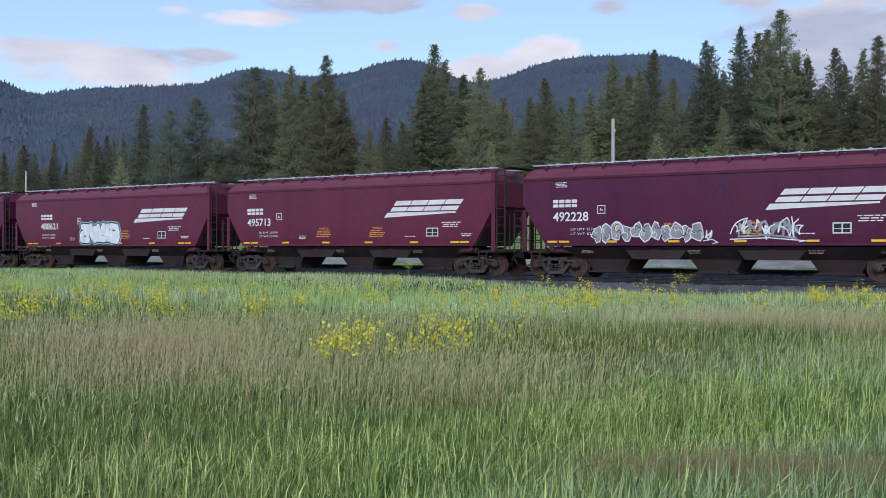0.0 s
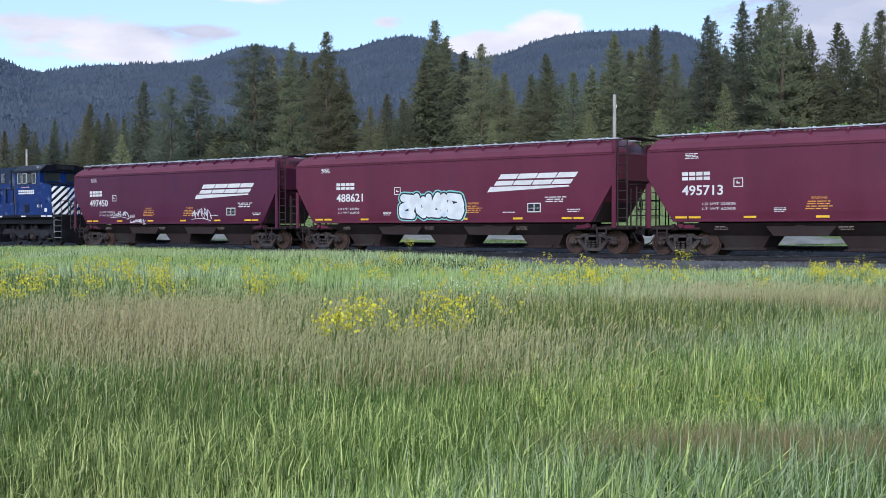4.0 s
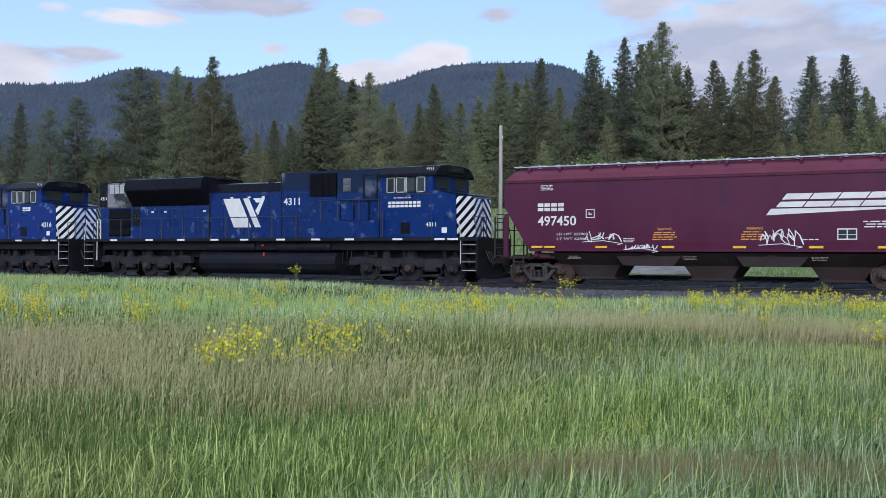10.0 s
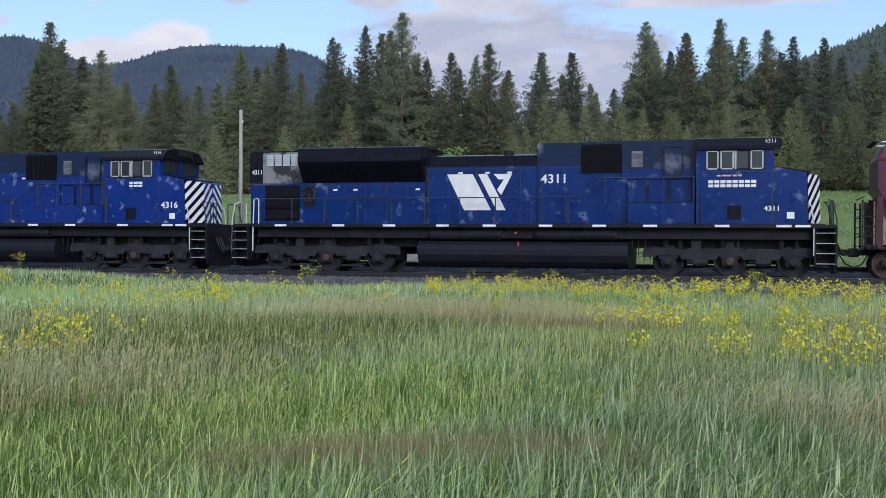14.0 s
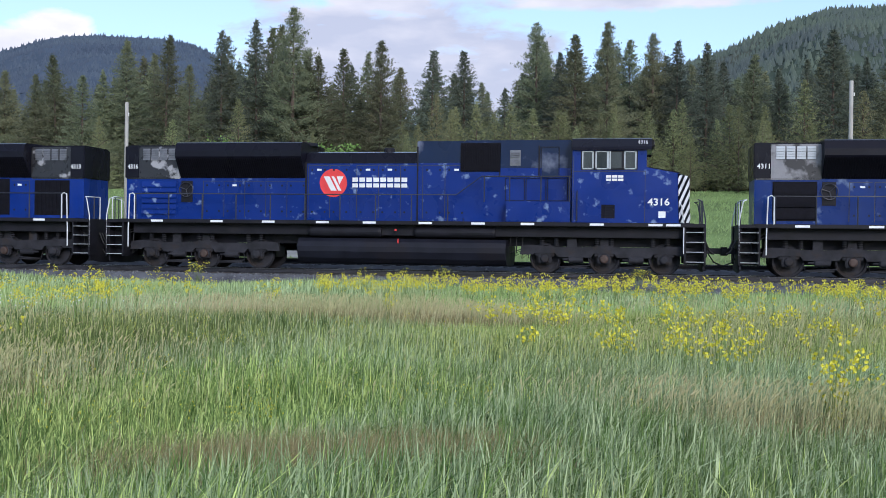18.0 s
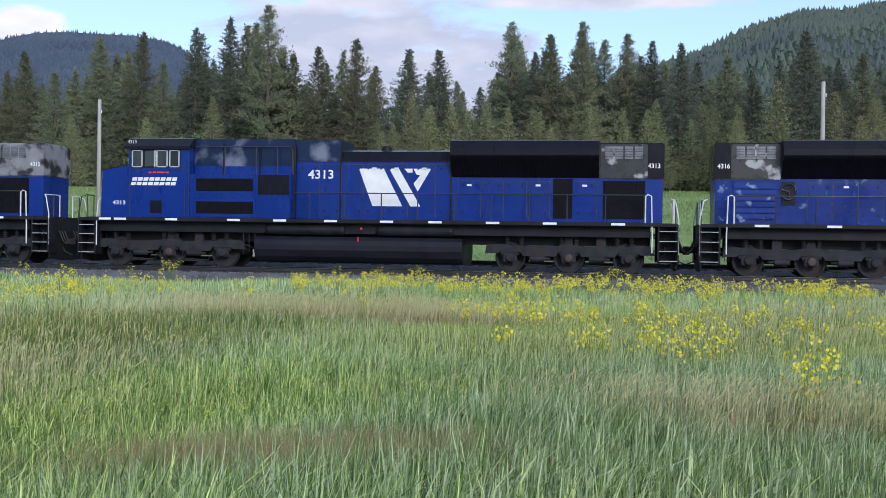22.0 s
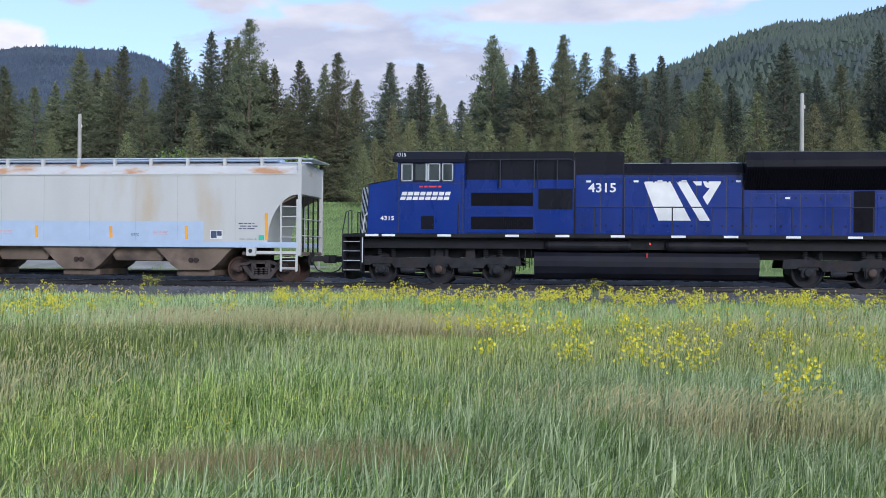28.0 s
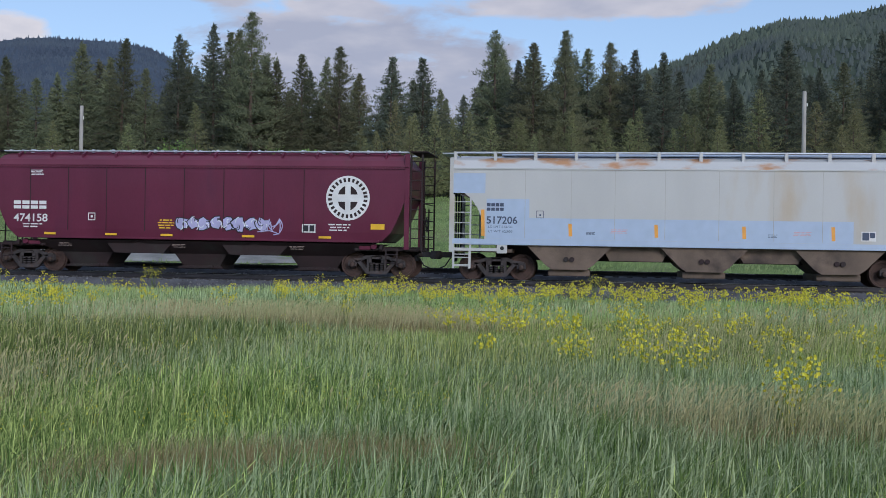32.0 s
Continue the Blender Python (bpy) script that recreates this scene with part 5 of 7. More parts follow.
def chunk_piece(car, x0, x1, z0, z1, n, fill, edge, ink, seed):
    """A wild silver piece: jagged overlapping plates with pale edges and hatching."""
    r = random.Random(seed)
    w, cz, h = (x1 - x0) / n, (z0 + z1) / 2, (z1 - z0) / 2
    for k in range(n):
        x, z = x0 + (k + 0.5) * w, cz + r.uniform(-0.15, 0.15) * h
        m = 11
        rad = [r.uniform(0.62, 1.18) for _ in range(m)]
        shape = lambda g: [(x + 0.72 * w * rad[i] * g * math.cos(6.283 * i / m), z + 0.92 * h * rad[i] * g * math.sin(6.283 * i / m)) for i in range(m)]
        y = -1.557 - 0.0012 * (k % 3)
        decal(car, "sprayed_outline", [shape(1.0)], edge, y=y)
        decal(car, "sprayed_fill", [shape(0.86)], fill, y=y - 0.0006)
        for j in range(4):
            a = r.uniform(0, 6.28)
            c, q = (x + 0.3 * w * math.cos(a), z + 0.35 * h * math.sin(a)), r.uniform(0.12, 0.3) * w
            arc = [(c[0] + q * math.cos(t), c[1] + 1.3 * q * math.sin(t)) for t in np.linspace(a, a + r.uniform(1.5, 3.5), 6)]
            layered(car, "sprayed_stroke", stroke(arc, 0.028), edge if j % 2 else ink, -1.5635)


def white_hopper(label):
    """A long white covered hopper with curved openings at its ends and tall corner posts."""
    half = 8.63
    car = thing("hopper_car", label, "railway car", "train cars")

    def limit(z):
        if z > 3.2:
            return half
        u = (3.2 - z) / 1.75
        return half - 1.22 * math.sqrt(max(0.0, 1 - (1 - u) ** 2)) if u < 1 else half - 1.22
    zs = [1.44, 1.7, 2.0, 2.3, 2.55, 2.8, 2.95, 3.05, 3.14, 3.2, 3.22, 3.5, 3.9]
    bm = loft_body([(-1.55, z) for z in zs] + [(1.55, z) for z in zs[::-1]], limit, 0)
    part("body", bm, M_cream, car)
    prof = [(1.555, 3.88), (1.555, 3.94), (1.46, 4.02), (1.30, 4.22), (1.05, 4.32), (0.5, 4.40)]
    bm = loft_body([(-y, z) for y, z in prof] + [(y, z) for y, z in prof[::-1]], lambda z: half - 0.01, 0)
    part("roof", bm, M_cream_rust, car, "white roof streaked with rust")
    for s in (-1, 1):
        bm = bmesh.new()
        box(bm, -half, half, s * 1.53 - 0.035, s * 1.53 + 0.035, 1.25, 1.455, 0.01)
        part("side_sill", bm, M_newwhite, car)
        bm = bmesh.new()
        box(bm, -half, half, s * 1.562 - 0.015, s * 1.562 + 0.015, 3.89, 3.925)
        part("eave_moulding", bm, M_cream, car)
        e = s * half
        bm = bmesh.new()
        prism(bm, [(e - s * 3.0, 1.25), (e - s * 1.35, 1.45), (e - s * 1.20, 2.3), (e - s * 0.9, 2.75), (e - s * 0.2, 3.1), (e - s * 0.2, 3.22), (e - s * 1.4, 3.1)], -1.47, 1.47)
        part("slope_sheet", bm, M_brown, car)
        for y in (-1.52, 1.52):
            bm = bmesh.new()
            box(bm, e - s * 0.10, e + s * 0.03, y - 0.05, y + 0.05, 0.98, 4.30, 0.01)
            part("corner_post", bm, M_cream, car)
            ladder(car, e - s * 0.72, e - s * 0.12, y * 1.02, 0.42, 3.0, 7, M_cream)
            ladder(car, e - s * 0.70, e - s * 0.14, y * 1.03, 0.40, 1.0, 2, M_cream, name="sill_step")
        bm = bmesh.new()
        box(bm, e - s * 2.2, e + s * 0.02, -1.45, 1.45, 0.98, 1.10, 0.02)
        part("end_platform", bm, M_brown, car)
        bm = bmesh.new()
        box(bm, e - s * 1.75, e - s * 0.05, -1.54, -1.44, 1.02, 1.13, 0.01)
        box(bm, e - s * 2.02, e - s * 1.66, -1.56, -1.42, 0.95, 1.27, 0.02)
        part("bolster_end", bm, M_cream, car)
        # a black disc drawn for the dark of the roping hole
        bm = bmesh.new()
        lathe(bm, [(-1.585, 0.0), (-1.585, 0.07), (-1.55, 0.07)], 12, "y", (e - s * 1.85, 0, 1.13))
        part("roping_hole", bm, M_outline, car)
        bm = bmesh.new()
        box(bm, e - s * 0.05, e + s * 0.36, -1.2, 1.2, 4.46, 4.50, 0.008)
        part("end_walkway", bm, M_galv, car)
        for y in (-1.0, -0.3, 0.4, 1.1):
            rail_bar(car, [(e - s * 0.05, y, 1.08), (e - s * 0.05, y, 3.1)], 0.035, M_black, "end_post")
        for z in (1.7, 2.3):
            rail_bar(car, [(e - s * 0.02, -1.5, z), (e - s * 0.02, 1.5, z)], 0.018, M_cream, "grab_iron")
        car_truck(car, s * 7.02, M_truck_b)
        coupler(car, s * (half + 0.62), s)
    for c in (-4.45, 0.15, 4.6):
        bm = bmesh.new()
        outline = [(c - 1.50, 1.27), (c + 1.50, 1.27), (c + 0.85, 0.60), (c + 0.60, 0.42), (c - 0.60, 0.42), (c - 0.85, 0.60)]
        prism(bm, outline, -1.44, 1.44)
        bay = part("hopper_bay", bm, M_brown, car)
        bm = bmesh.new()
        box(bm, c - 0.72, c + 0.72, -1.25, 1.25, 0.20, 0.42, 0.02)
        part("outlet_gate", bm, M_brown, bay)
        bm = bmesh.new()
        for d in (-0.1, 0.1):
            lathe(bm, [(-1.50, 0.05), (-1.50, 0.09), (-1.43, 0.09)], 10, "y", (c + d, 0, 0.78))
        part("vibrator_bracket", bm, M_maroon_dark, bay)
    for c in (-2.15, 2.38):
        bm = bmesh.new()
        prism(bm, [(c - 1.2, 1.27), (c + 1.2, 1.27), (c + 0.9, 0.75), (c - 0.9, 0.75)], -1.2, 1.2)
        part("cross_ridge", bm, M_brown, car)
    bm = bmesh.new()
    box(bm, -half + 1.5, half - 1.5, -0.20, 0.20, 0.72, 1.25)
    part("centre_sill", bm, M_maroon_dark, car)
    # raised roof walk on stanchions
    for s in (-1, 1):
        bm = bmesh.new()
        box(bm, -half + 0.05, half - 0.05, s * 1.0 - 0.2, s * 1.0 + 0.2, 4.50, 4.54)
        part("roof_walk", bm, M_galv, car)
        bm = bmesh.new()
        box(bm, -half + 1.7, half - 1.2, s * 0.35 - 0.25, s * 0.35 + 0.25, 4.44, 4.60, 0.03)
        part("hatch_cover", bm, M_newwhite, car)
    for k in range(13):
        x = -half + 0.12 + (2 * half - 0.24) * k / 12
        bm = bmesh.new()
        prism(bm, [(-1.30, 4.12), (-1.18, 4.12), (-1.18, 4.52), (-1.30, 4.52)], x - 0.055, x + 0.055, "x")
        part("stanchion", bm, M_cream, car)
    # paint patches, lettering and tape
    decal(car, "paint_patch", [rect(-8.55, -7.4, 3.05, 3.75)], M_newwhite, y=-1.553)
    decal(car, "paint_patch", [rect(-7.35, -5.85, 1.46, 2.86)], M_newwhite, y=-1.553)
    decal(car, "paint_patch", [rect(-5.85, 5.0, 1.46, 2.20)], M_newwhite, y=-1.5535)
    for x in (-6.0, -4.4, -2.9, -1.2, 0.6, 2.4, 4.0, 6.2):
        bm = bmesh.new()
        box(bm, x - 0.008, x + 0.008, -1.5545, -1.545, 1.5, 3.86)
        part("panel_seam", bm, M_brown_light, car)
    word_blocks(car, "reporting_mark", -7.34, 2.44, 0.62, 0.27, 4, M_navy)
    lettering(car, "car_number", "517206", -7.34, 1.98, 1.08, 0.27, M_navy)
    lettering(car, "stencil", "LD LMT 223700", -7.28, 1.84, 0.85, 0.08, M_navy, bold=0.0)
    lettering(car, "stencil", "LT WT 62300", -7.28, 1.68, 0.85, 0.08, M_navy, bold=0.0)
    for x, z0, z1 in ((-7.46, 1.55, 2.48), (-4.41, 1.58, 2.02), (-1.48, 1.58, 2.02), (1.45, 1.58, 2.0), (4.36, 1.55, 2.02), (7.38, 1.52, 2.5)):
        decal(car, "reflective_tape", [rect(x - 0.06, x + 0.06, z0, z1, -0.02)], M_orange)
    decal(car, "badge", [rect(-5.6, -5.34, 2.20, 2.22), rect(-5.6, -5.34, 2.44, 2.46), rect(-5.6, -5.58, 2.22, 2.44), rect(-5.36, -5.34, 2.22, 2.44), rect(-5.5, -5.44, 2.28, 2.34)], M_navy)
    decal(car, "inspection_box", [rect(5.25, 5.72, 1.56, 1.88)], M_decal)
    decal(car, "inspection_panel", [rect(5.28, 5.50, 1.59, 1.85), rect(5.52, 5.69, 1.67, 1.85)], M_navy, y=-1.560)
    bars(car, "stencil", 6.3, 1.86, 0.8, 0.28, 3, M_navy, seed=4, gap=0.6)
    bars(car, "stencil", 6.3, 1.52, 0.75, 0.05, 1, M_navy, seed=5)
    for x in (-3.9, 2.2):
        bars(car, "stencil", x, 1.62, 0.35, 0.12, 3, M_navy, seed=6)
        bars(car, "red_stencil", x + 0.85, 1.68, 0.75, 0.16, 3, M_red_faint, seed=7)
    decal(car, "green_placard", [rect(7.08, 7.28, 1.52, 1.70)], M_green)
    return car


M_brown_light = surf("dull_seam_grey", (0.42, 0.42, 0.40), 0.7, var=0.15)
M_red_faint = surf("faded_red_stencil", (0.62, 0.36, 0.38), 0.6, var=0.1)


# ---- train: six-axle diesel locomotives, nose towards -x ----
def loco_truck(parent, x, sign):
    truck = new("truck")
    truck.parent = parent
    truck.location = (x, 0, 0)
    truck.empty_display_size = 0.2
    for y in (-1.06, 1.06):
        bm = bmesh.new()
        t = 0.09
        prism(bm, [(-2.95, 0.66), (-2.90, 0.96), (-2.55, 1.00), (-1.55, 0.94), (-0.50, 0.94), (0.0, 1.02), (0.50, 0.94), (1.55, 0.94), (2.55, 1.00), (2.90, 0.96), (2.95, 0.66), (2.50, 0.66), (2.42, 0.72),
                   (1.70, 0.72), (1.60, 0.58), (0.45, 0.58), (0.36, 0.72), (-0.36, 0.72), (-0.45, 0.58), (-1.60, 0.58), (-1.70, 0.72), (-2.42, 0.72), (-2.50, 0.66)], y - t, y + t)
        part("side_frame", bm, M_truck, truck)
        sy = math.copysign(1, y)
        for ax in (-2.07, 0.0, 2.07):
            bm = bmesh.new()
            box(bm, ax - 0.25, ax + 0.25, y - 0.06, y + 0.06, 0.36, 0.76, 0.04)
            box(bm, ax - 0.34, ax + 0.34, y - 0.05, y + 0.05, 0.60, 0.80, 0.03)
            part("journal_box", bm, M_truck, truck)
            bm = bmesh.new()
            lathe(bm, [(y + sy * 0.06, 0.0), (y + sy * 0.06, 0.16), (y + sy * 0.13, 0.14), (y + sy * 0.15, 0.09), (y + sy * 0.15, 0.0)], 14, "y", (ax, 0, 0.53))
            part("axle_cap", bm, M_copper if ax == 0.0 else M_truck, truck)
            for d in (-0.42, 0.42):
                bm = bmesh.new()
                for k in range(4):
                    lathe(bm, [(0.98 + k * 0.075, 0.0), (0.98 + k * 0.075, 0.085), (1.02 + k * 0.075, 0.085), (1.02 + k * 0.075, 0.0)], 9, "z", (ax * 0.93 + d * 0.6, y * 0.92, 0))
                part("spring", bm, M_truck, truck)
        for ax in (-1.04, 1.04):
            bm = bmesh.new()
            lathe(bm, [(ax - 0.32, 0.0), (ax - 0.32, 0.11), (ax + 0.18, 0.11), (ax + 0.22, 0.05), (ax + 0.4, 0.03), (ax + 0.4, 0.0)], 12, "x", (0, y + sy * 0.06, 0.50))
            box(bm, ax - 0.45, ax + 0.45, y - 0.03, y + 0.05, 0.20, 0.26)
            part("brake_cylinder", bm, M_truck, truck)
            rail_bar(truck, [(ax - 0.5, y, 0.56), (ax - 0.55, y + sy * 0.05, 0.30), (ax + 0.5, y + sy * 0.05, 0.24), (ax + 0.55, y, 0.50)], 0.022, M_truck, "brake_rod")
        bm = bmesh.new()
        prism(bm, [(-0.16, 1.0), (0.16, 1.0), (0.10, 1.45), (-0.10, 1.45)], y * 0.80 - 0.06, y * 0.80 + 0.10)
        part("centre_pedestal", bm, M_truck, truck)
        bm = bmesh.new()
        prism(bm, [(0.95, 0.92), (1.30, 0.92), (1.26, 1.60), (0.99, 1.60)], y * 0.9 - 0.05, y * 0.9 + 0.08)
        part("frame_pedestal", bm, M_truck, truck)
        for k in range(3):
            x0 = (2.9 - 0.22 * k)
            rail_bar(truck, [(x0, y, 0.85), (x0 + 0.42, y + sy * 0.02, 0.70 - 0.1 * k), (x0 + 0.40, y, 1.25), (x0 - 0.2, y * 0.9, 1.52)], 0.02, M_rubber, "sand_hose")
    bm = bmesh.new()
    box(bm, -2.6, 2.6, -0.60, 0.60, 0.42, 0.86, 0.05)
    part("traction_motor", bm, M_black, truck)
    for ax in (-2.07, 0.0, 2.07):
        add_wheelset(truck, ax, 0.53, sign, WHEEL_LOCO)
    return truck


def louvre(bm, x0, x1, z0, z1, y, n, depth=0.03, vertical=False):
    """Slats standing proud of a panel; y is the panel's face, sign by side."""
    s = math.copysign(1, y)
    for k in range(n):
        if vertical:
            x = x0 + (x1 - x0) * (k + 0.5) / n
            w = (x1 - x0) / n * 0.28
            box(bm, x - w, x + w, min(y, y + s * depth), max(y, y + s * depth), z0, z1)
        else:
            z = z0 + (z1 - z0) * (k + 0.5) / n
            h = (z1 - z0) / n * 0.5
            u0, u1 = y, y + s * depth
            prism(bm, [(u0, z + h), (u1, z - h * 0.6), (u1, z - h), (u0, z - h * 0.2)], x0, x1, "x")
    return bm


def cut_poly(poly, z, sign):
    """The part of a polygon of (w, z) above (sign 1) or below (sign -1) a height."""
    out = []
    for (w0, z0), (w1, z1) in zip(poly, poly[1:] + poly[:1]):
        d0, d1 = sign * (z0 - z), sign * (z1 - z)
        if d0 >= 0:
            out.append((w0, z0))
        if d0 * d1 < 0:
            t = d0 / (d0 - d1)
            out.append((w0 + (w1 - w0) * t, z))
    return out


def locomotive(label, number, sign, blue, seen, style):
    """seen: the side (-1 or 1) that faces the meadow and carries the markings."""
    aft = 0.22 if seen > 0 else 0.0       # the worn engines have a longer cab and a shorter radiator
    w0r = 3.20 + (0.34 if seen > 0 else 0.0)
    lo = thing("locomotive", label, "locomotive", "locomotives")
    P = lambda name, bm, mat, lab="": part(name, bm, mat, lo, lab)
    # deck and sills
    bm = bmesh.new()
    box(bm, -10.45, 10.60, -1.55, 1.55, 1.66, 1.80, 0.015)
    P("deck", bm, M_black)
    bm = bmesh.new()
    box(bm, -10.2, 10.2, -1.20, 1.20, 1.28, 1.66)
    box(bm, -10.2, 10.2, -0.60, 0.60, 0.95, 1.28)
    P("underframe", bm, M_black)
    # nose
    bm = bmesh.new()
    o = [(-10.33, -0.72), (-9.92, -1.53), (-8.80, -1.548), (-8.80, 1.548), (-9.92, 1.53), (-10.33, 0.72)]
    zt = [3.42, 3.52, 3.72, 3.72, 3.52, 3.42]
    lov = [bm.verts.new((x, y, 1.80)) for x, y in o]
    hiv = [bm.verts.new((x + (0.06 if x < -9 else 0), y, z)) for (x, y), z in zip(o, zt)]
    for k in range(6):
        bm.faces.new((lov[k], lov[(k + 1) % 6], hiv[(k + 1) % 6], hiv[k]))
    bm.faces.new(lov)
    bm.faces.new((hiv[0], hiv[1], hiv[4], hiv[5]))
    bm.faces.new((hiv[1], hiv[2], hiv[3], hiv[4]))
    bmesh.ops.recalc_face_normals(bm, faces=bm.faces)
    nose = P("nose", bm, blue)
    bm = bmesh.new()
    prism(bm, [(-9.95, 3.535), (-8.80, 3.735), (-8.80, 3.75), (-9.95, 3.55)], -1.46, 1.46)
    part("nose_top", bm, M_black_gloss, nose)
    # warning stripes rise from each side to the middle of the nose
    for s in (-1, 1):
        for k in range(-5, 6):
            for face, w0, w1 in ((0, 0.02, 0.87), (1, 0.89, 1.59)):
                top = 3.48 - 0.08 * min(1.0, w0)
                poly = [(w0, 1.9 + k * 0.40 + w0), (w1, 1.9 + k * 0.40 + w1), (w1, 2.11 + k * 0.40 + w1), (w0, 2.11 + k * 0.40 + w0)]
                poly = cut_poly(cut_poly(poly, 1.83, 1), top - 0.02, -1)
                if len(poly) < 3:
                    continue
                bm = bmesh.new()
                vs = []
                for w, z in poly:
                    x, y = (-9.92 - 0.43 * w / 0.89, 1.53 - 0.81 * w / 0.89) if face == 0 else (-10.33, 0.72 - (w - 0.89))
                    vs.append(bm.verts.new((x - 0.012 + 0.06 * (z - 1.8) / 1.7, s * (y + 0.006), z)))
                bm.faces.new(vs)
                part("warning_stripe", bm, M_tape, nose, "white diagonal stripe")
    for s in (-1, 1):
        bm = bmesh.new()
        bm.faces.new([bm.verts.new(p) for p in ((-9.925, s * 1.532, 1.81), (-10.336, s * 0.722, 1.81), (-10.276, s * 0.722, 3.41), (-9.865, s * 1.532, 3.51))])
        part("stripe_ground", bm, M_black_gloss, nose)
    # cab
    bm = bmesh.new()
    prism(bm, [(-1.55, 1.80), (-1.55, 4.33), (-1.35, 4.50), (1.35, 4.50), (1.55, 4.33), (1.55, 1.80)], -8.82, -6.45 + 0.75 * aft, "x")
    cab = P("cab", bm, blue)
    bm = bmesh.new()
    prism(bm, [(-1.66, 4.31), (-1.62, 4.42), (-1.25, 4.72), (-0.7, 4.79), (0.7, 4.79), (1.25, 4.72), (1.62, 4.42), (1.66, 4.31), (1.56, 4.31), (1.5, 4.37), (-1.5, 4.37), (-1.56, 4.31)], -9.0, -6.42 + 0.75 * aft, "x")
    part("cab_roof", bm, M_black_gloss, cab)
    bm = bmesh.new()
    box(bm, -9.08, -8.86, -0.62, 0.62, 4.48, 4.76, 0.03)
    part("headlight_box", bm, M_black, cab)
    for y in (-0.12, 0.12):
        bm = bmesh.new()
        lathe(bm, [(-9.10, 0.0), (-9.10, 0.08), (-9.06, 0.08)], 12, "x", (0, y, 4.62))
        part("headlight", bm, M_glass, cab)
    for s in (-1, 1):
        lettering(cab, "number_board", number, -8.86 - 0.02 if s < 0 else -8.52, 4.52, 0.34, 0.13, M_decal, y=s * 1.545, bold=0.0)
        # windscreen
        bm = bmesh.new()
        box(bm, -8.84, -8.825, s * 0.75 - 0.55, s * 0.75 + 0.55, 3.80, 4.30)
        part("windscreen", bm, M_glass, cab)
        # side window: black plate in place of the unlit interior, white frames, panes
        y = s * 1.55
        bm = bmesh.new()
        box(bm, -8.74 + aft, -6.80 + aft, min(y, y + s * 0.012), max(y, y + s * 0.012), 3.62, 4.29)
        win = part("window_recess", bm, M_black, cab)
        for x0, x1 in ((-8.70, -8.28), (-8.22, -7.78), (-7.74, -7.30), (-7.24, -6.84)):
            bm = bmesh.new()
            box(bm, x0 + 0.03 + aft, x1 - 0.03 + aft, min(y + s * 0.014, y + s * 0.022), max(y + s * 0.014, y + s * 0.022), 3.68, 4.24)
            part("pane", bm, M_glass, win)
            bm = bmesh.new()
            ya, yb = min(y + s * 0.014, y + s * 0.03), max(y + s * 0.014, y + s * 0.03)
            for b in ((x0, x0 + 0.045, 3.64, 4.27), (x1 - 0.045, x1, 3.64, 4.27), (x0, x1, 3.64, 3.68), (x0, x1, 4.24, 4.27)):
                if x0 in (-8.70, -7.24) or b[0] > x0 + 0.1:
                    box(bm, b[0] + aft, b[1] + aft, ya, yb, b[2], b[3])
                elif x0 == -7.74 and b[0] == x0:
                    box(bm, b[0] - 0.02 + aft, b[1] + aft, ya, yb, b[2], b[3])
            if len(bm.verts):
                part("window_frame", bm, M_frame, win)
            else:
                bm.free()
        bm = bmesh.new()
        box(bm, -8.80, -6.50 + 0.75 * aft, y - 0.012, y + 0.012, 3.565, 3.59)
        box(bm, -8.79, -8.77, y - 0.01, y + 0.01, 1.84, 3.56)
        box(bm, -6.50 + 0.75 * aft, -6.48 + 0.75 * aft, y - 0.01, y + 0.01, 1.84, 4.1)
        part("cab_seam", bm, M_handrail, cab)
        bm = bmesh.new()
        box(bm, -7.98 + aft, -7.52 + aft, min(y, y + s * 0.008), max(y, y + s * 0.008), 1.95, 2.42)
        louvre(bm, -7.94 + aft, -7.56 + aft, 1.99, 2.38, y + s * 0.008, 7, 0.012)
        part("cab_vent", bm, M_black_gloss, cab)
        bm = bmesh.new()
        tube(bm, [(-6.62 + 0.7 * aft, s * 1.62, 1.85), (-6.62 + 0.7 * aft, s * 1.62, 2.9)], 0.02, 6)
        part("grab_iron", bm, M_handrail, cab)
    # machinery cabinet behind the cab: full-width lower case, narrower upper case
    bm = bmesh.new()
    box(bm, -6.45 + aft, -2.62 + aft, -1.54, 0.0, 1.80, 3.40, 0.02)
    box(bm, -6.45 + aft, -4.2 + aft, 0.0, 1.54, 1.80, 2.52, 0.02)
    box(bm, -6.45 + aft, -2.62 + aft, 0.0, 0.98, 1.80, 3.40)
    cabinet = P("cabinet", bm, blue)
    bm = bmesh.new()
    box(bm, -6.45 + aft, -2.62 + aft, -1.10, 0.98, 3.40, 4.72, 0.03)
    upper = P("upper_cabinet", bm, M_black_gloss if number[-1] == "5" else M_hazed_dapple)
    bm = bmesh.new()
    box(bm, -6.43 + aft, -2.64 + aft, -1.115, 0.99, 3.41, 3.72)
    part("cabinet_band", bm, blue, upper)
    for x in (-5.3 + aft, -3.9 + aft):
        for y in (-1.13, 1.0):
            bm = bmesh.new()
            box(bm, x - 0.02, x + 0.02, y - 0.02, y + 0.02, 3.42, 4.52)
            part("cabinet_post", bm, M_black, upper)
    bm = bmesh.new()
    for z0, z1 in ((2.78, 3.24), (1.96, 2.40)):
        box(bm, -6.20 + aft, -4.02 + aft, -1.552, -1.54, z0, z1)
        louvre(bm, -6.18 + aft, -4.04 + aft, z0 + 0.02, z1 - 0.02, -1.552, 30, 0.02, True)
    part("grille", bm, M_grille, cabinet)
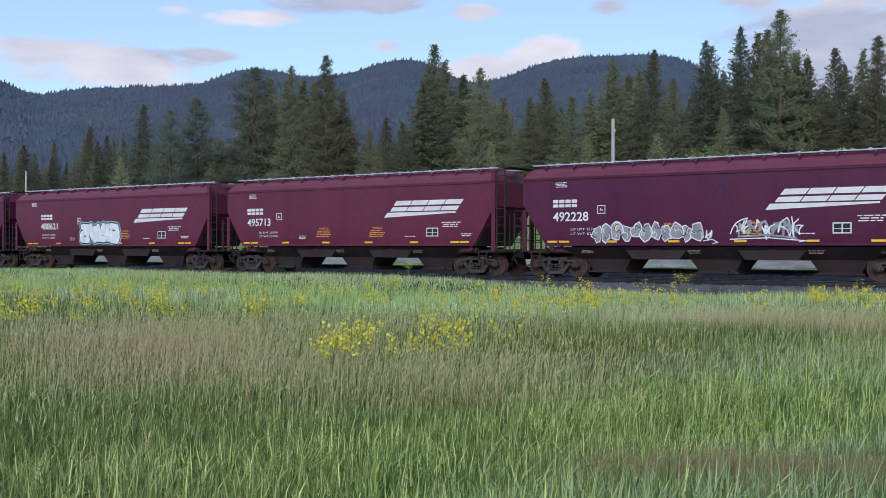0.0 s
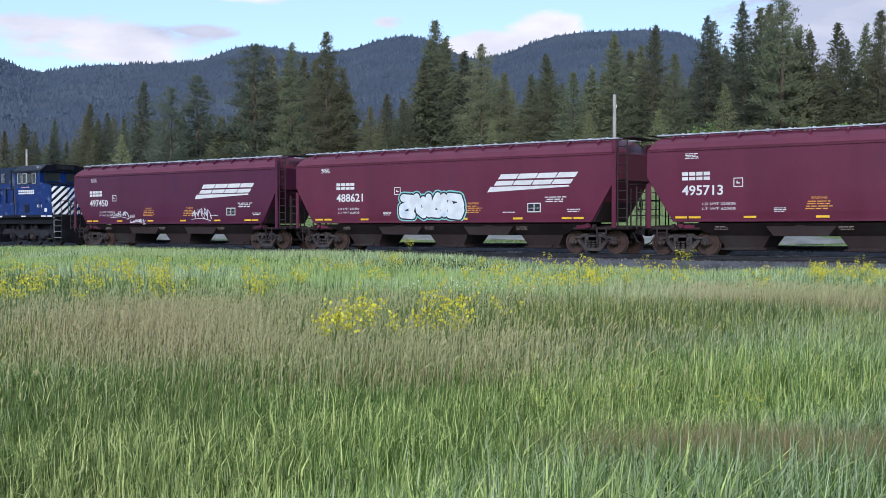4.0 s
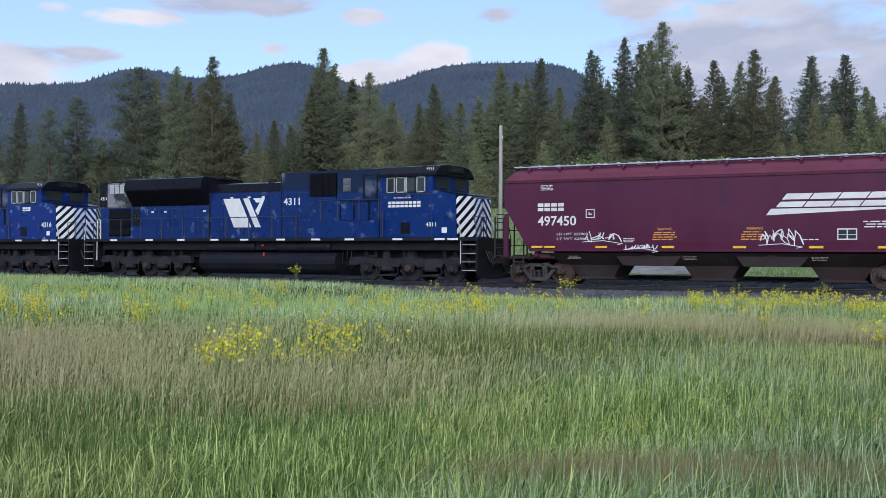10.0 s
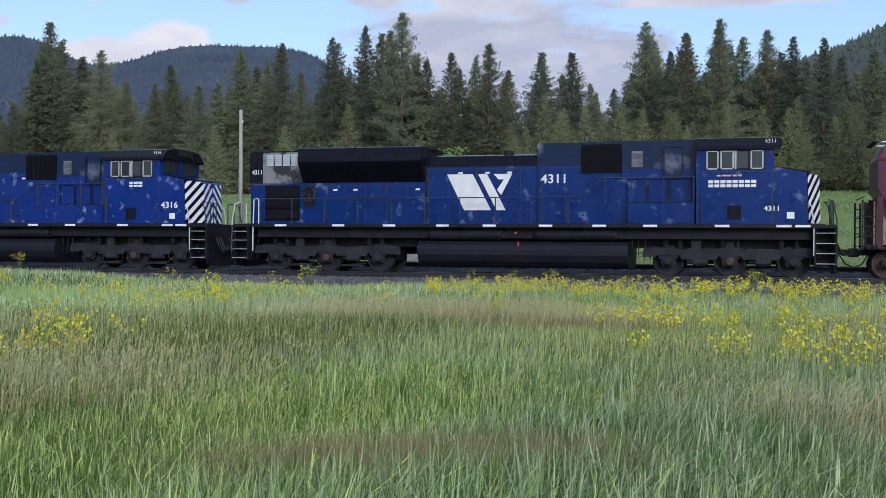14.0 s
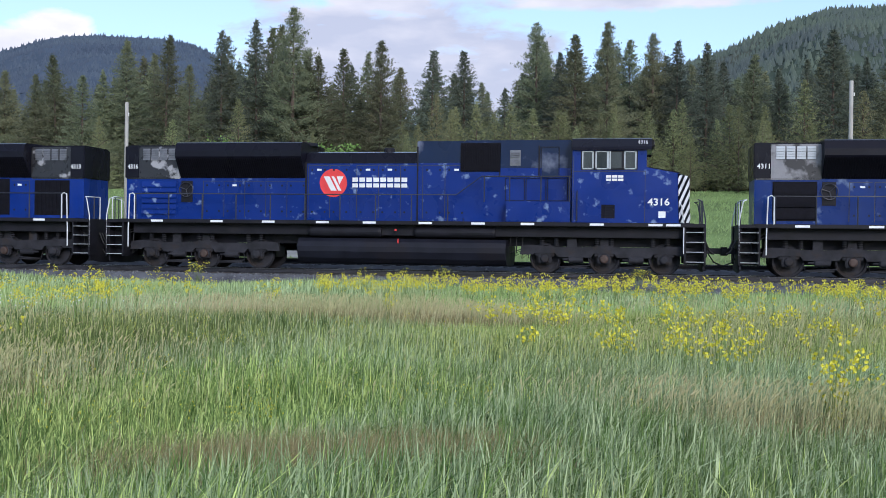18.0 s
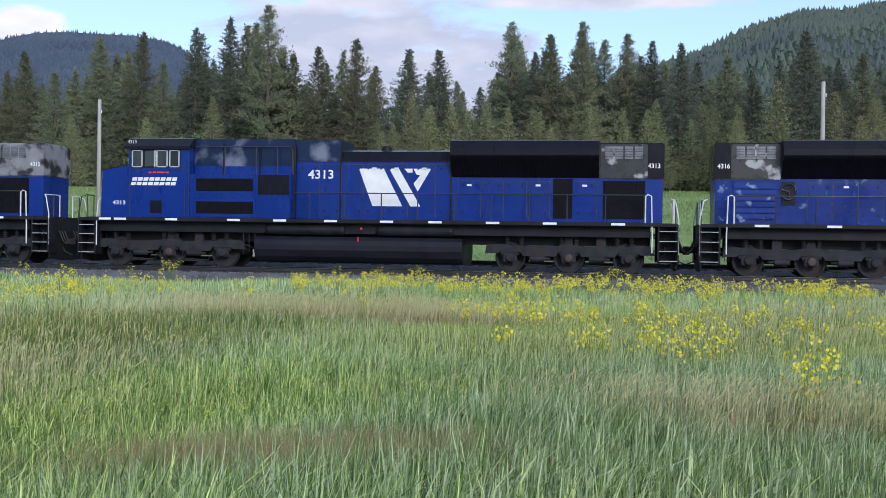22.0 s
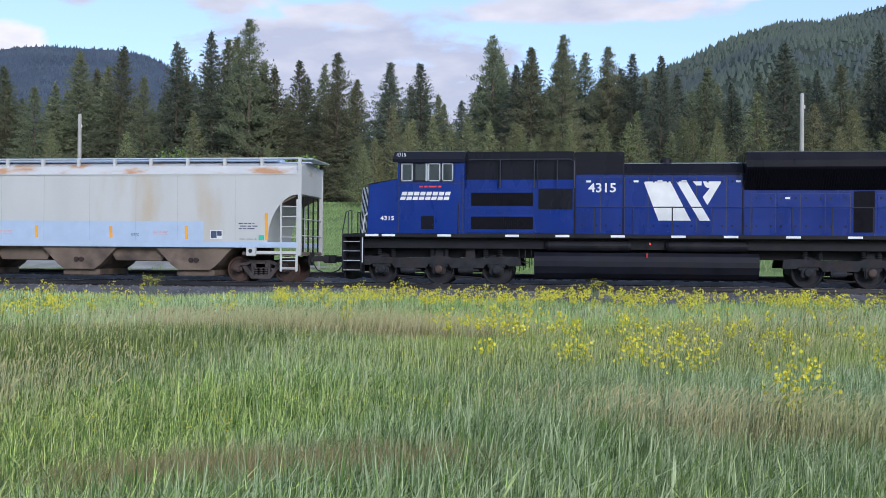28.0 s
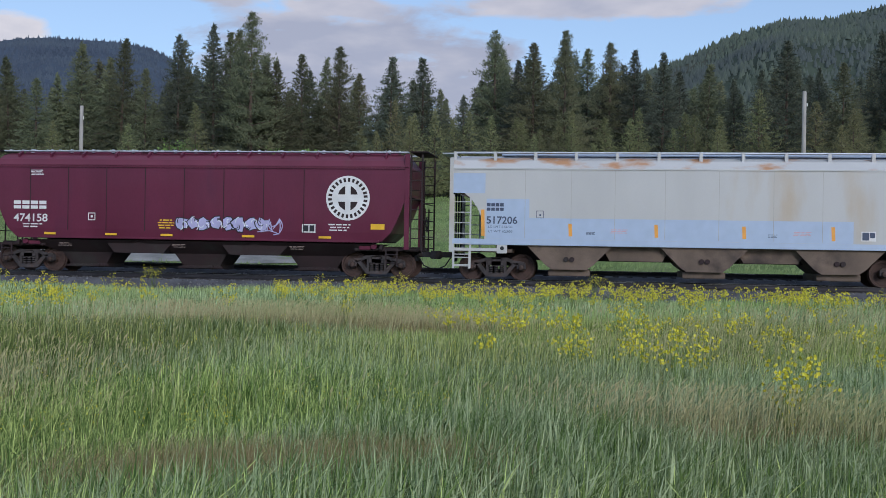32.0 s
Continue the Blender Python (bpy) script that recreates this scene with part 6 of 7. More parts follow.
    bm = bmesh.new()
    for z0, z1 in ((2.62, 3.36), (1.84, 2.56)):
        for b in ((-6.30, -3.93, z0, z0 + 0.025), (-6.30, -3.93, z1 - 0.025, z1), (-6.30, -6.275, z0, z1), (-3.955, -3.93, z0, z1)):
            box(bm, b[0], b[1], -1.556, -1.54, b[2], b[3])
    part("grille_frame", bm, blue, cabinet)
    bm = bmesh.new()
    box(bm, -3.84 + aft, -2.66 + aft, -1.556, -1.54, 2.66, 3.38, 0.005)
    part("dark_panel", bm, M_black_gloss, cabinet)
    bm = bmesh.new()
    box(bm, -2.66 + aft, -2.56 + aft, -1.10, -0.98, 1.84, 4.5)
    part("door_gap", bm, M_black, cabinet)
    bm = bmesh.new()
    box(bm, -4.64 + aft, -4.26 + aft, 0.985, 1.0, 3.80, 4.36)
    for z0 in (3.84, 4.10):
        louvre(bm, -4.61 + aft, -4.29 + aft, z0, z0 + 0.22, 1.0, 3, 0.03)
    part("louvre_panel", bm, M_louvre, upper)
    bm = bmesh.new()
    box(bm, -3.92 + aft, -2.48 + aft, 0.985, 1.03, 3.60, 4.62, 0.01)
    louvre(bm, -3.88 + aft, -2.52 + aft, 3.64, 4.58, 1.03, 22, 0.015, True)
    tagged(part("intake_screen", bm, M_grille, upper), kind="stuff")
    bm = bmesh.new()
    box(bm, -5.98 + aft, -5.40 + aft, 0.985, 1.012, 3.40, 4.44, 0.01)
    part("door", bm, M_hazed_dapple, upper)
    for x0, x1, z0, z1 in ((-6.00, -5.38, 3.38, 4.46), (-6.30, -5.62, 2.58, 3.36), (-5.54, -4.86, 2.58, 3.36), (-4.78, -4.12, 2.58, 3.36)):
        bm = bmesh.new()
        for a, b, c, e in ((x0 - 0.016, x0, z0, z1), (x1, x1 + 0.016, z0, z1), (x0, x1, z0 - 0.016, z0), (x0, x1, z1, z1 + 0.016)):
            box(bm, a + aft, b + aft, 0.985, 1.02, c, e)
        part("door_edge", bm, M_black, upper)
    # hood sections
    bm = bmesh.new()
    box(bm, -2.60 + aft, -0.90 + aft, -0.96, 0.96, 1.80, 4.69, 0.03)
    P("hood_front", bm, blue)
    bm = bmesh.new()
    box(bm, -2.62 + aft, -0.88 + aft, -0.975, 0.975, 3.88, 4.70, 0.03)
    P("hood_front_top", bm, M_black_gloss if number[-1] == "5" else M_hazed_dapple)
    bm = bmesh.new()
    box(bm, -0.90 + aft, w0r - 0.02, -0.96, 0.96, 1.80, 3.98)
    hood = P("engine_hood", bm, blue)
    bm = bmesh.new()
    prism(bm, [(-0.98, 3.90), (-0.98, 3.96), (-0.82, 4.29), (-0.4, 4.36), (0.4, 4.36), (0.82, 4.29), (0.98, 3.96), (0.98, 3.90)], -0.88 + aft, w0r - 0.02, "x")
    P("engine_roof", bm, M_black_gloss)
    bm = bmesh.new()
    lathe(bm, [(4.25, 0.22), (4.50, 0.20), (4.54, 0.16)], 12, "z", (0.6, 0.0, 0))
    box(bm, 0.1 + aft, 1.1 + aft, -0.25, 0.25, 4.2, 4.34, 0.03)
    P("exhaust_stack", bm, M_black)
    bm = bmesh.new()
    box(bm, w0r - 0.02, 10.62, -0.96, 0.96, 1.80, 3.40)
    rear = P("radiator_hood", bm, blue)
    # flared radiator wings
    bm = bmesh.new()
    prism(bm, [(-0.97, 3.36), (-1.50, 4.06), (-1.53, 4.12), (-1.53, 4.34), (-1.42, 4.62), (-1.30, 4.66), (1.30, 4.66), (1.42, 4.62), (1.53, 4.34), (1.53, 4.12), (1.50, 4.06), (0.97, 3.36)], w0r, 8.42, "x")
    wing = P("radiator_wing", bm, M_black_gloss)
    for s in (-1, 1):
        bm = bmesh.new()
        for k in range(60):
            x = w0r + 0.10 + k * (0.0855 - (0.0056 if seen > 0 else 0.0))
            prism(bm, [(s * 0.985, 3.37), (s * 1.508, 4.055), (s * 1.530, 4.045), (s * 1.007, 3.36)], x, x + 0.03, "x")
        tagged(part("radiator_screen", bm, M_grille, wing), kind="stuff")
    for k in range(3):
        bm = bmesh.new()
        lathe(bm, [(4.60, 0.72), (4.72, 0.70), (4.73, 0.0)], 20, "z", (4.1 + k * 1.7, 0, 0))
        part("radiator_fan", bm, M_black, wing)
    bm = bmesh.new()
    box(bm, 8.42, 10.62, -1.02, 1.02, 3.32, 4.54, 0.04)
    back = P("rear_housing", bm, M_patchy if number[-1] in "15" else M_patchy_dark)
    bm = bmesh.new()
    box(bm, 8.40, 10.64, -0.9, 0.9, 4.50, 4.60, 0.03)
    box(bm, 10.06, 10.66, -1.03, 1.03, 3.34, 4.55, 0.03)
    part("rear_cap", bm, M_patchy if number[-1] == "5" else M_black_gloss, back)
    for s in (-1, 1):
        y = s * 0.96
        yy = s * 1.022
        bm = bmesh.new()
        for k in range(4):
            louvre(bm, 8.62 + k * 0.34, 8.90 + k * 0.34, 4.02, 4.46, yy, 5, 0.03)
        part("rear_louvre", bm, M_frame if number[-1] == "1" else M_louvre, back)
        # big grille of the dynamic brake or air intake
        bm = bmesh.new()
        if style == "worn":
            box(bm, 8.56, 10.02, min(y, y + s * 0.012), max(y, y + s * 0.012), 1.92, 3.26)
            louvre(bm, 8.60, 9.98, 1.98, 3.22, y + s * 0.012, 6 if number[-1] == "6" else 3, 0.05)
            part("intake_louvre", bm, blue if number[-1] == "6" else M_grille, rear)
        else:
            box(bm, 8.56, 10.02, min(y, y + s * 0.012), max(y, y + s * 0.012), 1.92, 3.26)
            louvre(bm, 8.58, 10.0, 1.94, 3.24, y + s * 0.012, 9, 0.015, True)
            part("intake_grille", bm, M_grille, rear)
        bm = bmesh.new()
        if style == "worn":
            box(bm, 7.95, 8.40, min(y, y + s * 0.02), max(y, y + s * 0.02), 2.45, 3.25, 0.005)
            part("dark_hatch", bm, M_black, rear)
            bm = bmesh.new()
            for a in range(14):
                p, q = a * math.pi / 7, (a + 1) * math.pi / 7
                tube(bm, [(8.17 + 0.27 * math.cos(p), y + s * 0.10, 2.92 + 0.27 * math.sin(p)), (8.17 + 0.27 * math.cos(q), y + s * 0.10, 2.92 + 0.27 * math.sin(q))], 0.018, 5)
            for a in (0.3, 2.4, 4.5):
                tube(bm, [(8.17, y + s * 0.08, 2.92), (8.17 + 0.27 * math.cos(a), y + s * 0.10, 2.92 + 0.27 * math.sin(a))], 0.014, 5)
            part("hand_brake_wheel", bm, M_handrail, rear)
        else:
            box(bm, 6.82, 7.50, min(y, y + s * 0.014), max(y, y + s * 0.014), 1.92, 3.32)
            part("dark_hatch", bm, M_grille, rear)
        # access doors, latches and small labels along the hood
        r = random.Random(int(number) + s)
        for k in range(13):
            x = -2.45 + k * 0.82 + (0.2 if k > 4 else 0)
            if x > 8.2 or (style != "worn" and 6.5 < x < 7.5) or (style == "worn" and x > 7.4):
                continue
            top = 3.80 if x < 3.0 else 3.22
            bm = bmesh.new()
            box(bm, x + 0.746, x + 0.768, min(y, y + s * 0.007), max(y, y + s * 0.007), 1.90, top + 0.03)
            box(bm, x, x + 0.746, min(y, y + s * 0.007), max(y, y + s * 0.007), top + 0.006, top + 0.026)
            part("door_seam", bm, M_handrail, hood if x < 3 else rear)
            bm = bmesh.new()
            box(bm, x, x + 0.74, min(y, y + s * 0.012), max(y, y + s * 0.012), 1.92, top, 0.004)
            d = part("access_door", bm, blue, hood if x < 3 else rear)
            for z in (2.12, top - 0.14):
                for u in (0.12, 0.60):
                    bm = bmesh.new()
                    box(bm, x + u - 0.03, x + u + 0.03, min(y, y + s * 0.03), max(y, y + s * 0.03), z - 0.035, z + 0.035)
                    part("latch", bm, M_black, d)
            if r.random() < 0.6:
                decal(d, "label_sticker", [rect(x + 0.25, x + 0.42, top - 0.17, top - 0.10)], M_tape, y=y + s * 0.016)
        bm = bmesh.new()
        box(bm, w0r - 0.06, w0r, min(y, y + s * 0.04), max(y, y + s * 0.04), 1.82, 3.95)
        box(bm, -0.93 + aft, -0.88 + aft, min(y, y + s * 0.03), max(y, y + s * 0.03), 1.82, 4.5)
        part("hood_seam", bm, M_black, hood)
        # walkway handrail
        top = [(-2.50 if s < 0 else -2.2, s * 1.50, 2.74), (10.02, s * 1.50, 2.74)]
        if s > 0:
            top = [(-6.3, s * 1.50, 3.40), (-3.1, s * 1.50, 3.40), (-2.2, s * 1.50, 2.74), (10.02, s * 1.50, 2.74)]
        rail_bar(lo, top, 0.021, M_handrail, "handrail")
        for k in range(10):
            x = -1.9 + k * 1.32
            rail_bar(lo, [(x, s * 1.50, 1.78), (x, s * 1.50, 2.74)], 0.024, M_handrail, "stanchion")
        if s > 0:
            for x in (-6.2, -5.2, -4.1, -3.2):
                rail_bar(lo, [(x, s * 1.50, 2.50), (x, s * 1.50, 3.40)], 0.024, M_handrail, "stanchion")
        else:
            rail_bar(lo, [(-6.3, s * 1.30, 4.42), (-2.75, s * 1.30, 4.42), (-2.62, s * 1.30, 4.36), (-2.60, s * 1.30, 3.42)], 0.024, M_handrail, "handrail")
            for x in (-5.2, -4.0, -3.2):
                rail_bar(lo, [(x, s * 1.30, 3.40), (x, s * 1.30, 4.42)], 0.022, M_handrail, "stanchion")
        rail_bar(lo, [(10.02, s * 1.52, 1.75), (10.02, s * 1.52, 2.70), (10.10, s * 1.52, 2.76), (10.22, s * 1.52, 2.72), (10.26, s * 1.52, 1.4), (10.26, s * 1.52, 0.75)], 0.024, M_handwhite, "step_handrail")
        rail_bar(lo, [(-10.10, s * 1.50, 0.75), (-10.10, s * 1.50, 1.75), (-10.02, s * 1.54, 2.4), (-9.92, s * 1.55, 2.5)], 0.022, M_handwhite, "step_handrail")
        # white tape along the sill
        for x in (-9.75, -9.15, -7.15, -4.75, -3.0, -1.1, 0.95, 2.7, 4.75, 6.75, 9.1):
            decal(lo, "reflective_tape", [rect(x - 0.24, x + 0.24, 1.69, 1.77)], M_tape, y=s * 1.554)
        # fuel tank, air reservoirs and underfloor gear
        bm = bmesh.new()
        lathe(bm, [(-3.6, 0.0), (-3.6, 0.15), (-3.5, 0.19), (-0.75, 0.19), (-0.65, 0.15), (-0.65, 0.0)], 16, "x", (0, s * 1.22, 1.40))
        P("air_reservoir", bm, M_black)
        bm = bmesh.new()
        lathe(bm, [(0.55, 0.0), (0.55, 0.15), (0.65, 0.19), (3.2, 0.19), (3.3, 0.15), (3.3, 0.0)], 16, "x", (0, s * 1.22, 1.40))
        P("air_reservoir", bm, M_black)
        bm = bmesh.new()
        box(bm, -0.035, 0.035, min(s * 1.40, s * 1.46), max(s * 1.40, s * 1.46), 1.44, 1.51)
        P("fuel_cut_off", bm, M_red, "small red fuel cut-off")
        bm = bmesh.new()
        box(bm, -0.12, -0.085, min(s * 1.42, s * 1.505), max(s * 1.42, s * 1.505), 1.0, 1.16)
        P("fuel_filler", bm, M_red, "small red fuel gauge and cut-off")
        for e in (-1, 1):
            # end steps: side plates, treads
            xe = 10.45 if e > 0 else -10.12
            bm = bmesh.new()
            for a, c, ya, yb in ((0.0, 0.06, 0.95, 1.52), (0.66, 0.72, 0.95, 1.52), (0.06, 0.66, 0.93, 0.98)):
                box(bm, min(xe + e * a, xe + e * c), max(xe + e * a, xe + e * c), min(s * ya, s * yb), max(s * ya, s * yb), 0.40, 1.74)
                P("step_plate", bm, M_black)
                bm = bmesh.new()
            bm.free()
            for k in range(4):
                bm = bmesh.new()
                z = 0.48 + k * 0.34
                box(bm, min(xe + e * 0.06, xe + e * 0.66), max(xe + e * 0.06, xe + e * 0.66), min(s * 1.1, s * 1.55), max(s * 1.1, s * 1.55), z - 0.010, z + 0.010)
                P("step_tread", bm, M_frame)
            rail_bar(lo, [(xe + e * 0.70, s * 1.50, 0.7), (xe + e * 0.70, s * 1.50, 1.9), (xe + e * 0.58, s * 1.50, 2.55), (xe + e * 0.45, s * 1.35, 2.62), (xe + e * 0.60, s * 0.5, 2.62), (xe + e * 0.60, s * 0.5, 1.75)], 0.022, M_handrail if e < 0 else M_handwhite, "end_handrail")
            rail_bar(lo, [(xe + e * 0.62, s * 1.0, 1.75), (xe + e * 0.62, s * 1.0, 2.60)], 0.022, M_handrail, "stanchion")
            for k in range(3):
                yy0 = s * (0.35 + 0.2 * k)
                rail_bar(lo, [(xe + e * 0.72, yy0, 1.25), (xe + e * 0.90, yy0, 0.85), (xe + e * 1.04, yy0, 0.75)], 0.025, M_rubber, "air_hose")
    bm = bmesh.new()
    prism(bm, [(-0.95, 0.22), (-1.18, 0.28), (-1.38, 0.44), (-1.49, 0.68), (-1.49, 0.86), (-1.42, 1.04), (-1.28, 1.16), (1.28, 1.16), (1.42, 1.04), (1.49, 0.86), (1.49, 0.68), (1.38, 0.44), (1.18, 0.28), (0.95, 0.22)], -3.98, 3.66, "x")
    tank = P("fuel_tank", bm, M_tank)
    for e, pe in ((-1, -10.80), (1, 11.12)):
        bm = bmesh.new()
        box(bm, min(10.45 * e, pe), max(10.45 * e, pe), -1.52, 1.52, 1.66, 1.78, 0.01)
        P("end_platform", bm, M_black)
        bm = bmesh.new()
        prism(bm, [(-1.35, 0.22), (-1.45, 1.66), (1.45, 1.66), (1.35, 0.22), (0.5, 0.12), (-0.5, 0.12)], pe - 0.06 * e, pe, "x")
        P("pilot", bm, M_black)
        coupler(lo, 11.52 * e, e)
        loco_truck(lo, 7.4 * e, sign)
    # markings on the side that is seen
    s = seen
    yh, yc = s * 0.976, s * 1.557
    if s < 0:
        lettering(lo, "cab_number", number, -9.45, 2.26, 0.50, 0.15, M_decal, y=s * 1.550, bold=0.016)
        word_blocks(lo, "brand_word", -8.74, 2.98, 1.78, 0.29, 8, M_decal, y=yc, slant=0.08, gap=0.18)
        bars(lo, "brand_line", -8.15, 3.36, 0.9, 0.12, 1, M_red, y=yc, seed=2)
        lettering(hood, "hood_number", number, -2.13, 3.28, 0.96, 0.33, M_decal, y=yh, bold=0.016)
        lettering(back, "rear_number", number, 10.1, 3.70, 0.42, 0.17, M_decal, y=s * 1.036, bold=0.016)
        ox = -0.22
        W = [[(ox, 3.66), (ox + 0.92, 3.66), (ox + 1.62, 2.30), (ox + 0.52, 2.30)], [(ox + 1.12, 3.66), (ox + 1.48, 3.66), (ox + 2.28, 2.30), (ox + 1.92, 2.30)],
             [(ox + 2.02, 3.66), (ox + 2.66, 3.66), (ox + 2.18, 2.84), (ox + 2.02, 3.12), (ox + 2.26, 3.42), (ox + 2.12, 3.46)], [(ox + 1.68, 3.66), (ox + 1.98, 3.66), (ox + 1.98, 3.52), (ox + 1.80, 3.52)]]
        decal(hood, "slanted_device", W, M_decal, y=yh)
    else:
        if number[-1] == "6":
            lettering(lo, "cab_number", number, -8.87, 2.40, 0.74, 0.25, M_decal, y=s * 1.557, bold=0.02)
            word_blocks(lo, "brand_word", -7.42 - 0.62, 3.24, 0.62, 0.20, 3, M_decal, y=yc, gap=0.15)
            ring = [(2.47 + 0.52 * math.cos(a), 3.18 + 0.52 * math.sin(a)) for a in np.linspace(0, 2 * math.pi, 33)[:-1]]
            decal(hood, "round_red_device", [ring], M_red, y=yh)
            V = [[(2.84, 3.42), (2.62, 3.42), (2.34, 2.90), (2.56, 2.90)], [(2.54, 3.42), (2.44, 3.42), (2.16, 2.90), (2.28, 2.90)], [(2.34, 3.42), (2.08, 3.42), (2.24, 3.12)]]
            decal(hood, "slanted_device", V, M_decal, y=s * 0.980)
            word_blocks(hood, "brand_word", -0.30, 3.02, 2.1, 0.36, 8, M_decal, y=yh, gap=0.2)
        else:
            lettering(lo, "cab_number", number, -8.50, 2.24, 0.48, 0.17, M_decal, y=s * 1.557, bold=0.016)
            word_blocks(lo, "brand_word", -8.25, 3.04, 1.6, 0.24, 8, M_decal, y=yc, slant=-0.0, gap=0.18)
            bars(lo, "brand_line", -7.9, 3.34, 0.95, 0.12, 1, M_red_faint, y=yc, seed=2)
            lettering(hood, "hood_number", number, -0.80, 3.26, 0.90, 0.33, M_decal, y=yh, bold=0.016)
            ox = 2.70
            W = [[(ox, 3.62), (ox - 0.98, 3.62), (ox - 1.68, 2.30), (ox - 0.66, 2.30)], [(ox - 1.18, 3.62), (ox - 1.52, 3.62), (ox - 2.22, 2.30), (ox - 1.88, 2.30)],
                 [(ox - 1.76, 3.62), (ox - 2.46, 3.62), (ox - 2.05, 2.84), (ox - 1.90, 3.05), (ox - 2.15, 3.42), (ox - 1.95, 3.42)]]
            decal(hood, "slanted_device", W, M_decal, y=yh)
        lettering(back, "rear_number", number, 10.55, 3.70, 0.42, 0.17, M_decal, y=s * 1.036, bold=0.016)
        decal(lo, "white_placard", [rect(-9.48, -9.24, 1.98, 2.20)], M_tape, y=s * 1.548)
    return lo


# gloss black broken by pale grey patches
M_patchy_dark = surf("patchy_gloss_black", (0.022, 0.022, 0.026), 0.3, var=0.3, scale=2.0, tint=(0.34, 0.34, 0.36), tint_at=0.58, tint_width=0.06, tint_scale=1.5)

# ---- the train: place of each vehicle along the track at the start, and its turn ----
SPEED = 5.664
TRAIN = []
car = maroon_hopper("maroon covered hopper car with silver graffiti along its side", "492228", 7.93, "slope", M_maroon_b)
chunk_piece(car, -4.75, -0.25, 1.38, 2.16, 11, M_silver, M_spray, M_maroon_dark, 31)
tag(car, 0.9, 3.5, 1.5, 2.2, 6, M_spray, 41, 0.05)
tag(car, 1.2, 3.2, 1.6, 2.1, 5, M_silver, 43, 0.08)
tag(car, -0.1, 0.35, 1.45, 1.85, 2, M_spray, 44, 0.045)
TRAIN.append((car, -15.2, 0))
car = maroon_hopper("clean maroon covered hopper car with white lettering", "495713", 7.93, "slope", M_maroon)
TRAIN.append((car, -32.44, 0))
car = maroon_hopper("maroon covered hopper car with a white and teal graffiti piece", "488621", 8.37, "slope", M_maroon, -5.84, 2.80, -2.45)
graffiti(car, -2.15, 1.30, 1.36, 2.56, (0, 1, 2, 3), M_spray, M_outline, M_teal, 5, 0.62)
TRAIN.append((car, -50.06, 0))
car = maroon_hopper("maroon covered hopper car with small white scribbled tags", "497450", 7.93, "slope", M_maroon_b)
tag(car, -4.6, -3.1, 1.62, 1.98, 5, M_spray, 7)
tag(car, -2.95, -1.75, 1.34, 1.5, 6, M_spray, 8, 0.03)
tag(car, 1.95, 3.3, 1.5, 2.0, 6, M_spray, 9)
TRAIN.append((car, -67.6, 0))
TRAIN.append((locomotive("worn dark blue diesel locomotive with a striped nose", "4311", -1, M_blue_worn_dapple, 1, "worn"), -87.6, 180))
TRAIN.append((locomotive("blue diesel locomotive with a round red emblem on its hood", "4316", -1, M_blue_worn_dapple_b, 1, "worn"), -110.68, 180))
TRAIN.append((locomotive("bright blue diesel locomotive with slanted white device and grilles", "4313", 1, M_blue, -1, "clean"), -133.68, 0))
TRAIN.append((locomotive("bright blue diesel locomotive coupled ahead of a white hopper car", "4315", 1, M_blue, -1, "clean"), -156.85, 0))
TRAIN.append((white_hopper("rust-stained white covered hopper car with brown outlet bays"), -177.85, 0))
car = maroon_hopper("maroon covered hopper car with a round white emblem and lilac graffiti", "474158", 7.93, "round", M_maroon)
chunk_piece(car, -0.7, 2.8, 1.52, 2.16, 8, M_lilac, M_outline, M_spray, 61)
tag(car, 2.5, 3.2, 1.6, 2.1, 3, M_lilac, 62, 0.04)
TRAIN.append((car, -195.9, 0))

# ---- meadow grass ----
def sector(n, r0, r1, az0=-24, az1=62, ymax=36.6):
    """Points of the plan between two distances, in front of the track bed."""
    out = np.zeros((0, 2))
    while len(out) < n:
        rr = np.sqrt(rng.uniform(r0 ** 2, r1 ** 2, n))
        aa = np.radians(rng.uniform(az0, az1, n))
        p = np.stack([-np.sin(aa) * rr, np.cos(aa) * rr], 1)
        out = np.concatenate([out, p[p[:, 1] < ymax]])
    return out[:n]


def patches(p, s, seed):
    """Smooth noise of the plan, about 0 to 1."""
    r = np.random.default_rng(seed)
    v = np.zeros(len(p))
    for k in range(5):
        a = r.uniform(0, 6.28)
        f = s * r.uniform(0.6, 1.8)
        v += np.sin(f * (p[:, 0] * math.cos(a) + p[:, 1] * math.sin(a)) + r.uniform(0, 6.28) + 1.3 * np.sin(f * 0.7 * (p[:, 1] - p[:, 0])))
    return np.clip(0.5 + v / 6, 0, 1)


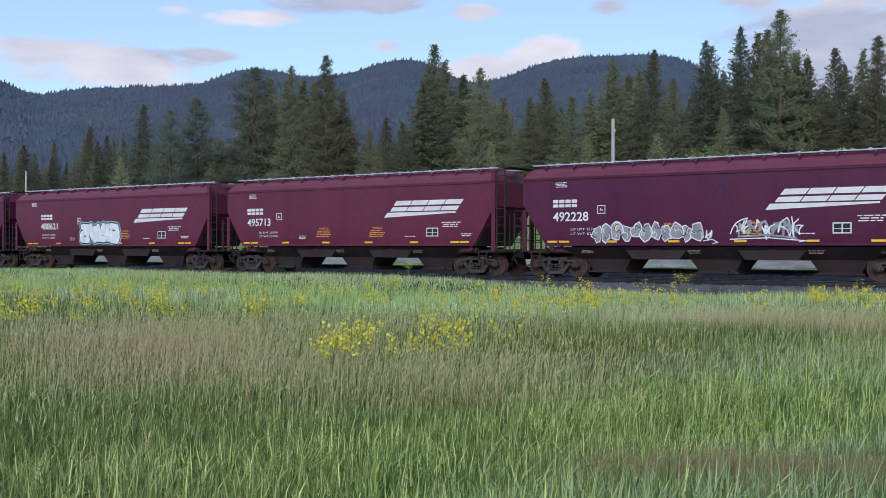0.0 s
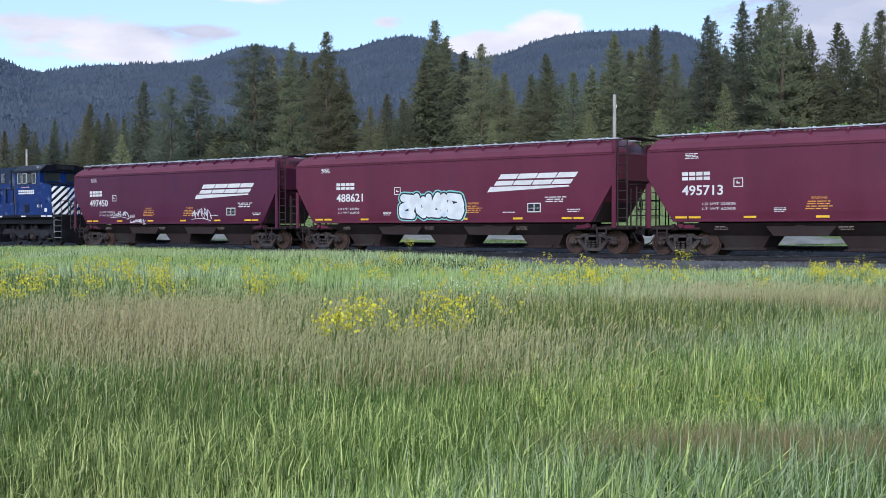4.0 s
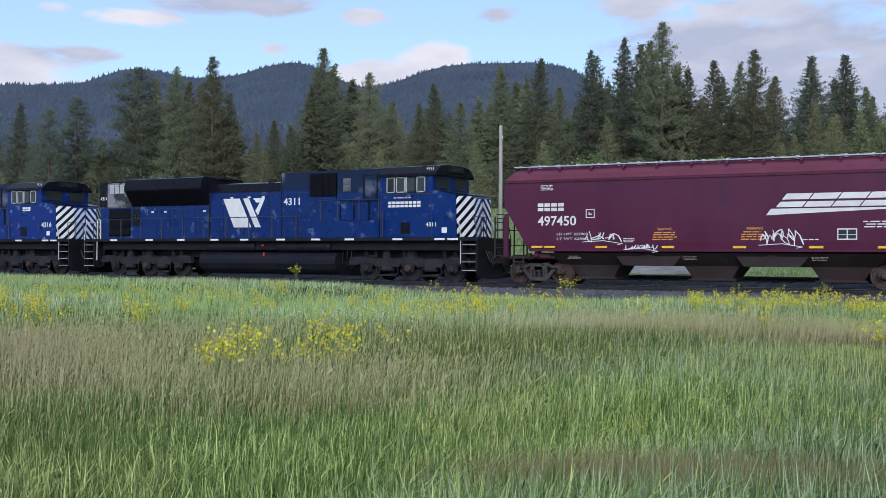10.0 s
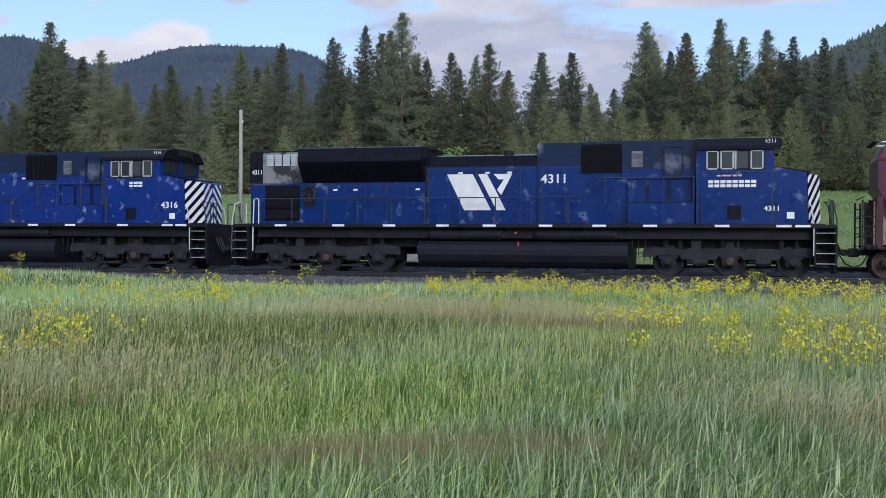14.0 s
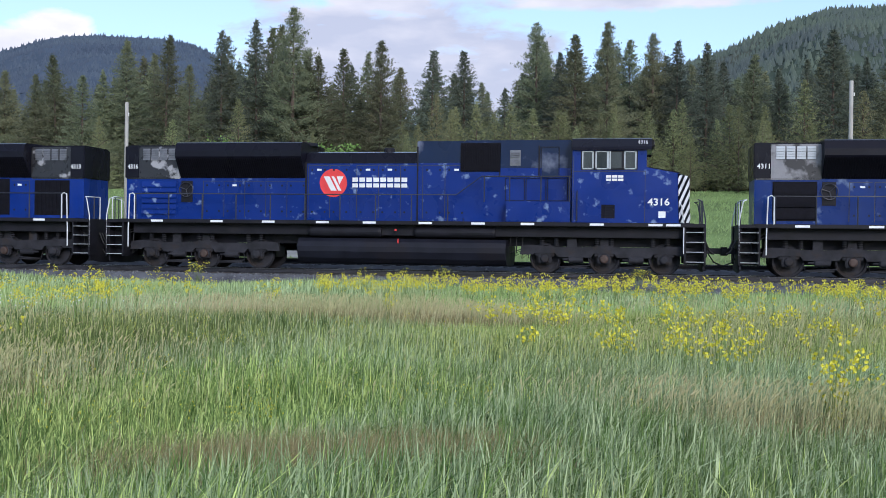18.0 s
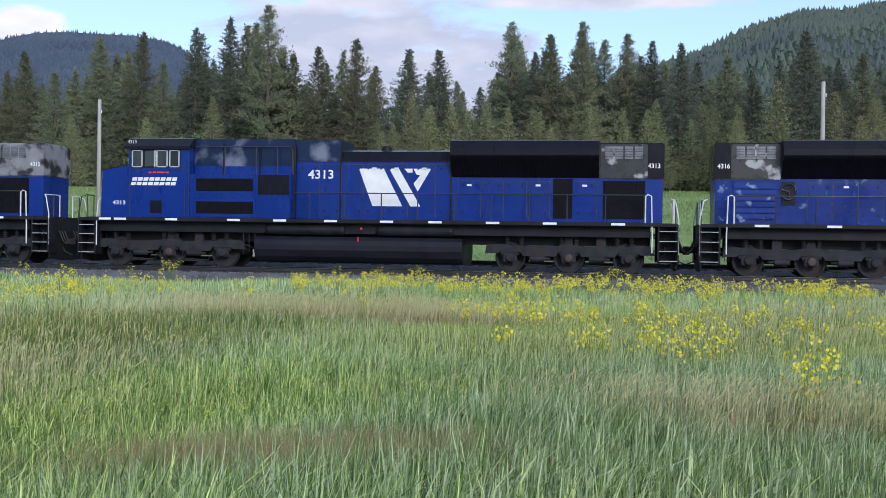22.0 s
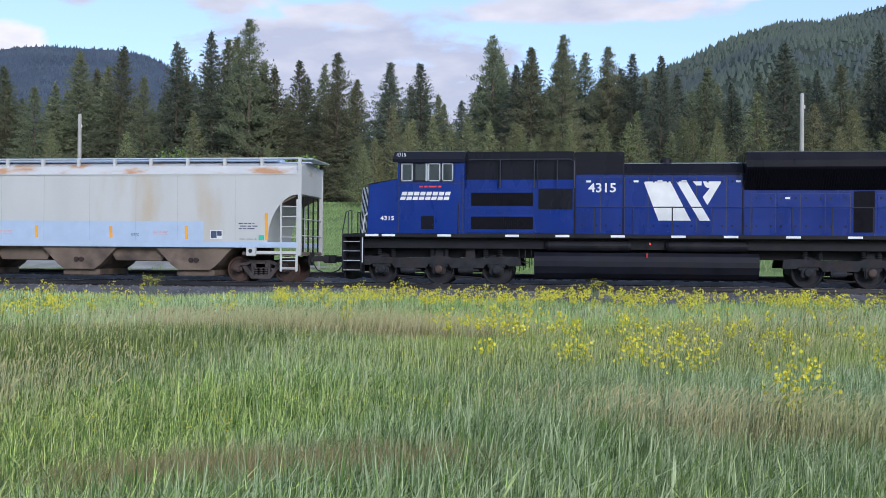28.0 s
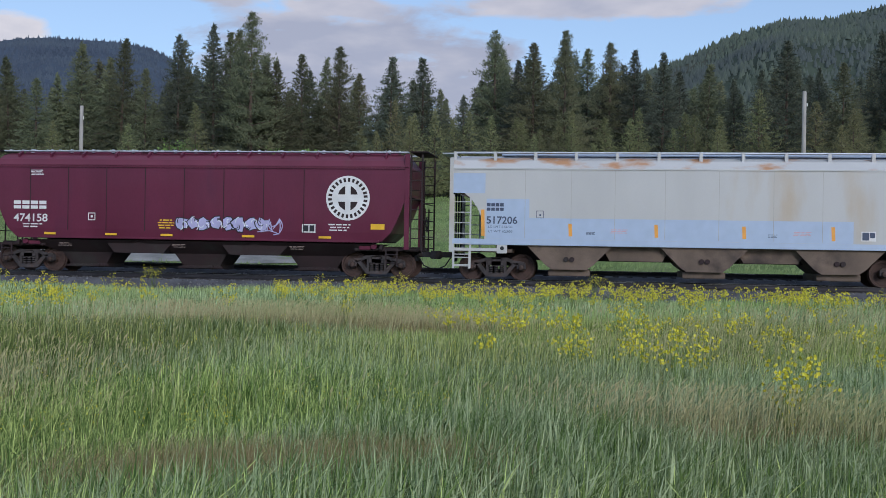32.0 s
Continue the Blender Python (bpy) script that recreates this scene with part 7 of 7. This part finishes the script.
def blades(p, height, width, bend, material, name, label, fine=False):
    """Curved pointed blades: two quads' worth of strip and a tip."""
    n = len(p)
    z = ground_z(p[:, 0], p[:, 1]) - 0.02
    a = rng.uniform(0, 2 * math.pi, n)
    wind = np.array([0.30, -0.05])
    dirv = np.stack([np.cos(a), np.sin(a)], 1) * rng.uniform(0.3, 1.0, n)[:, None] + wind
    b = rng.uniform(0, math.pi, n)
    sd = np.stack([np.cos(b), np.sin(b), np.zeros(n)], 1) * (width / 2)[:, None]
    base = np.stack([p[:, 0], p[:, 1], z], 1)
    lean = np.concatenate([dirv * (height * bend)[:, None], np.zeros((n, 1))], 1)
    up = np.array([0, 0, 1.0])
    mid = base + lean * 0.28 + up * (height * 0.58)[:, None]
    tip = base + lean + up * (height * (1 - 0.35 * bend))[:, None]
    V = np.stack([base - sd, base + sd, mid + sd * 0.8, mid - sd * 0.8, tip], 1).reshape(-1, 3)
    k = (np.arange(n) * 5)[:, None]
    F = np.concatenate([k + np.array([[0, 1, 2]]), k + np.array([[0, 2, 3]]), k + np.array([[3, 2, 4]])], 0)
    if fine:          # one narrow triangle a blade
        V = np.stack([base - sd, base + sd, tip], 1).reshape(-1, 3)
        F = np.arange(n * 3).reshape(n, 3)
    return tagged(sheet(name, V, F, material), label, "grass", kind="stuff")


def seed_heads(p, stem_h, size, name, label):
    """Feathery plumes on thin stems: two crossed lozenges each, nodding with the wind."""
    n = len(p)
    z = ground_z(p[:, 0], p[:, 1])
    base = np.stack([p[:, 0], p[:, 1], z], 1)
    up = np.array([0, 0, 1.0])
    lean = np.stack([rng.normal(0.12, 0.10, n), rng.normal(0, 0.09, n), np.zeros(n)], 1) * stem_h[:, None]
    neck = base + lean + up * stem_h[:, None]
    tip = neck + lean * rng.uniform(0.3, 1.0, (n, 1)) + up * (size * rng.uniform(0.7, 1.0, n))[:, None]
    b = rng.uniform(0, math.pi, n)
    sd = np.stack([np.cos(b), np.sin(b), np.zeros(n)], 1)
    se = np.stack([-np.sin(b), np.cos(b), np.zeros(n)], 1)
    w = (size * rng.uniform(0.08, 0.15, n))[:, None]
    mid = neck * 0.6 + tip * 0.4
    st = 0.0014 + 0.0001 * np.linalg.norm(p, axis=1)[:, None]
    V = np.stack([base, neck - sd * st, neck + sd * st, mid - sd * w, mid + sd * w, mid - se * w, mid + se * w, neck, tip], 1).reshape(-1, 3)
    k = (np.arange(n) * 9)[:, None]
    F = np.concatenate([k + np.array([f]) for f in ([0, 2, 1], [7, 4, 3], [3, 4, 8], [7, 6, 5], [5, 6, 8])], 0)
    return tagged(sheet(name, V, F, M_seed), label, "grass", kind="stuff")


# stretches of reddish dry grass: x, y, half sizes, blades
RED = [(-2.3, 6.5, 0.75, 0.5, 9000), (-1.3, 6.9, 0.5, 0.35, 4000), (1.5, 8.7, 1.3, 0.35, 3000), (-9.2, 8.6, 2.8, 2.2, 5500), (-7.0, 9.4, 1.7, 1.4, 2500), (-6.0, 20.2, 2.2, 1.0, 4500), (-3.6, 20.4, 1.8, 0.7, 2600), (-12.5, 10.5, 2.0, 1.6, 4500)]


def red_at(p):
    return sum(np.exp(-((p[:, 0] - x) / (1.3 * a)) ** 2 - ((p[:, 1] - y) / (1.3 * b)) ** 2) for x, y, a, b, n in RED)


def meadow(n, r0, r1, hlow, hvar, scale, seed, w0, w1, bend, names, ymax=37.25, fine=False):
    """One ring of the meadow: two kinds of grass in drifts, and blades darkened like shaded gaps."""
    p = sector(n, r0, r1, ymax=ymax)
    tuft = sector(n // 13, r0, r1, ymax=ymax)           # most blades stand in tufts
    own = rng.random(n) < 0.66
    p[own] = (tuft[rng.integers(0, len(tuft), n)] + rng.normal(0, 0.04 + 0.004 * r0, (n, 2)))[own]
    p[:, 1] = np.minimum(p[:, 1], ymax)
    h = (hlow + hvar * patches(p, scale, seed)) * rng.uniform(0.45, 1.2, len(p))
    h *= 1 - 0.33 * np.clip(red_at(p), 0, 1)
    h *= 1 - 0.22 * smoothstep(31, 35, p[:, 1])
    furrow = np.exp(-((p[:, 1] - 27.2 - 0.5 * np.sin(p[:, 0] * 0.5)) / 0.45) ** 2) * smoothstep(-21, -16, p[:, 0]) * (1 - smoothstep(-6, -2, p[:, 0]))
    h *= 1 - 0.7 * furrow
    mix = patches(p, 0.35, seed + 20) + rng.normal(0, 0.16, len(p)) > 0.52
    deep = rng.random(len(p)) < (0.15 if r0 < 10 else 0.04) + (0.42 if r0 < 10 else 0.47) * (1 - smoothstep(-7, -2, p[:, 0])) * (1 - smoothstep(14, 24, p[:, 1])) + 0.2 * (patches(p, 0.5, seed + 40) > 0.6)
    for sel, mat, (name, label) in ((mix & ~deep, M_grass_blue, names[0]), (~mix & ~deep, M_grass_back if fine else M_grass, names[1]), (deep, M_grass_gap_dark, names[2])):
        q = p[sel]
        blades(q, h[sel], rng.uniform(w0, w1, len(q)), rng.uniform(bend[0], bend[1], len(q)) ** 1.3, mat, name, label, fine)


meadow(150000, 4.6, 12.5, 0.33, 0.32, 0.6, 1, 0.004, 0.016, (0.10, 0.95), (("blue_grass_near", "tall bluish green meadow grass leaning in the wind"), ("grass_near", "tall green meadow grass leaning in the wind"), ("deep_grass_near", "tall meadow grass darkened to stand in for shaded gaps")))
meadow(150000, 12.5, 23, 0.26, 0.22, 0.4, 2, 0.007, 0.017, (0.05, 0.7), (("blue_grass_middle", "bluish green meadow grass"), ("grass_middle", "green meadow grass with drier patches"), ("deep_grass_middle", "meadow grass darkened to stand in for shaded gaps, in drifts")))
meadow(190000, 23, 80, 0.30, 0.18, 0.3, 3, 0.018, 0.040, (0.05, 0.6), (("blue_grass_by_the_track", "bluish green meadow grass near the track"), ("grass_by_the_track", "green meadow grass up to the stone shoulder"), ("deep_grass_by_the_track", "darkened green grass in drifts near the track")), fine=True)
# the meadow goes on round and behind the viewer
pb = np.stack([rng.uniform(-34, 34, 30000), rng.uniform(-30, 22, 30000)], 1)
rb, ab = np.hypot(pb[:, 0], pb[:, 1]), np.degrees(np.arctan2(-pb[:, 0], pb[:, 1]))
pb = pb[(rb > 0.7) & ((rb < 4.3) | (ab < -23) | (ab > 61))]
blades(pb, rng.uniform(0.25, 0.55, len(pb)), rng.uniform(0.02, 0.05, len(pb)), rng.uniform(0.1, 0.6, len(pb)), M_grass, "grass_around", "green meadow grass round the viewpoint")
# far meadow on the slope behind the tracks
ps = np.stack([rng.uniform(-130, 38, 150000), rng.uniform(47.8, 88, 150000)], 1)
ps = ps[(abs(ps[:, 1] - 55.4 - 0.5 * np.sin(ps[:, 0] * 0.13)) > 1.5) | (ps[:, 0] > -14) | (rng.random(len(ps)) < 0.03)]
ps = ps[ps[:, 1] > 48.2]
blades(ps, rng.uniform(0.15, 0.34, len(ps)), rng.uniform(0.06, 0.13, len(ps)), rng.uniform(0.3, 0.9, len(ps)), M_fargrass, "grass_on_slope", "light green grass on the slope below the forest", True)
# seed heads, thick in some stretches
ph = sector(90000, 5, 27)
rh = np.linalg.norm(ph, axis=1)
dry = patches(ph, 0.28, 5)
dry = dry - 0.05 * smoothstep(-9, -5, ph[:, 0]) + 0.50 * np.exp(-((ph[:, 0] + 11) / 6) ** 2 - ((ph[:, 1] - 12) / 4) ** 2) - 0.13 * smoothstep(-9, -5, ph[:, 0]) + 0.25 * np.exp(-((ph[:, 0] - 1.6) / 2.0) ** 2 - ((ph[:, 1] - 9.0) / 0.7) ** 2)
keep = rng.random(len(ph)) < np.clip(dry * 0.9 - 0.45, 0.03, 0.34)
keep &= (rh > 9.0) | (rng.random(len(ph)) < 0.20)
ph, rh = ph[keep], rh[keep]
pr = np.concatenate([np.stack([rng.normal(x, a * 0.8, n), rng.normal(y, b * 0.8, n)], 1) for x, y, a, b, n in RED])
dr = np.hypot(pr[:, 0], pr[:, 1])
thin = (rng.random(len(pr)) < 0.55) | (dr < 7.6)
blades(pr[thin], rng.uniform(0.26, 0.52, thin.sum()), rng.uniform(0.003, 0.006, thin.sum()) * (0.5 + dr[thin] / 12), rng.uniform(0.2, 0.9, thin.sum()), M_redgrass, "red_grass", "patches of reddish brown dry grass in the meadow")
pp = pr[~thin]
ph = np.concatenate([ph, pp[np.hypot(pp[:, 0], pp[:, 1]) > 5.2]])
rh = np.linalg.norm(ph, axis=1)
low = np.where(rh < 8.5, 0.62, 1.0)        # the brown patches near the viewer are short
seed_heads(ph, rng.uniform(0.28, 0.54, len(ph)) * low, rng.uniform(0.035, 0.09, len(ph)) * low * (0.85 + 0.012 * rh), "seed_heads", "tan and reddish grass seed heads above the meadow")


# ---- yellow mustard ----
def mustard(n_stalk, height, spread, seed, petal=0.012):
    """Arrays of one plant: stalk quads and blossom quads about the origin."""
    r = np.random.default_rng(seed)
    SV, BV, LV = [], [], []
    for k in range(n_stalk):
        a, q = r.uniform(0, 6.28), r.uniform(0.1, 1.0) * spread
        h = height * r.uniform(0.65, 1.05)
        top = np.array([q * math.cos(a), q * math.sin(a), h])
        mid = top * np.array([0.45, 0.45, 0.55])
        sd = np.array([math.sin(a), -math.cos(a), 0]) * 0.004
        SV += [(-sd, sd, mid + sd, mid - sd), (mid - sd, mid + sd, top + sd * 0.6, top - sd * 0.6)]
        for j in range(int(r.integers(5, 10))):
            t = r.uniform(0.84, 1.03)
            c = top * np.array([t, t, t]) + r.normal(0, 0.040, 3)
            for _ in range(2):
                u = r.normal(0, 1, 3)
                u /= np.linalg.norm(u)
                v = np.cross(u, r.normal(0, 1, 3))
                v /= np.linalg.norm(v)
                e = r.uniform(0.7, 1.35) * petal
                BV.append((c - u * e - v * e, c + u * e - v * e, c + u * e + v * e, c - u * e + v * e))
        for j in range(3):
            c = top * r.uniform(0.2, 0.7)
            u = r.normal(0, 1, 3) * (1, 1, 0.3)
            u /= np.linalg.norm(u)
            v = np.array([-u[1], u[0], 0.0]) * 0.15
            l = r.uniform(0.05, 0.11)
            LV.append((c, c + (u * 0.5 + v) * l, c + u * l, c + (u * 0.5 - v) * l))
    return np.array(SV + LV), np.array(BV)


def quads_ob(name, Q, mat, parent=None):
    Q = np.asarray(Q)
    return sheet(name, Q.reshape(-1, 3), np.arange(len(Q) * 4).reshape(-1, 4), mat, parent)


def at_angle(az, el, ztop):
    d = (EYE[2] - ztop) / math.tan(radians(-el))
    return -d * math.sin(radians(az)), d * math.cos(radians(az))


KINDS = []
for k, (n, h, sp) in enumerate(((13, 0.84, 0.30), (21, 0.84, 0.44), (8, 0.78, 0.20))):
    ob = thing("mustard_plant", "yellow flowering mustard plant in the meadow grass", "flower", "mustard plants")
    S, B = mustard(n, h, sp, 50 + k, 0.011)
    quads_ob("stalk", S, M_stalk, ob)
    quads_ob("blossom", B, M_petal, ob)
    KINDS.append(ob)
CLUMPS = [(39.6, -3.75, 1), (35.2, -3.85, 1), (34.6, -4.1, 0), (41.5, -4.4, 0), (36.3, -4.0, 2), (38.3, -1.7, 1), (30.3, -2.4, 0), (20.0, -1.15, 1), (0.25, -1.42, 1), (10.4, -1.45, 0), (35.9, -1.1, 0), (13.2, -2.6, 2),
          (-4.0, -4.5, 0), (-10.1, -5.6, 0), (-9.4, -5.9, 2), (1.05, -4.1, 0), (-2.2, -4.2, 0), (-5.2, -4.3, 2), (29.0, -2.6, 0), (45.0, -2.6, 1), (56.0, -2.0, 1), (50.0, -2.2, 0), (43.2, -2.2, 0), (27.4, -2.2, 0)]
for i, (az, el, k) in enumerate(CLUMPS):
    x, y = at_angle(az, el, 0.16)
    y = min(y, 36.4)
    m = pose(x, y, float(ground_z(x, y)), 0, 0, 67 * i)
    if i < 3:
        k = i
        KINDS[k].matrix_basis = m
    else:
        copy_thing(KINDS[k], m)
# drifts of mustard, too many to count
SQ, BQ = [], []
var = [mustard(n, h, sp, 70 + j, 0.0125) for j, (n, h, sp) in enumerate(((4, 0.64, 0.24), (5, 0.72, 0.3), (3, 0.58, 0.2), (6, 0.76, 0.36)))]
sprig = mustard(1, 0.46, 0.06, 77, 0.0045)
spots = []
for n, az0, az1, d0, d1 in ((60, 9, 17, 27, 36), (70, 45, 59, 20, 36), (40, 28, 46, 20, 36), (28, 14, 30, 22, 36), (12, -15, 6, 12, 20), (8, 32, 43, 12, 17)):
    for _ in range(n):
        a, d = radians(rng.uniform(az0, az1)), rng.uniform(d0, d1)
        x, y = -d * math.sin(a), d * math.cos(a)
        if y < 36.3:
            spots.append((x, y))
for _ in range(680):
    a, e = radians(rng.uniform(-17, 9)), rng.uniform(1.45, 3.1)
    d = 0.87 / math.tan(radians(e))
    if rng.random() < 0.10 + 0.80 * (e < 2.0):
        spots.append((-d * math.sin(a), min(36.3, d * math.cos(a))))
for _ in range(260):          # single small plants all over the middle of the meadow
    a, d = radians(rng.uniform(-17, 32)), rng.uniform(8.5, 21)
    spots.append((-d * math.sin(a), d * math.cos(a), 1))
for i, (x, y, *single) in enumerate(spots):
    c, s_ = math.cos(i * 1.7), math.sin(i * 1.7)
    R3 = np.array([[c, -s_, 0], [s_, c, 0], [0, 0, 1.0]])
    o = np.array([x, y, float(ground_z(x, y))])
    S, B = sprig if single else var[i % 4]
    SQ.append(S @ R3.T + o)
    BQ.append(B @ R3.T + o)
tagged(quads_ob("mustard_stalks", np.concatenate(SQ), M_stalk), "thin green stalks of mustard in the grass", "flowers", kind="stuff")
tagged(quads_ob("mustard_blossoms", np.concatenate(BQ), M_petal), "drifts of small yellow mustard blossoms", "flowers", kind="stuff")
# a patch of small white flowers
c = np.stack([rng.normal(-12.5, 1.6, 160), rng.normal(19.0, 1.2, 160)], 1)
c = np.concatenate([c, ground_z(c[:, 0], c[:, 1])[:, None] + rng.uniform(0.38, 0.5, (160, 1))], 1)
Q = c[:, None] + np.array([(-1, 0, -1), (1, 0, -1), (1, 0, 1), (-1, 0, 1)])[None] * 0.010
tagged(quads_ob("white_blossoms", Q, M_white), "small white blossoms among the grass", "flowers", kind="stuff")


# ---- motion ----
def motions():
    """The train rolls past at an even speed; every wheelset turns with it."""
    for ob, s, turn in TRAIN:
        walk(ob, [(t, pose(s + SPEED * t, TRACK_Y, 0, 0, 0, turn)) for t in (0.0, 8.0, 16.0, 24.0, 32.0)])
    for ob, r, sign, at in WHEELSETS:
        step = math.degrees(SPEED * 0.1 / r) * sign
        walk(ob, [(k / 10, pose(*at) @ Matrix.Rotation(radians(step * k), 4, "Y")) for k in range(321)])


motions()
